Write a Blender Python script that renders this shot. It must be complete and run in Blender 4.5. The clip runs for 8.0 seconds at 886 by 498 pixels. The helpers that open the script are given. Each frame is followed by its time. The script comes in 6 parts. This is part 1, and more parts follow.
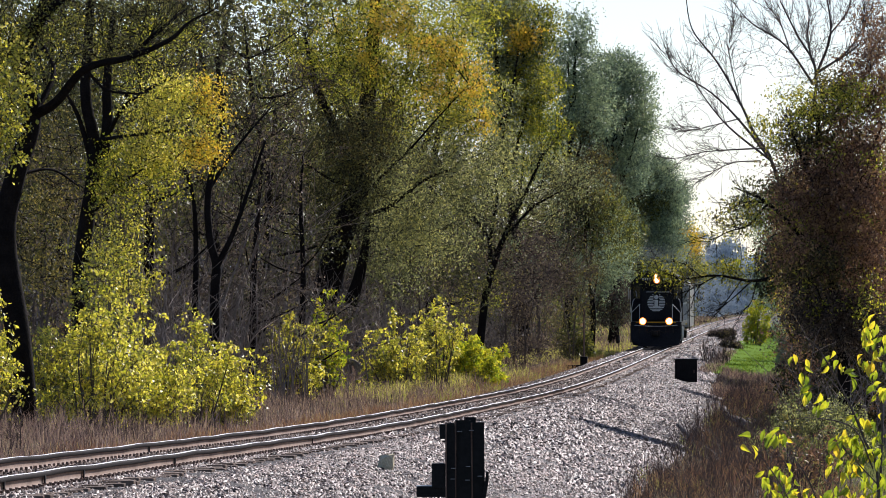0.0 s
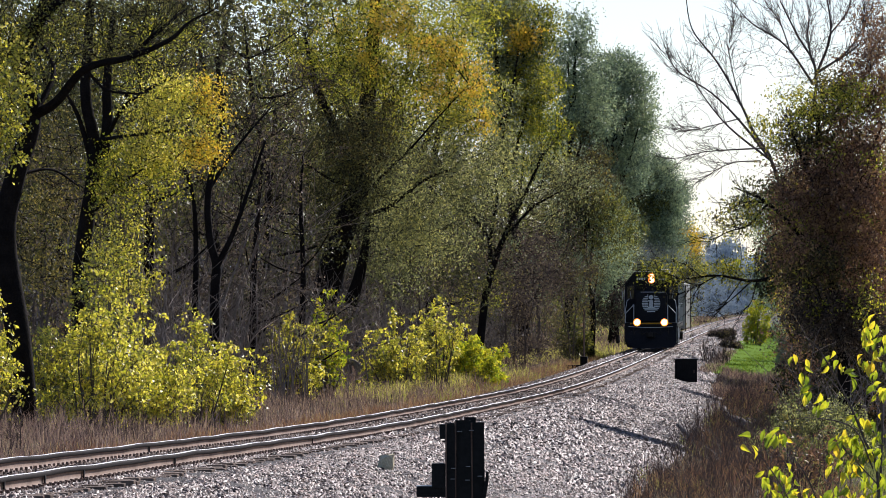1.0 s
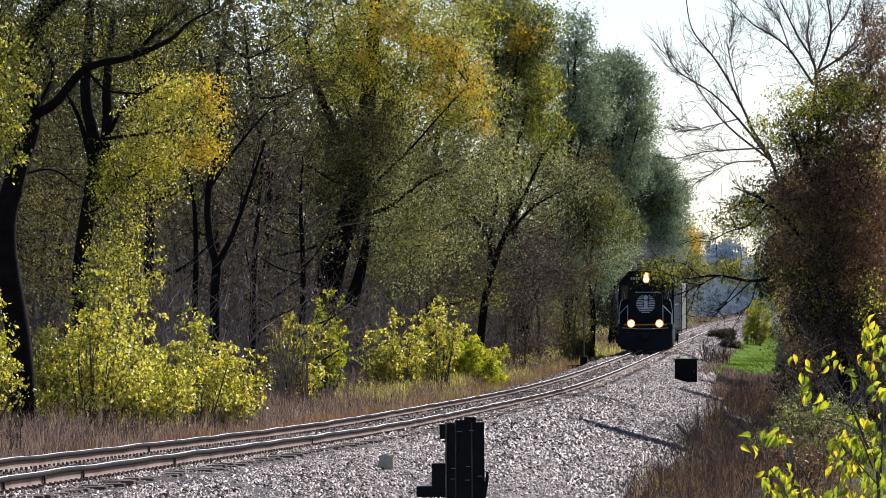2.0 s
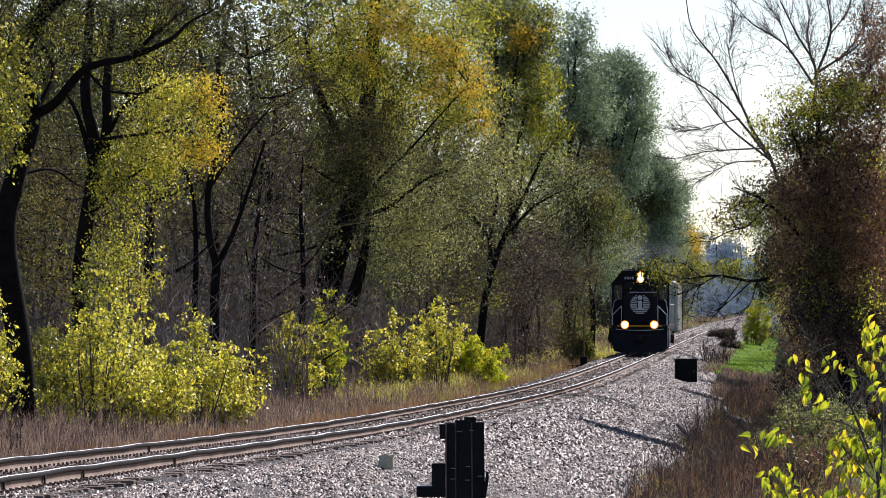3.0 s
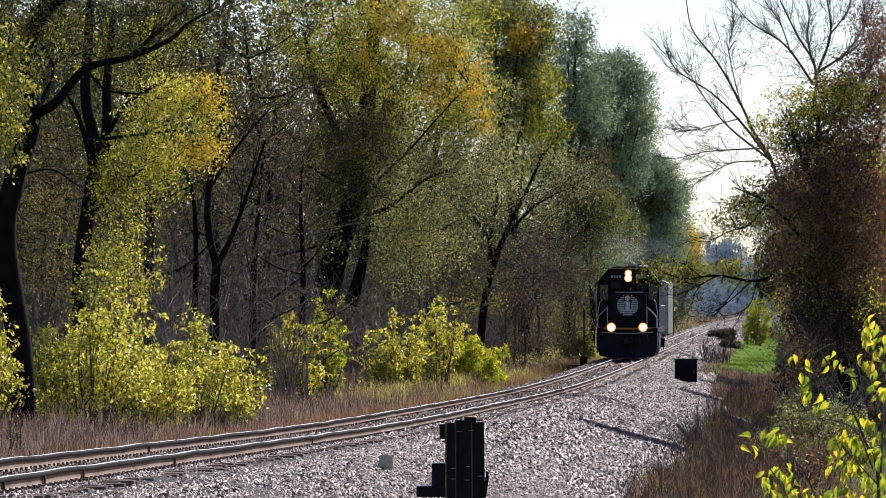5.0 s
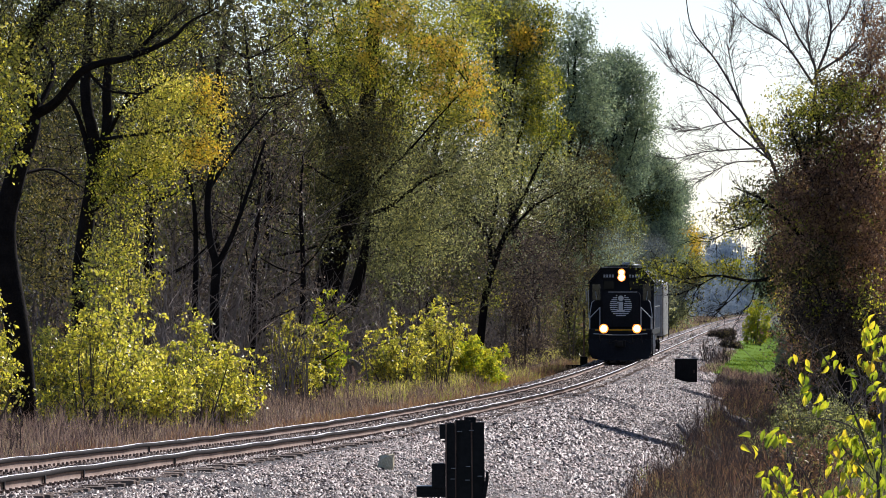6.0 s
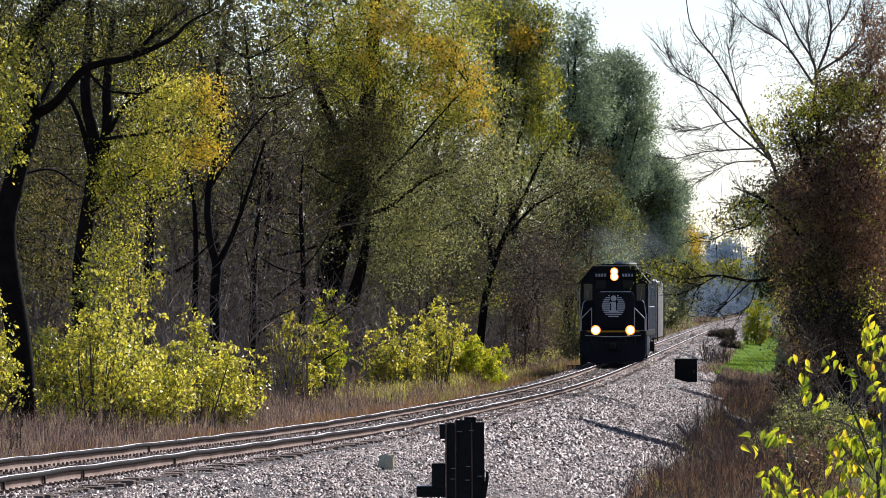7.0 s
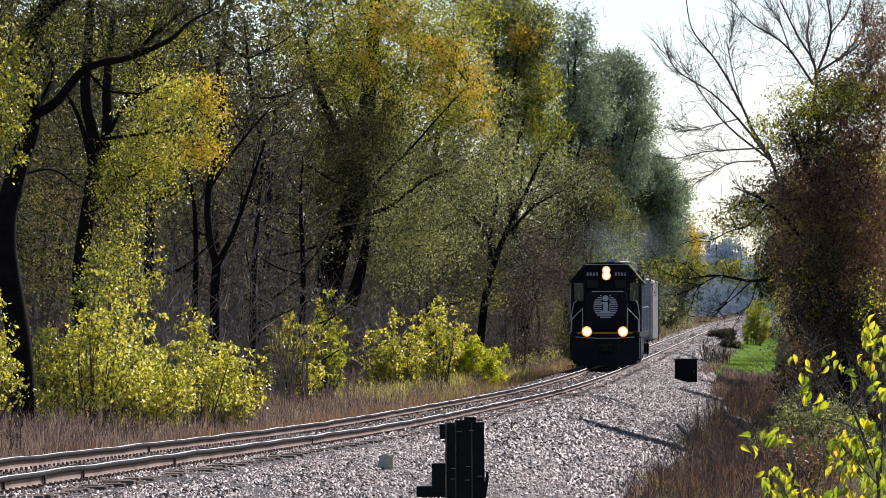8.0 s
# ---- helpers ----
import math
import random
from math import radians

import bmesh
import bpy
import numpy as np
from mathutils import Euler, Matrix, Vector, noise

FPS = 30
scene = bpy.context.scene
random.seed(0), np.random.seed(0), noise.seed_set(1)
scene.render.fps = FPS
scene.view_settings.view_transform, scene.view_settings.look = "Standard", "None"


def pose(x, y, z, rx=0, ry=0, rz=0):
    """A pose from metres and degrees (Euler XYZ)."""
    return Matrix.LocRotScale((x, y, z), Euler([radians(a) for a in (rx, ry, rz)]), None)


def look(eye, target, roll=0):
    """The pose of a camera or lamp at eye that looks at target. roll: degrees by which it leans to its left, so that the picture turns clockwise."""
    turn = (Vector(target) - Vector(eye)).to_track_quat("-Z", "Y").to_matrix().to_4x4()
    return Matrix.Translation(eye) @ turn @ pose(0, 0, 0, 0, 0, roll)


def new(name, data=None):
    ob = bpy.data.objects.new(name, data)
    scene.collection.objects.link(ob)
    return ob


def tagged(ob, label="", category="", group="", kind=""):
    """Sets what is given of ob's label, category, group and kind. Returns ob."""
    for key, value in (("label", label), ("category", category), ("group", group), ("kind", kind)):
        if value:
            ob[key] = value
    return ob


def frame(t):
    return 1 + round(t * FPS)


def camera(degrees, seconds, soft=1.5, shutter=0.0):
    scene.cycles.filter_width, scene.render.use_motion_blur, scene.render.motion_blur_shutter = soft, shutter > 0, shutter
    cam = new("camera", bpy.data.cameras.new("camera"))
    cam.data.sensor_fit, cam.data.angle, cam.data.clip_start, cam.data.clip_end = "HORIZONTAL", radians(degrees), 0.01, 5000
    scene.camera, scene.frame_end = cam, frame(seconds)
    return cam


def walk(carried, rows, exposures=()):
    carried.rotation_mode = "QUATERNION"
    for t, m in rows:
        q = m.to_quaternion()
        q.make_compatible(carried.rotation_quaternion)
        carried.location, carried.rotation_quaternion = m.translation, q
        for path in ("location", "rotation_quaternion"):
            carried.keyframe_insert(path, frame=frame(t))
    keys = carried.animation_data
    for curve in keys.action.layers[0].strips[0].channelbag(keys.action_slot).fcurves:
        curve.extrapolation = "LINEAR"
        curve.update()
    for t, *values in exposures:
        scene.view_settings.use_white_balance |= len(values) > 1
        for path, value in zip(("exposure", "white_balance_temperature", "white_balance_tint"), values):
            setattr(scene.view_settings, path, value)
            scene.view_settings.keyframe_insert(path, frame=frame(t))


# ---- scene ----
# Eye three metres above the level part of the track, a long lens that looks up the line.
cam = camera(7.5, 8.0, soft=0.8)
EYE = (0.0, 0.0, 3.0)
VIEW = look(EYE, (0.0, 1000.0, 3.0 + 7.44))
walk(cam, [(0.0, VIEW), (8.0, VIEW)], exposures=[(0.0, 0.5, 6120, 17), (8.0, 0.5, 6120, 17)])

# ---- light: a clear autumn day, the sun beyond the train and to its flank ----
SUN_AZIMUTH, SUN_HEIGHT = radians(33), radians(37)
world = bpy.data.worlds.new("sky")
scene.world = world
world.use_nodes = True
sky = world.node_tree.nodes.new("ShaderNodeTexSky")
sky.sky_type = "NISHITA"
sky.sun_disc = False
sky.sun_elevation, sky.sun_rotation = SUN_HEIGHT, SUN_AZIMUTH
sky.air_density, sky.dust_density, sky.ozone_density = 0.8, 0.3, 2.0
back = world.node_tree.nodes["Background"]
back.inputs["Strength"].default_value = 0.085
world.node_tree.links.new(sky.outputs[0], back.inputs["Color"])
sun_data = bpy.data.lights.new("sun", "SUN")
sun_data.energy, sun_data.angle, sun_data.color = 5.0, radians(0.6), (1.0, 0.95, 0.86)
sun = new("sun", sun_data)
to_sun = Vector((math.sin(SUN_AZIMUTH) * math.cos(SUN_HEIGHT), math.cos(SUN_AZIMUTH) * math.cos(SUN_HEIGHT), math.sin(SUN_HEIGHT)))
sun.matrix_world = look(to_sun * 60, (0, 0, 0))


# ---- materials ----
def ramp(tree, source, stops):
    node = tree.nodes.new("ShaderNodeValToRGB")
    while len(node.color_ramp.elements) < len(stops):
        node.color_ramp.elements.new(0.5)
    for element, (place, colour) in zip(node.color_ramp.elements, stops):
        element.position, element.color = place, (*colour, 1)
    tree.links.new(source, node.inputs["Fac"])
    return node.outputs["Color"]


def noise_node(tree, scale, detail=4.0, coords="Object"):
    place = tree.nodes.new("ShaderNodeTexCoord")
    node = tree.nodes.new("ShaderNodeTexNoise")
    node.inputs["Scale"].default_value, node.inputs["Detail"].default_value = scale, detail
    tree.links.new(place.outputs[coords], node.inputs["Vector"])
    return node.outputs["Fac"]


def blend(tree, a, b, factor, mode="MIX"):
    node = tree.nodes.new("ShaderNodeMix")
    node.data_type, node.blend_type = "RGBA", mode
    for socket, value in ((node.inputs[6], a), (node.inputs[7], b), (node.inputs[0], factor)):
        if hasattr(value, "links"):
            tree.links.new(value, socket)
        else:
            socket.default_value = value if isinstance(value, float) else (*value, 1)
    return node.outputs[2]


def surface(name, low, high, scale=3.0, rough=0.8, metal=0.0, fine=40.0, bump=0.3, depth=0.01, island=0.0, objects=0.0, specular=0.08):
    """A solid surface: stains at one scale, grain at a finer one, and relief."""
    m = bpy.data.materials.new(name)
    m.use_nodes = True
    t = m.node_tree
    shader = t.nodes["Principled BSDF"]
    broad = ramp(t, noise_node(t, scale), [(0.3, low), (0.7, high)])
    grain = noise_node(t, fine, 6.0)
    colour = blend(t, broad, ramp(t, grain, [(0.3, tuple(c * 0.55 for c in low)), (0.7, high)]), 0.45)
    for amount, kind in ((island, "Geometry"), (objects, "Object")):
        if amount:
            node = t.nodes.new("ShaderNodeNewGeometry" if kind == "Geometry" else "ShaderNodeObjectInfo")
            shade = ramp(t, node.outputs["Random Per Island" if kind == "Geometry" else "Random"], [(0.0, (1 - amount,) * 3), (1.0, (1 + amount,) * 3)])
            colour = blend(t, colour, shade, 1.0, "MULTIPLY")
    t.links.new(colour, shader.inputs["Base Color"])
    shader.inputs["Roughness"].default_value, shader.inputs["Metallic"].default_value = rough, metal
    shader.inputs["Specular IOR Level"].default_value = specular
    if bump:
        node = t.nodes.new("ShaderNodeBump")
        node.inputs["Strength"].default_value, node.inputs["Distance"].default_value = bump, depth
        t.links.new(grain, node.inputs["Height"])
        t.links.new(node.outputs[0], shader.inputs["Normal"])
    return m


def leaf_material(name, stops, scale=0.35, through_light=0.62, gloss=0.04, single=False):
    """A leaf: it lets light through, and each one has a tone of its own."""
    m = bpy.data.materials.new(name)
    m.use_nodes = True
    t = m.node_tree
    t.nodes.remove(t.nodes["Principled BSDF"])
    island = t.nodes.new("ShaderNodeObjectInfo").outputs["Random"] if single else t.nodes.new("ShaderNodeNewGeometry").outputs["Random Per Island"]
    mix = t.nodes.new("ShaderNodeMath")
    mix.operation = "MULTIPLY_ADD"
    t.links.new(island, mix.inputs[0])
    mix.inputs[1].default_value = 0.9
    spread = t.nodes.new("ShaderNodeMath")
    spread.operation = "MULTIPLY_ADD"
    t.links.new(noise_node(t, scale, 3.0), spread.inputs[0])
    spread.inputs[1].default_value, spread.inputs[2].default_value = 1.1, -0.52
    t.links.new(spread.outputs[0], mix.inputs[2])
    colour = ramp(t, mix.outputs[0], stops)
    diffuse, lucent, shiny = (t.nodes.new("ShaderNodeBsdf" + k) for k in ("Diffuse", "Translucent", "Glossy"))
    t.links.new(colour, diffuse.inputs["Color"])
    t.links.new(colour, lucent.inputs["Color"])
    shiny.inputs["Roughness"].default_value = 0.48
    first, second = t.nodes.new("ShaderNodeMixShader"), t.nodes.new("ShaderNodeMixShader")
    first.inputs[0].default_value, second.inputs[0].default_value = through_light, gloss
    t.links.new(diffuse.outputs[0], first.inputs[1])
    t.links.new(lucent.outputs[0], first.inputs[2])
    t.links.new(first.outputs[0], second.inputs[1])
    t.links.new(shiny.outputs[0], second.inputs[2])
    t.links.new(second.outputs[0], t.nodes["Material Output"].inputs["Surface"])
    return m


def glow(name, colour, strength):
    m = bpy.data.materials.new(name)
    m.use_nodes = True
    shader = m.node_tree.nodes["Principled BSDF"]
    shader.inputs["Base Color"].default_value = (*colour, 1)
    shader.inputs["Emission Color"].default_value = (*colour, 1)
    shader.inputs["Emission Strength"].default_value = strength
    return m


BALLAST = surface("ballast bed", (0.05, 0.046, 0.044), (0.13, 0.12, 0.115), 1.2, 0.9, fine=28, bump=1.0, depth=0.05)
STONE = surface("ballast stone", (0.080, 0.058, 0.048), (0.28, 0.212, 0.176), 0.7, 0.52, fine=30, bump=0.3, island=0.8, specular=0.36)
# The blue grey of distance haze is put into this colour.
HAZE_WOOD = surface("far woods with haze tint", (0.24, 0.30, 0.36), (0.34, 0.41, 0.47), 0.06, 1.0, fine=0.6, bump=0.0, specular=0.0)
BROWN_STONE = surface("oily brown ballast stone", (0.035, 0.024, 0.019), (0.15, 0.105, 0.082), 0.7, 0.7, fine=30, bump=0.3, island=0.7, specular=0.12)
SOIL = surface("woodland floor", (0.05, 0.042, 0.028), (0.14, 0.115, 0.07), 0.5, 1.0, fine=9, bump=0.8, depth=0.06, specular=0.03)
LAWN = surface("mown grass", (0.09, 0.16, 0.02), (0.15, 0.24, 0.03), 0.5, 1.0, fine=30, bump=0.8, depth=0.04, specular=0.02)
RAIL_SIDE = surface("rusted rail side", (0.16, 0.105, 0.075), (0.33, 0.235, 0.18), 1.5, 0.7, 0.0, fine=30, bump=0.15)
# Brown steel taken near black: the head side's shade is in the colour.
RAIL_DARK = surface("shade-dark brown rail head side", (0.012, 0.009, 0.008), (0.032, 0.023, 0.019), 1.5, 0.75, 0.0, fine=30, bump=0.15)
RAIL_HEAD = surface("worn rail head", (0.68, 0.66, 0.64), (0.85, 0.83, 0.80), 2.0, 0.5, 0.8, fine=60, bump=0.05)
TIE = surface("weathered timber tie", (0.06, 0.040, 0.030), (0.20, 0.145, 0.11), 2.5, 0.85, fine=24, bump=0.6, depth=0.015, objects=0.35)
IRON = surface("rusty iron", (0.10, 0.06, 0.045), (0.24, 0.16, 0.12), 4, 0.7, 0.2, fine=50, bump=0.2)
BLACK_STEEL = surface("blackened steel", (0.006, 0.006, 0.006), (0.018, 0.017, 0.017), 2.5, 0.6, 0.0, fine=30, bump=0.1, specular=0.12)
BOLT = surface("worn bare bolt steel", (0.16, 0.16, 0.16), (0.30, 0.30, 0.30), 6, 0.5, 0.3, fine=60, bump=0.0)
LOCO_BLACK = surface("black locomotive paint", (0.008, 0.008, 0.010), (0.020, 0.019, 0.024), 1.2, 0.45, 0.0, fine=14, bump=0.05, specular=0.10)
UNDER_BLACK = surface("grimy running gear", (0.012, 0.011, 0.010), (0.045, 0.04, 0.036), 2.0, 0.8, 0.0, fine=20, bump=0.3)
CAR_GREY = surface("pale grey car paint", (0.42, 0.40, 0.36), (0.64, 0.61, 0.56), 0.8, 0.55, 0.0, fine=9, bump=0.05)
WHITE = surface("white paint", (0.62, 0.62, 0.61), (0.80, 0.80, 0.79), 2, 0.5, fine=20, bump=0.0)
RAILING = surface("pale grab rail paint", (0.42, 0.43, 0.44), (0.60, 0.61, 0.62), 4, 0.4, fine=40, bump=0.0)
YELLOW = surface("orange sill stripe", (0.62, 0.30, 0.02), (0.75, 0.38, 0.03), 3, 0.5, fine=30, bump=0.0)
GLASS = surface("dark cab glass", (0.004, 0.005, 0.006), (0.007, 0.008, 0.010), 2, 0.12, fine=10, bump=0.0, specular=0.12)
def clear_glass():
    m = bpy.data.materials.new("clear cab glass")
    m.use_nodes = True
    t = m.node_tree
    t.nodes.remove(t.nodes["Principled BSDF"])
    clear, shiny, both = (t.nodes.new("ShaderNode" + k) for k in ("BsdfTransparent", "BsdfGlossy", "MixShader"))
    clear.inputs["Color"].default_value = (0.09, 0.11, 0.12, 1)
    shiny.inputs["Roughness"].default_value = 0.06
    both.inputs[0].default_value = 0.04
    t.links.new(clear.outputs[0], both.inputs[1])
    t.links.new(shiny.outputs[0], both.inputs[2])
    t.links.new(both.outputs[0], t.nodes["Material Output"].inputs["Surface"])
    return m


CLEAR_GLASS = clear_glass()
LAMP = glow("lit headlamp", (1.0, 0.72, 0.40), 8.0)
LAMP_RED = glow("lit upper lamp", (1.0, 0.42, 0.22), 4.5)
# Orange glow for the ring that stands in for a lamp's halo.
LAMP_HALO = glow("lamp halo glow", (1.0, 0.26, 0.04), 1.3)
def smoke_material():
    """Thin smoke: it fades from the middle of a billow to its rim."""
    m = bpy.data.materials.new("thin exhaust smoke")
    m.use_nodes = True
    t = m.node_tree
    t.nodes.remove(t.nodes["Principled BSDF"])
    place, fade, wisps = t.nodes.new("ShaderNodeTexCoord"), t.nodes.new("ShaderNodeTexGradient"), noise_node(t, 1.4, 4.0, "Generated")
    flat = t.nodes.new("ShaderNodeVectorMath")
    flat.operation = "MULTIPLY"
    flat.inputs[1].default_value = (1, 0, 1)
    t.links.new(place.outputs["Object"], flat.inputs[0])
    fade.gradient_type = "QUADRATIC_SPHERE"
    t.links.new(flat.outputs[0], fade.inputs[0])
    amount, least = t.nodes.new("ShaderNodeMath"), t.nodes.new("ShaderNodeMath")
    amount.operation = least.operation = "MULTIPLY"
    t.links.new(fade.outputs["Fac"], amount.inputs[0])
    t.links.new(wisps, amount.inputs[1])
    t.links.new(amount.outputs[0], least.inputs[0])
    least.inputs[1].default_value = 0.15
    clear, diffuse, lucent = (t.nodes.new("ShaderNodeBsdf" + k) for k in ("Transparent", "Diffuse", "Translucent"))
    for node in (diffuse, lucent):
        node.inputs["Color"].default_value = (0.55, 0.60, 0.66, 1)
    both, whole = t.nodes.new("ShaderNodeMixShader"), t.nodes.new("ShaderNodeMixShader")
    t.links.new(diffuse.outputs[0], both.inputs[1])
    t.links.new(lucent.outputs[0], both.inputs[2])
    t.links.new(least.outputs[0], whole.inputs[0])
    t.links.new(clear.outputs[0], whole.inputs[1])
    t.links.new(both.outputs[0], whole.inputs[2])
    t.links.new(whole.outputs[0], t.nodes["Material Output"].inputs["Surface"])
    return m


SMOKE = smoke_material()
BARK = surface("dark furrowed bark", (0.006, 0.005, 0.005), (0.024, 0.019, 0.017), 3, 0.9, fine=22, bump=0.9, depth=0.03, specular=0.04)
# Paler copy of TWIG; light on the brushwood is put into its colour.
BRUSH = surface("grey brush bark brightened as lit", (0.15, 0.12, 0.10), (0.32, 0.265, 0.225), 1.5, 0.85, fine=30, bump=0.2)
TWIG = surface("grey brown twig bark", (0.06, 0.047, 0.04), (0.15, 0.12, 0.105), 3, 0.85, fine=30, bump=0.2)
DEADWOOD = surface("bleached dead wood", (0.10, 0.085, 0.075), (0.30, 0.27, 0.24), 3, 0.85, fine=30, bump=0.4)
PALE_STONE = surface("pale sandstone block", (0.58, 0.49, 0.30), (0.72, 0.62, 0.42), 4, 0.85, fine=30, bump=0.5)
LEAF_LIME = leaf_material("lime yellow leaf", [(0.0, (0.06, 0.07, 0.007)), (0.40, (0.42, 0.42, 0.020)), (0.78, (0.88, 0.74, 0.06)), (1.0, (0.95, 0.82, 0.18))], gloss=0.10)
LEAF_SPRING = leaf_material("yellowing green leaf", [(0.0, (0.05, 0.065, 0.008)), (0.5, (0.26, 0.28, 0.018)), (1.0, (0.66, 0.56, 0.04))])
LEAF_GREEN = leaf_material("mid green leaf", [(0.0, (0.025, 0.032, 0.008)), (0.5, (0.095, 0.108, 0.018)), (1.0, (0.30, 0.28, 0.035))])
LEAF_OLIVE = leaf_material("olive leaf", [(0.0, (0.024, 0.023, 0.010)), (0.55, (0.085, 0.078, 0.022)), (1.0, (0.26, 0.20, 0.04))])
# Green lowered in tone: shade inside the wood is put into the leaf.
LEAF_SHADE = leaf_material("shade-dark green leaf", [(0.0, (0.018, 0.019, 0.010)), (0.55, (0.062, 0.064, 0.020)), (1.0, (0.22, 0.20, 0.045))], through_light=0.45, gloss=0.03)
# Brown withered leaf, its tone also lowered to stand for woodland shade.
LEAF_UMBER = leaf_material("shade-dark withered umber leaf", [(0.0, (0.025, 0.018, 0.014)), (0.5, (0.10, 0.074, 0.060)), (0.85, (0.19, 0.145, 0.085)), (1.0, (0.30, 0.25, 0.07))], through_light=0.35, gloss=0.03)
LEAF_SAGE = leaf_material("sage green leaf", [(0.0, (0.06, 0.066, 0.028)), (0.5, (0.205, 0.22, 0.08)), (1.0, (0.50, 0.47, 0.13))])
LEAF_GOLD = leaf_material("golden leaf", [(0.0, (0.34, 0.30, 0.03)), (0.5, (0.70, 0.50, 0.03)), (1.0, (0.85, 0.48, 0.04))])
# Blue green, paled to hold some haze of the far trees.
LEAF_DARK = leaf_material("haze-paled blue green leaf", [(0.0, (0.10, 0.14, 0.095)), (0.5, (0.25, 0.325, 0.185)), (1.0, (0.45, 0.51, 0.24))], through_light=0.4)
LEAF_RUST = leaf_material("withered russet leaf", [(0.0, (0.07, 0.040, 0.026)), (0.55, (0.27, 0.145, 0.082)), (0.93, (0.38, 0.23, 0.09)), (1.0, (0.40, 0.36, 0.05))], through_light=0.35)
LEAF_FRESH = leaf_material("fresh yellow green leaf", [(0.0, (0.16, 0.24, 0.012)), (0.5, (0.44, 0.48, 0.02)), (1.0, (0.80, 0.64, 0.03))], scale=2.0)
LEAF_NEAR = leaf_material("large yellow green leaf", [(0.0, (0.13, 0.19, 0.01)), (0.4, (0.36, 0.42, 0.018)), (0.75, (0.66, 0.60, 0.025)), (1.0, (0.85, 0.58, 0.03))], scale=14.0, single=True)
STRAW = leaf_material("dead brown weed", [(0.0, (0.06, 0.036, 0.032)), (0.45, (0.20, 0.130, 0.105)), (0.8, (0.40, 0.27, 0.18)), (1.0, (0.55, 0.42, 0.22))], scale=0.16, through_light=0.35, gloss=0.03)
RUST_WEED = leaf_material("reddish dead weed", [(0.0, (0.08, 0.036, 0.024)), (0.45, (0.26, 0.135, 0.075)), (0.8, (0.44, 0.25, 0.11)), (1.0, (0.55, 0.42, 0.16))], scale=0.25, through_light=0.35, gloss=0.03)
PALE_WEED = leaf_material("pale pinkish dry grass", [(0.0, (0.16, 0.10, 0.085)), (0.5, (0.38, 0.26, 0.21)), (1.0, (0.60, 0.46, 0.32))], scale=0.2, through_light=0.4, gloss=0.03)
GREEN_WEED = leaf_material("grey green weed", [(0.0, (0.05, 0.06, 0.02)), (0.5, (0.15, 0.18, 0.05)), (1.0, (0.34, 0.34, 0.09))], scale=0.6, through_light=0.45, gloss=0.04)
LAWN_BLADE = leaf_material("mown grass blade", [(0.0, (0.06, 0.11, 0.012)), (0.5, (0.12, 0.19, 0.018)), (1.0, (0.22, 0.27, 0.04))], scale=0.3, through_light=0.5, gloss=0.0)
STALK = leaf_material("dark dead stalk", [(0.0, (0.03, 0.022, 0.02)), (0.6, (0.08, 0.055, 0.045)), (1.0, (0.16, 0.11, 0.08))], scale=0.3, through_light=0.2, gloss=0.02)
GRASS = leaf_material("yellowing grass blade", [(0.0, (0.16, 0.18, 0.03)), (0.5, (0.38, 0.38, 0.06)), (1.0, (0.62, 0.52, 0.14))], scale=0.3, through_light=0.45, gloss=0.04)
# Brighter copy of GRASS with the sunshine put into its colour.
SUN_GRASS = leaf_material("yellow grass blade brightened as sunlit", [(0.0, (0.30, 0.32, 0.05)), (0.5, (0.58, 0.54, 0.08)), (1.0, (0.80, 0.66, 0.20))], scale=0.3, through_light=0.5, gloss=0.04)
# Even pale blue tones: haze over the distance, painted into the leaf.
FAR_LEAF = leaf_material("distant leaf with haze tint", [(0.0, (0.30, 0.36, 0.43)), (0.5, (0.36, 0.43, 0.49)), (1.0, (0.42, 0.48, 0.50))], scale=0.1, through_light=0.12, gloss=0.0)


# ---- helpers of this scene ----
def part(name, bm, material, parent=None, label=""):
    data = bpy.data.meshes.new(name)
    bm.to_mesh(data)
    bm.free()
    data.materials.append(material)
    ob = new(name, data)
    if parent:
        ob.parent = parent
    return tagged(ob, label)


def thing(name, label, category, place=(0, 0, 0), turn=0.0, group="", kind=""):
    ob = new(name)
    ob.empty_display_size = 0.2
    ob.matrix_basis = Matrix.Translation(place) @ Matrix.Rotation(turn, 4, "Z")
    return tagged(ob, label, category, group, kind)


def mesh_from(name, verts, faces, material, parent=None, label="", smooth=False):
    """A mesh from arrays of vertices (n, 3) and of equal-sided faces (m, k)."""
    verts, faces = np.asarray(verts, dtype=np.float32), np.asarray(faces, dtype=np.int32)
    data = bpy.data.meshes.new(name)
    count, sides = faces.shape
    data.vertices.add(len(verts))
    data.vertices.foreach_set("co", verts.ravel())
    data.loops.add(count * sides)
    data.loops.foreach_set("vertex_index", faces.ravel())
    data.polygons.add(count)
    data.polygons.foreach_set("loop_start", np.arange(0, count * sides, sides, dtype=np.int32))
    data.polygons.foreach_set("loop_total", np.full(count, sides, dtype=np.int32))
    if smooth:
        data.polygons.foreach_set("use_smooth", np.ones(count, dtype=bool))
    data.update(calc_edges=True)
    data.materials.append(material)
    ob = new(name, data)
    if parent:
        ob.parent = parent
    return tagged(ob, label)


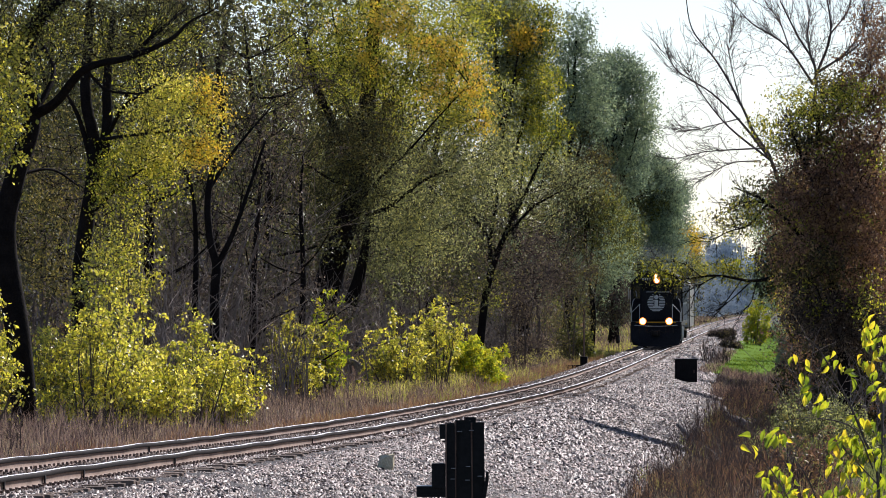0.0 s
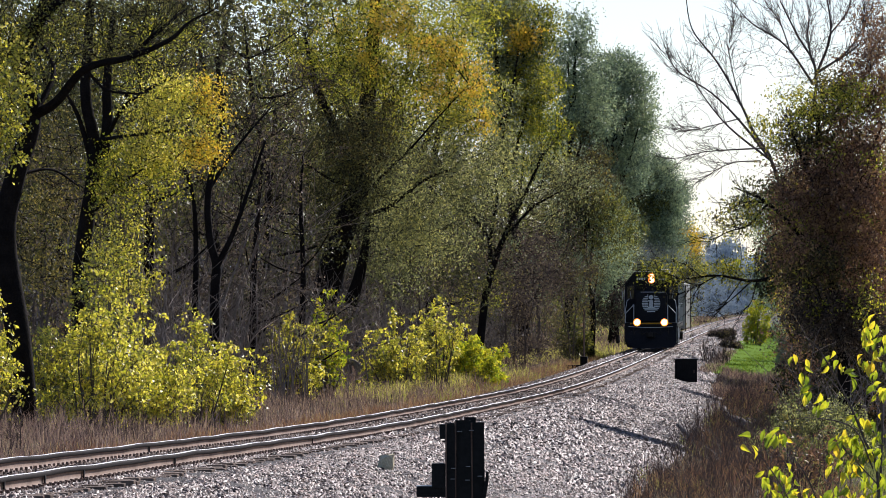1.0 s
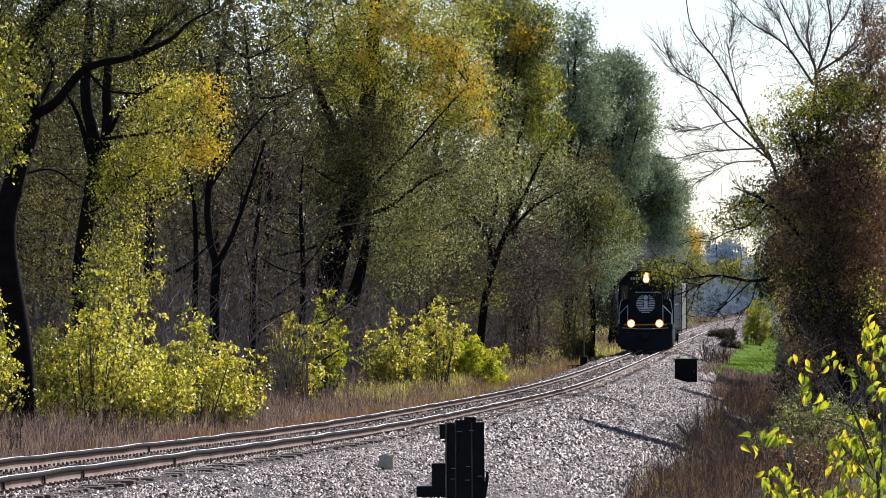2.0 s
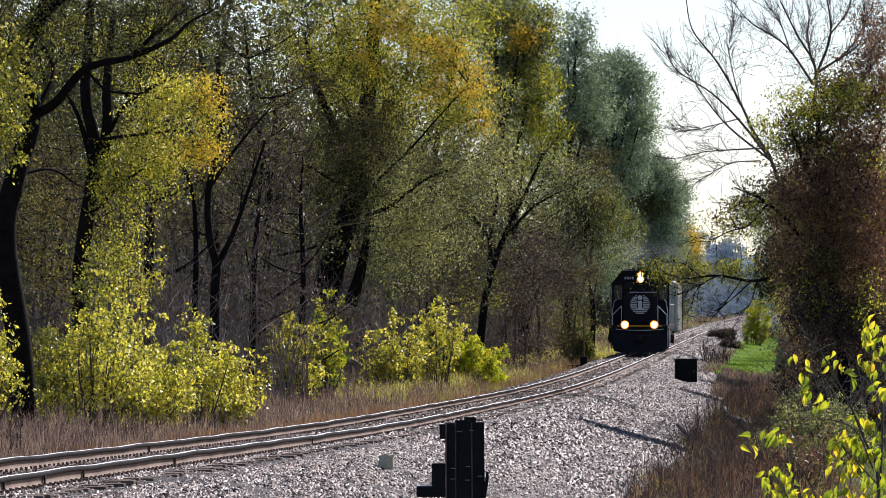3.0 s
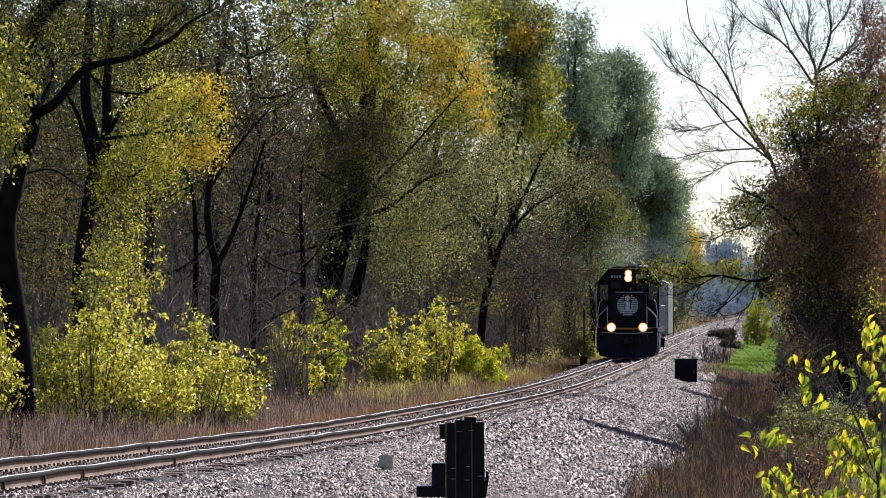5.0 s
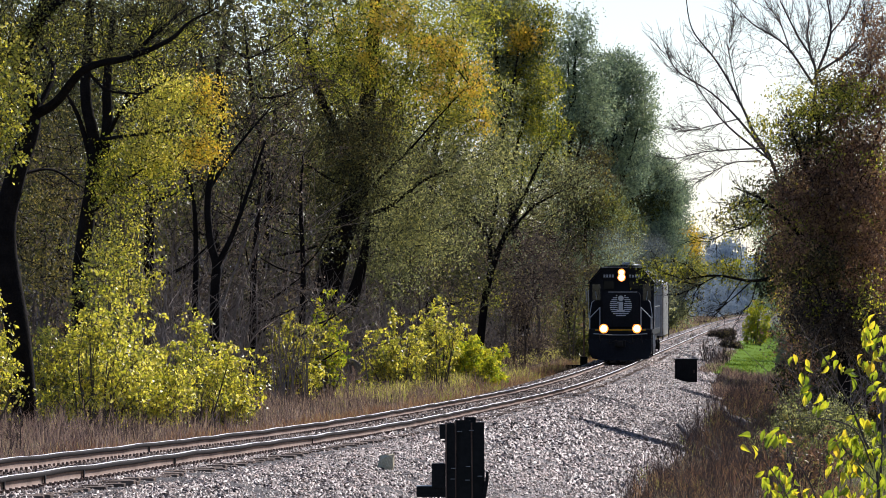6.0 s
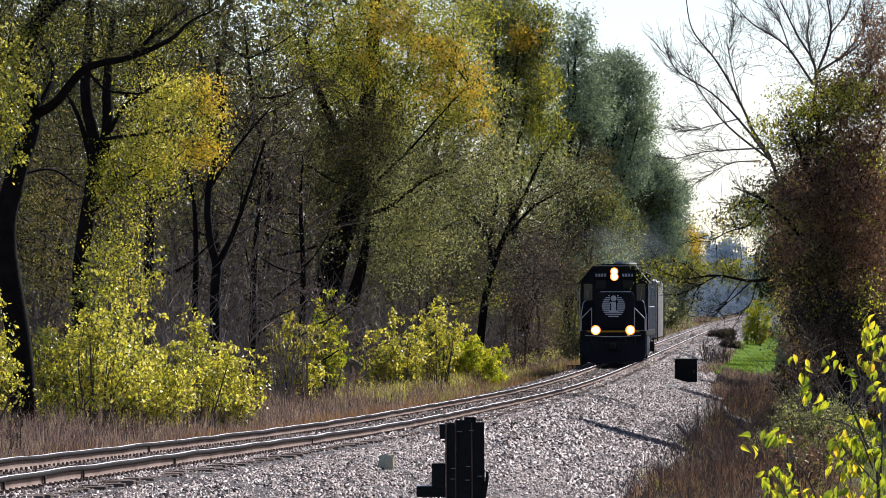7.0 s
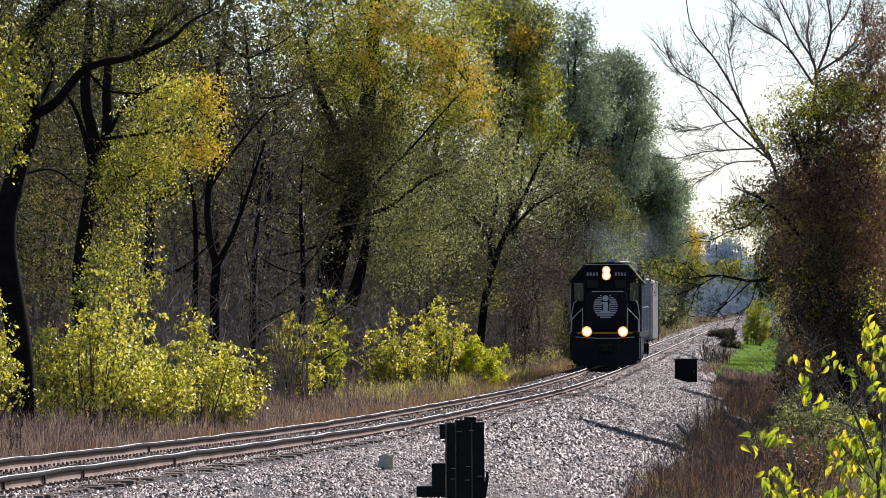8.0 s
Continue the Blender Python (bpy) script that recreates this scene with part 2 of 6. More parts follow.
def box(bm, x0, x1, y0, y1, z0, z1, bevel=0.0):
    made = bmesh.ops.create_cube(bm, size=1)["verts"]
    for v in made:
        v.co = Vector((x0 + (v.co.x + 0.5) * (x1 - x0), y0 + (v.co.y + 0.5) * (y1 - y0), z0 + (v.co.z + 0.5) * (z1 - z0)))
    if bevel:
        edges = {e for v in made for e in v.link_edges}
        bmesh.ops.bevel(bm, geom=list(edges), offset=bevel, segments=2, affect="EDGES", profile=0.6)


def rod(bm, a, b, r0, r1=None, sides=8):
    a, b = Vector(a), Vector(b)
    made = bmesh.ops.create_cone(bm, cap_ends=True, segments=sides, radius1=r0, radius2=r0 if r1 is None else r1, depth=(b - a).length)["verts"]
    m = Matrix.Translation((a + b) / 2) @ (b - a).to_track_quat("Z", "Y").to_matrix().to_4x4()
    bmesh.ops.transform(bm, matrix=m, verts=made)


def pipe(bm, points, r, sides=8):
    for a, b in zip(points, points[1:]):
        rod(bm, a, b, r, r, sides)


def prism(bm, outline, y0, y1):
    """A closed outline of (x, z), drawn out from y0 to y1."""
    a = [bm.verts.new((x, y0, z)) for x, z in outline]
    b = [bm.verts.new((x, y1, z)) for x, z in outline]
    bm.faces.new(a)
    bm.faces.new(list(reversed(b)))
    n = len(a)
    for i in range(n):
        bm.faces.new((a[i], b[i], b[(i + 1) % n], a[(i + 1) % n]))
    bmesh.ops.recalc_face_normals(bm, faces=bm.faces)


# ---- the line: its run across the plan and its level, by distance ----
RUN = np.array([40.0, 60.0, 80.0, 105.0, 135.0, 170.0, 220.0, 295.0, 350.0, 405.0, 600.0, 1000.0, 1600.0])
ACROSS = np.array([-6.53, -5.43, -4.33, -2.96, -1.32, 0.54, 3.17, 7.06, 9.87, 12.77, 23.45, 45.38, 78.51])
LEVEL = np.array([1.53, 1.324, 1.125, 0.867, 0.603, 0.379, 0.113, -0.009, 0.018, 0.088, 0.481, 0.618, 0.545])


def glide(values, y):
    """A smooth curve through the values, over the logarithm of the distance; straight past the ends."""
    x, h = np.log(RUN), np.diff(np.log(RUN))
    n = len(x)
    a, b = np.eye(n), np.zeros(n)
    for i in range(1, n - 1):
        a[i, i - 1:i + 2] = h[i - 1], 2 * (h[i - 1] + h[i]), h[i]
        b[i] = 6 * ((values[i + 1] - values[i]) / h[i] - (values[i] - values[i - 1]) / h[i - 1])
    m = np.linalg.solve(a, b)
    inside = np.clip(np.asarray(y, dtype=float), RUN[0], RUN[-1])
    q = np.log(inside)
    i = np.clip(np.searchsorted(x, q) - 1, 0, n - 2)
    t, hi = q - x[i], h[i]
    out = values[i] + t * ((values[i + 1] - values[i]) / hi - hi * (2 * m[i] + m[i + 1]) / 6) + t * t * m[i] / 2 + t ** 3 * (m[i + 1] - m[i]) / (6 * hi)
    return out


TABLE_Y = np.linspace(-400, 6000, 32001)
TABLE_X = glide(ACROSS, TABLE_Y) + 0.055 * (np.minimum(TABLE_Y - 40, 0) + np.maximum(TABLE_Y - 1600, 0))
TABLE_Z = glide(LEVEL, TABLE_Y) - 0.0103 * np.maximum(np.minimum(TABLE_Y - 40, 0), -60)


def line_x(y):
    return np.interp(y, TABLE_Y, TABLE_X)


def line_z(y):
    return np.interp(y, TABLE_Y, TABLE_Z)


def on_line(y, across, up):
    """The place at a distance, across metres to the side of the line and up metres above the rail heads."""
    slope = (line_x(y + 0.5) - line_x(y - 0.5))
    c = 1 / np.sqrt(1 + slope * slope)
    return np.stack(np.broadcast_arrays(line_x(y) + across * c, y - across * c * slope, line_z(y) + up), axis=-1)


def shoulder(y):
    """How far the high shoulder has given way to the low one: 0 near, 1 beyond the cabinet."""
    t = np.clip((np.asarray(y, dtype=float) - 265) / 90, 0, 1)
    return t * t * (3 - 2 * t)


def side_profile(d, y=0.0):
    """The ground's level below the rail heads, by the distance to the side of the line."""
    high = np.interp(d, [-60, -30, -14, -6, -4.2, -2.6, -2.0, 2.0, 5.4, 6.2, 9, 14, 30, 60],
                     [-0.2, -0.4, -0.6, -0.7, -0.75, -0.6, -0.24, -0.24, -1.30, -1.45, -1.5, -1.4, -1.0, -0.6])
    low = np.interp(d, [-60, -30, -14, -6, -4.2, -2.6, -2.0, 2.0, 3.2, 5.2, 9, 14, 30, 60],
                    [-0.2, -0.4, -0.6, -0.7, -0.75, -0.6, -0.24, -0.24, -0.78, -1.0, -1.1, -1.0, -0.8, -0.6])
    t = shoulder(y)
    return high * (1 - t) + low * t


def bed_profile(d, y):
    """The same for the ballast bed."""
    t = shoulder(y)
    high = np.interp(d, [-2.9, -2.0, -1.5, -1.0, 1.0, 1.3, 2.0, 5.4, 5.8], [-0.82, -0.25, -0.21, -0.172, -0.172, -0.225, -0.25, -1.28, -1.55])
    low = np.interp(d, [-2.9, -2.0, -1.5, -1.0, 1.0, 1.3, 2.0, 3.2, 4.4, 5.8], [-0.82, -0.25, -0.21, -0.172, -0.172, -0.225, -0.25, -0.72, -0.89, -1.5])
    return high * (1 - t) + low * t


def rough(x, y):
    return 0.10 * np.sin(x * 0.7 + 1.3) * np.sin(y * 0.23) + 0.05 * np.sin(x * 2.1 + y * 0.9)


def ground_z(x, y):
    d = np.asarray(x) - line_x(y)
    off = np.clip((np.abs(d) - 4.6) / 3, 0, 1)
    return line_z(y) + side_profile(d, y) + rough(x, y) * off


# ---- ground, ballast bed ----
def build_ground():
    ys = np.concatenate([np.arange(-300, 30, 30), np.arange(30, 700, 3.0), np.geomspace(700, 4800, 40)])
    ds = np.concatenate([-np.geomspace(2500, 22, 22), np.arange(-20, 20.1, 0.8), np.geomspace(22, 2500, 22)])
    yy, dd = np.meshgrid(ys, ds, indexing="ij")
    xx = line_x(yy) + dd
    zz = ground_z(xx, yy) - 0.12 * ((dd < 5.2) & (dd > -2.7))
    verts = np.stack([xx, yy, zz], -1).reshape(-1, 3)
    n, m = yy.shape
    i, j = np.meshgrid(np.arange(n - 1), np.arange(m - 1), indexing="ij")
    a = (i * m + j).ravel()
    faces = np.stack([a, a + 1, a + m + 1, a + m], -1)
    tagged(mesh_from("ground", verts, faces, SOIL, smooth=True), "dark leaf-littered soil of the railway side", "ground", kind="structure")

    ys = np.concatenate([np.arange(20, 700, 1.5), np.geomspace(700, 1590, 40)])
    ds = np.array([-2.9, -2.5, -2.0, -1.0, 0, 1.0, 2.0, 2.4, 3.0, 3.6, 4.2, 4.8, 5.3, 5.75])
    rng = np.random.default_rng(3)
    verts = np.concatenate([on_line(np.full(len(ds), y), ds + rng.normal(0, 0.03, len(ds)), bed_profile(ds, y) + rng.normal(0, 0.012, len(ds))) for y in ys])
    n, m = len(ys), len(ds)
    i, j = np.meshgrid(np.arange(n - 1), np.arange(m - 1), indexing="ij")
    a = (i * m + j).ravel()
    faces = np.stack([a, a + 1, a + m + 1, a + m], -1)
    tagged(mesh_from("ballast_bed", verts, faces, BALLAST, smooth=True), "grey crushed stone bed under the railway track", "ballast", kind="structure")


def lawn():
    ys = np.arange(346, 700, 4.0)
    ds = np.linspace(3.9, 9.5, 12)
    yy, dd = np.meshgrid(ys, ds, indexing="ij")
    xx = line_x(yy) + dd + 0.5 * np.sin(yy * 0.08) * (dd < 5)
    verts = np.stack([xx, yy, ground_z(xx, yy) + 0.11], -1).reshape(-1, 3)
    n, m = yy.shape
    i, j = np.meshgrid(np.arange(n - 1), np.arange(m - 1), indexing="ij")
    a = (i * m + j).ravel()
    tagged(mesh_from("lawn", verts, np.stack([a, a + 1, a + m + 1, a + m], -1), LAWN, smooth=True), "bright green mown grass strip beside the track", "lawn", kind="structure")


STONE_SHAPE = np.array([(1, 0.6, -0.5), (-0.8, 0.9, -0.5), (-0.9, -0.8, -0.5), (0.9, -0.7, -0.5), (0.15, 0.1, 0.7)])
STONE_FACES = np.array([(0, 1, 4), (1, 2, 4), (2, 3, 4), (3, 0, 4)])


def far_ridge():
    """The rounded mass of the farthest woods, closing the end of the line."""
    xs, ts = np.linspace(-260, 420, 341), np.linspace(0, 1, 12)
    xx, tt = np.meshgrid(xs, ts, indexing="ij")
    top = 15.5 + 1.6 * np.sin(xx * 0.055) + 1.1 * np.sin(xx * 0.17 + 1) + 0.7 * np.sin(xx * 0.61) + 0.4 * np.sin(xx * 1.3 + 2)
    zz = -3 + (top + 3) * np.sin(tt * math.pi / 2)
    yy = 1750 + 30 * (1 - np.cos(tt * math.pi / 2)) + 2 * np.sin(xx * 0.3 + tt * 9) + 1.2 * np.sin(xx * 0.9 - tt * 17)
    n, m = xx.shape
    i, j = np.meshgrid(np.arange(n - 1), np.arange(m - 1), indexing="ij")
    a = (i * m + j).ravel()
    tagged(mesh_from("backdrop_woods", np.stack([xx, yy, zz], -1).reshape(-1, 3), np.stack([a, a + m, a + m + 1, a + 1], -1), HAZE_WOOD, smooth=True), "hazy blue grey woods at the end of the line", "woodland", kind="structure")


def scatter_stones(name, y0, y1, size, count, seed, between=0.36, lift=0.015, material=STONE):
    rng = np.random.default_rng(seed)
    y = y0 * (y1 / y0) ** rng.random(count)
    d = np.where(rng.random(count) < between, rng.uniform(-2.4, 0.9, count), 0.8 + (4.75 - shoulder(y) * 1.2) * rng.random(count))
    up = bed_profile(d, y) + lift
    centre = on_line(y, d, up)
    radius = size * rng.uniform(0.6, 1.35, (count, 1, 1))
    corners = STONE_SHAPE[None] * rng.uniform(0.55, 1.15, (count, 5, 1)) * radius
    corners += rng.normal(0, 0.24, (count, 5, 3)) * radius
    a, b = rng.uniform(0, 2 * np.pi, count), rng.uniform(-0.9, 0.9, count)
    ca, sa, cb, sb = np.cos(a), np.sin(a), np.cos(b), np.sin(b)
    turn = np.zeros((count, 3, 3))
    turn[:, 0, 0], turn[:, 0, 1], turn[:, 1, 0], turn[:, 1, 1] = ca, -sa * cb, sa, ca * cb
    turn[:, 0, 2], turn[:, 1, 2], turn[:, 2, 1], turn[:, 2, 2] = sa * sb, -ca * sb, sb, cb
    corners = np.einsum("nij,nkj->nki", turn, corners)
    verts = (centre[:, None] + corners).reshape(-1, 3)
    faces = (np.arange(count)[:, None, None] * 5 + STONE_FACES[None]).reshape(-1, 3)
    tagged(mesh_from(name, verts, faces, material), "loose angular grey crushed stones along the track" if material == STONE else "oily brown crushed stones between the rails", "gravel", kind="stuff")


# ---- plants ----
def smooth_line(points, steps=5):
    """A rounded line through the points."""
    p = [Vector(q) for q in points]
    p = [2 * p[0] - p[1]] + p + [2 * p[-1] - p[-2]]
    out = []
    for i in range(1, len(p) - 2):
        for k in range(steps):
            t = k / steps
            out.append(0.5 * (2 * p[i] + (p[i + 1] - p[i - 1]) * t + (2 * p[i - 1] - 5 * p[i] + 4 * p[i + 1] - p[i + 2]) * t * t
                              + (3 * p[i] - p[i - 1] - 3 * p[i + 1] + p[i + 2]) * t ** 3))
    out.append(p[-2])
    return np.array(out)


class Wood:
    """Tapered limbs, gathered into one mesh."""

    def __init__(self):
        self.verts, self.faces, self.count = [], [], 0

    def limb(self, line, r0, r1, sides=6, power=1.0):
        line = np.asarray(line, dtype=float)
        n = len(line)
        along = np.gradient(line, axis=0)
        along /= np.linalg.norm(along, axis=1, keepdims=True) + 1e-9
        helper = np.where(np.abs(along[:, 2:3]) > 0.8, np.array([[1.0, 0, 0]]), np.array([[0, 0, 1.0]]))
        u = np.cross(along, helper)
        u /= np.linalg.norm(u, axis=1, keepdims=True) + 1e-9
        v = np.cross(along, u)
        r = (r0 + (r1 - r0) * np.linspace(0, 1, n) ** power)[:, None, None]
        a = np.linspace(0, 2 * np.pi, sides, endpoint=False)[None, :, None]
        ring = line[:, None] + r * (np.cos(a) * u[:, None] + np.sin(a) * v[:, None])
        self.verts.append(ring.reshape(-1, 3))
        i, j = np.meshgrid(np.arange(n - 1), np.arange(sides), indexing="ij")
        k = (j + 1) % sides
        self.faces.append((self.count + np.stack([i * sides + j, i * sides + k, (i + 1) * sides + k, (i + 1) * sides + j], -1)).reshape(-1, 4))
        self.count += n * sides

    def mesh(self, name, material, parent, label=""):
        return mesh_from(name, np.concatenate(self.verts), np.concatenate(self.faces), material, parent, label, smooth=True)


def leaves(rng, centres, per, spread, size, droop=0.3, plain=False):
    """Leaf blades on short sprays that leave each centre; folded rhombs, or plain triangles for the far ones. Returns vertices and faces."""
    heads = np.asarray(centres, dtype=float)
    sprays = max(2, per // 9)
    ways = rng.normal(0, 1, (len(heads), sprays, 3)) * np.array([1.0, 1.0, 0.7])
    ways *= spread * rng.uniform(1.3, 2.3, (len(heads), sprays, 1)) / (np.linalg.norm(ways, axis=2, keepdims=True) + 1e-9)
    n = len(heads) * per
    home, pick = np.repeat(np.arange(len(heads)), per), rng.integers(0, sprays, n)
    u = rng.random((n, 1)) ** 0.75
    c = heads[home] + ways[home, pick] * u + rng.normal(0, spread * 0.26, (n, 3))
    c[:, 2] -= 0.35 * spread * u[:, 0] ** 2
    along = rng.normal(0, 1, (n, 3)) - np.array([0, 0, droop])
    along /= np.linalg.norm(along, axis=1, keepdims=True)
    side = np.cross(along, rng.normal(0, 1, (n, 3)))
    side /= np.linalg.norm(side, axis=1, keepdims=True) + 1e-9
    s = size * rng.uniform(0.6, 1.4, (n, 1))
    if plain:
        verts = np.stack([c - side * s * 0.33, c + side * s * 0.33, c + along * s], 1).reshape(-1, 3)
        return verts, np.arange(n * 3).reshape(n, 3)
    lift = np.cross(along, side) * s * 0.10
    verts = np.stack([c, c + along * s * 0.5 + side * s * 0.3 + lift, c + along * s, c + along * s * 0.5 - side * s * 0.3 + lift], 1).reshape(-1, 3)
    return verts, np.arange(n * 4).reshape(n, 4)


def tree(name, label, category, limbs, clumps, leaf, bark=BARK, size=0.12, per=20, spread=0.38, seed=1, group="", twig=0.010, sparse=0.0, fine=2, shoots=0, shoot=1.2):
    """limbs: (points, thick, thin), the first the trunk, whose first point stands on the ground; clumps: (centre, radii, clusters, leaf, and the leaf size's share where it differs)."""
    rng = np.random.default_rng(seed)
    base = Vector(limbs[0][0][0])
    ob = thing(name, label, category, base, group=group)
    shift = np.array(base)
    wood, reach = Wood(), []
    for index, (points, thick, thin) in enumerate(limbs):
        line = smooth_line(points) - shift
        wob = np.cumsum(rng.normal(0, 0.012 * thick ** 0.5, line.shape), axis=0)
        line = line + wob * (np.linspace(0, 1, len(line))[:, None])
        if index == 0:
            line[0, 2] -= 0.25
        wood.limb(line, thick, thin, 9 if thick > 0.12 else 6)
        if index == 0:
            flare = np.array([line[0], line[0] + (line[1] - line[0]) * 0.9])
            wood.limb(flare, thick * 1.5, thick * 0.98, 9)
        for _ in range(shoots if index or shoots > 8 else 0):
            k = rng.integers(len(line) // 3, len(line) - 1)
            ahead = line[k + 1] - line[k]
            ahead = ahead / (np.linalg.norm(ahead) + 1e-9)
            way = ahead + rng.normal(0, 0.38, 3) + np.array([0, 0, 0.12])
            way /= np.linalg.norm(way)
            long = shoot * rng.uniform(0.4, 1.1)
            curve = [line[k] + way * long * t + rng.normal(0, 0.05, 3) * long + np.array([0, 0, 0.22 * long * t * t]) for t in (0, 0.33, 0.66, 1.0)]
            curve[0] = line[k]
            wood.limb(np.array(curve), 0.007 + 0.005 * shoot, 0.004, 3)
            for _ in range(5):
                q = rng.uniform(0.25, 0.95) * 3
                i = int(q)
                start = curve[i] + (curve[i + 1] - curve[i]) * (q - i)
                turn = way + rng.normal(0, 0.42, 3)
                turn *= long * rng.uniform(0.2, 0.5) / np.linalg.norm(turn)
                wood.limb(np.array([start, start + turn * 0.5 + rng.normal(0, 0.04, 3), start + turn + np.array([0, 0, 0.12 * long])]), 0.007, 0.004, 3)
        reach.append(line[len(line) // (2 if index == 0 else 4):])
    reach = np.concatenate(reach)
    blades, total = {}, {}
    for centre, radii, clusters, own, *finer in clumps:
        q = rng.normal(0, 1, (clusters, 3))
        q /= np.linalg.norm(q, axis=1, keepdims=True)
        q *= rng.uniform(0.25, 1.0, (clusters, 1)) ** 0.5 * rng.uniform(0.75, 1.2, (clusters, 1))
        heads = np.asarray(centre) - shift + q * np.asarray(radii)
        if fine:
            first = np.array([np.min(np.linalg.norm(reach - h, axis=1)) for h in heads])
            nodes = np.concatenate([reach, np.zeros((clusters, 3))])
            used = len(reach)
            for h in heads[np.argsort(first)]:
                gap = np.linalg.norm(nodes[:used] - h, axis=1) + 0.5 * np.maximum(nodes[:used, 2] - h[2], 0)
                foot = nodes[np.argmin(gap)]
                far = np.linalg.norm(h - foot)
                mid = foot * 0.5 + h * 0.5 + rng.normal(0, 0.10, 3) * far ** 0.5 + np.array([0, 0, 0.06 * far])
                wood.limb(np.array([foot, mid, h] if far > 0.5 else [foot, h]), twig * (1 + 0.5 * far), 0.006, 3)
                nodes[used] = h
                used += 1
                for _ in range(fine - 1):
                    tip = h + rng.normal(0, spread * 1.2, 3)
                    wood.limb(np.array([h, tip]), 0.008, 0.004, 3)
        keep = heads[rng.random(clusters) >= sparse]
        if len(keep):
            scale = finer[0] if finer else 1.0
            v, f = leaves(rng, keep, int(per / scale ** 1.5), spread, size * scale, 0.8, base.y > 182)
            key = own or leaf
            blades.setdefault(key.name, (key, [], []))
            blades[key.name][1].append(v)
            blades[key.name][2].append(f + total.get(key.name, 0))
            total[key.name] = total.get(key.name, 0) + len(v)
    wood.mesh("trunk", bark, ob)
    for key, v, f in blades.values():
        mesh_from("crown", np.concatenate(v), np.concatenate(f), key, ob)
    return ob


def wild_tree(name, label, category, x, y, height, width, leaf, seed, bark=BARK, low=0.25, thick=None, lean=(0, 0), density=1.0, size=0.12, per=20, spread=0.4, stems=1, group="", sparse=0.0, depth=None, accent=None, fine=2):
    """A tree that grew by itself: stems that fork into limbs, with leaf clumps along them."""
    rng = np.random.default_rng(seed)
    z = float(ground_z(x, y))
    thick = thick or height * 0.016
    deep = depth or width
    limbs, clumps = [], []
    for s in range(stems):
        foot = Vector((x, y, z)) + Vector((rng.normal(0, 0.25), rng.normal(0, 0.25), 0)) * (s > 0)
        sway = Vector((lean[0] + rng.normal(0, 0.10) + (s - (stems - 1) / 2) * 0.22, lean[1] + rng.normal(0, 0.06), 1))
        tip = height * rng.uniform(0.86, 1.0)
        stem = [foot + Vector((sway.x * k * tip * k, sway.y * k * tip * k, tip * k)) + Vector((rng.normal(0, 0.02 * height) * k, rng.normal(0, 0.02 * height) * k, 0)) for k in (0, 0.25, 0.5, 0.75, 0.93)]
        limbs.append((stem, thick / stems ** 0.5, 0.03))
        for k in range(int(6 + height * 0.45)):
            t = rng.uniform(low * 0.8, 0.95)
            i = min(int(t * 4), 3)
            start = stem[i].lerp(stem[i + 1], t * 4 - i) if t < 0.93 else stem[-1]
            angle = rng.uniform(0, 2 * np.pi)
            swell = math.sin(min(1.0, (t - low * 0.6) / (1 - low * 0.6) + 0.12) * math.pi * 0.86) ** 0.6 if t > low * 0.6 else 0.4
            length = swell * rng.uniform(0.55, 1.05) / stems ** 0.4
            out = Vector((math.cos(angle) * width / 2, math.sin(angle) * deep / 2, 0)) * length
            end = start + out + Vector((0, 0, rng.uniform(0.1, 0.7) * out.length))
            end.z = min(end.z, z + height)
            mid = start.lerp(end, 0.5) + Vector((0, 0, -0.08 * out.length + rng.normal(0, 0.1)))
            limbs.append(([start, mid, end], thick * 0.36 * (1 - t * 0.6), 0.02))
            own = accent if accent and rng.random() < 0.3 else None
            r = max(0.5, 0.30 * out.length + 0.5)
            clumps.append((end, (r, r, r * 0.7), int(density * (5 + 5 * r * r)), own))
            clumps.append((mid, (r * 0.8, r * 0.8, r * 0.6), int(density * (2 + 3 * r * r)), own))
        clumps.append((stem[-1], (1.0, 1.0, 0.9), int(8 * density), None))
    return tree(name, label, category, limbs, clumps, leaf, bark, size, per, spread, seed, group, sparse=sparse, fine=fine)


def shrub(name, label, x, y, height, width, leaf, seed, density=1.0, size=0.10, per=14, spread=0.16, group="", depth=None, category="bush"):
    """A bush: many thin stems from one foot, leafed to the ground."""
    rng = np.random.default_rng(seed)
    z = float(ground_z(x, y))
    deep = depth or width
    limbs, clumps = [], []
    for k in range(int(12 + 5 * width)):
        out = Vector((rng.uniform(-0.5, 0.5) * width, rng.uniform(-0.5, 0.5) * deep, 0))
        rise = height * rng.uniform(0.30, 1.12) * (1 - 0.35 * (abs(out.x) / width * 2) ** 2)
        foot = Vector((x, y, z)) + out * 0.45 * (k > 0)
        end = Vector((x, y, z + rise)) + out * rng.uniform(0.8, 1.25)
        mid = foot.lerp(end, 0.5) + Vector((rng.normal(0, 0.12), rng.normal(0, 0.12), 0.1 * rise))
        limbs.append(([foot, mid, end], 0.018 + 0.005 * height, 0.005))
        r = (0.14 + 0.07 * height) * rng.uniform(0.7, 1.4)
        clumps.append((end, (r, r, r * 1.1), int(density * rng.uniform(4, 9)), None))
        clumps.append((mid.lerp(end, 0.4), (r, r, r), int(density * rng.uniform(2, 6)), None))
        clumps.append((foot.lerp(mid, 0.8), (r, r, r), int(density * rng.uniform(0, 5)), None))
    return tree(name, label, category, limbs, clumps, leaf, TWIG, size, per, spread, seed, group, twig=0.007, fine=1)


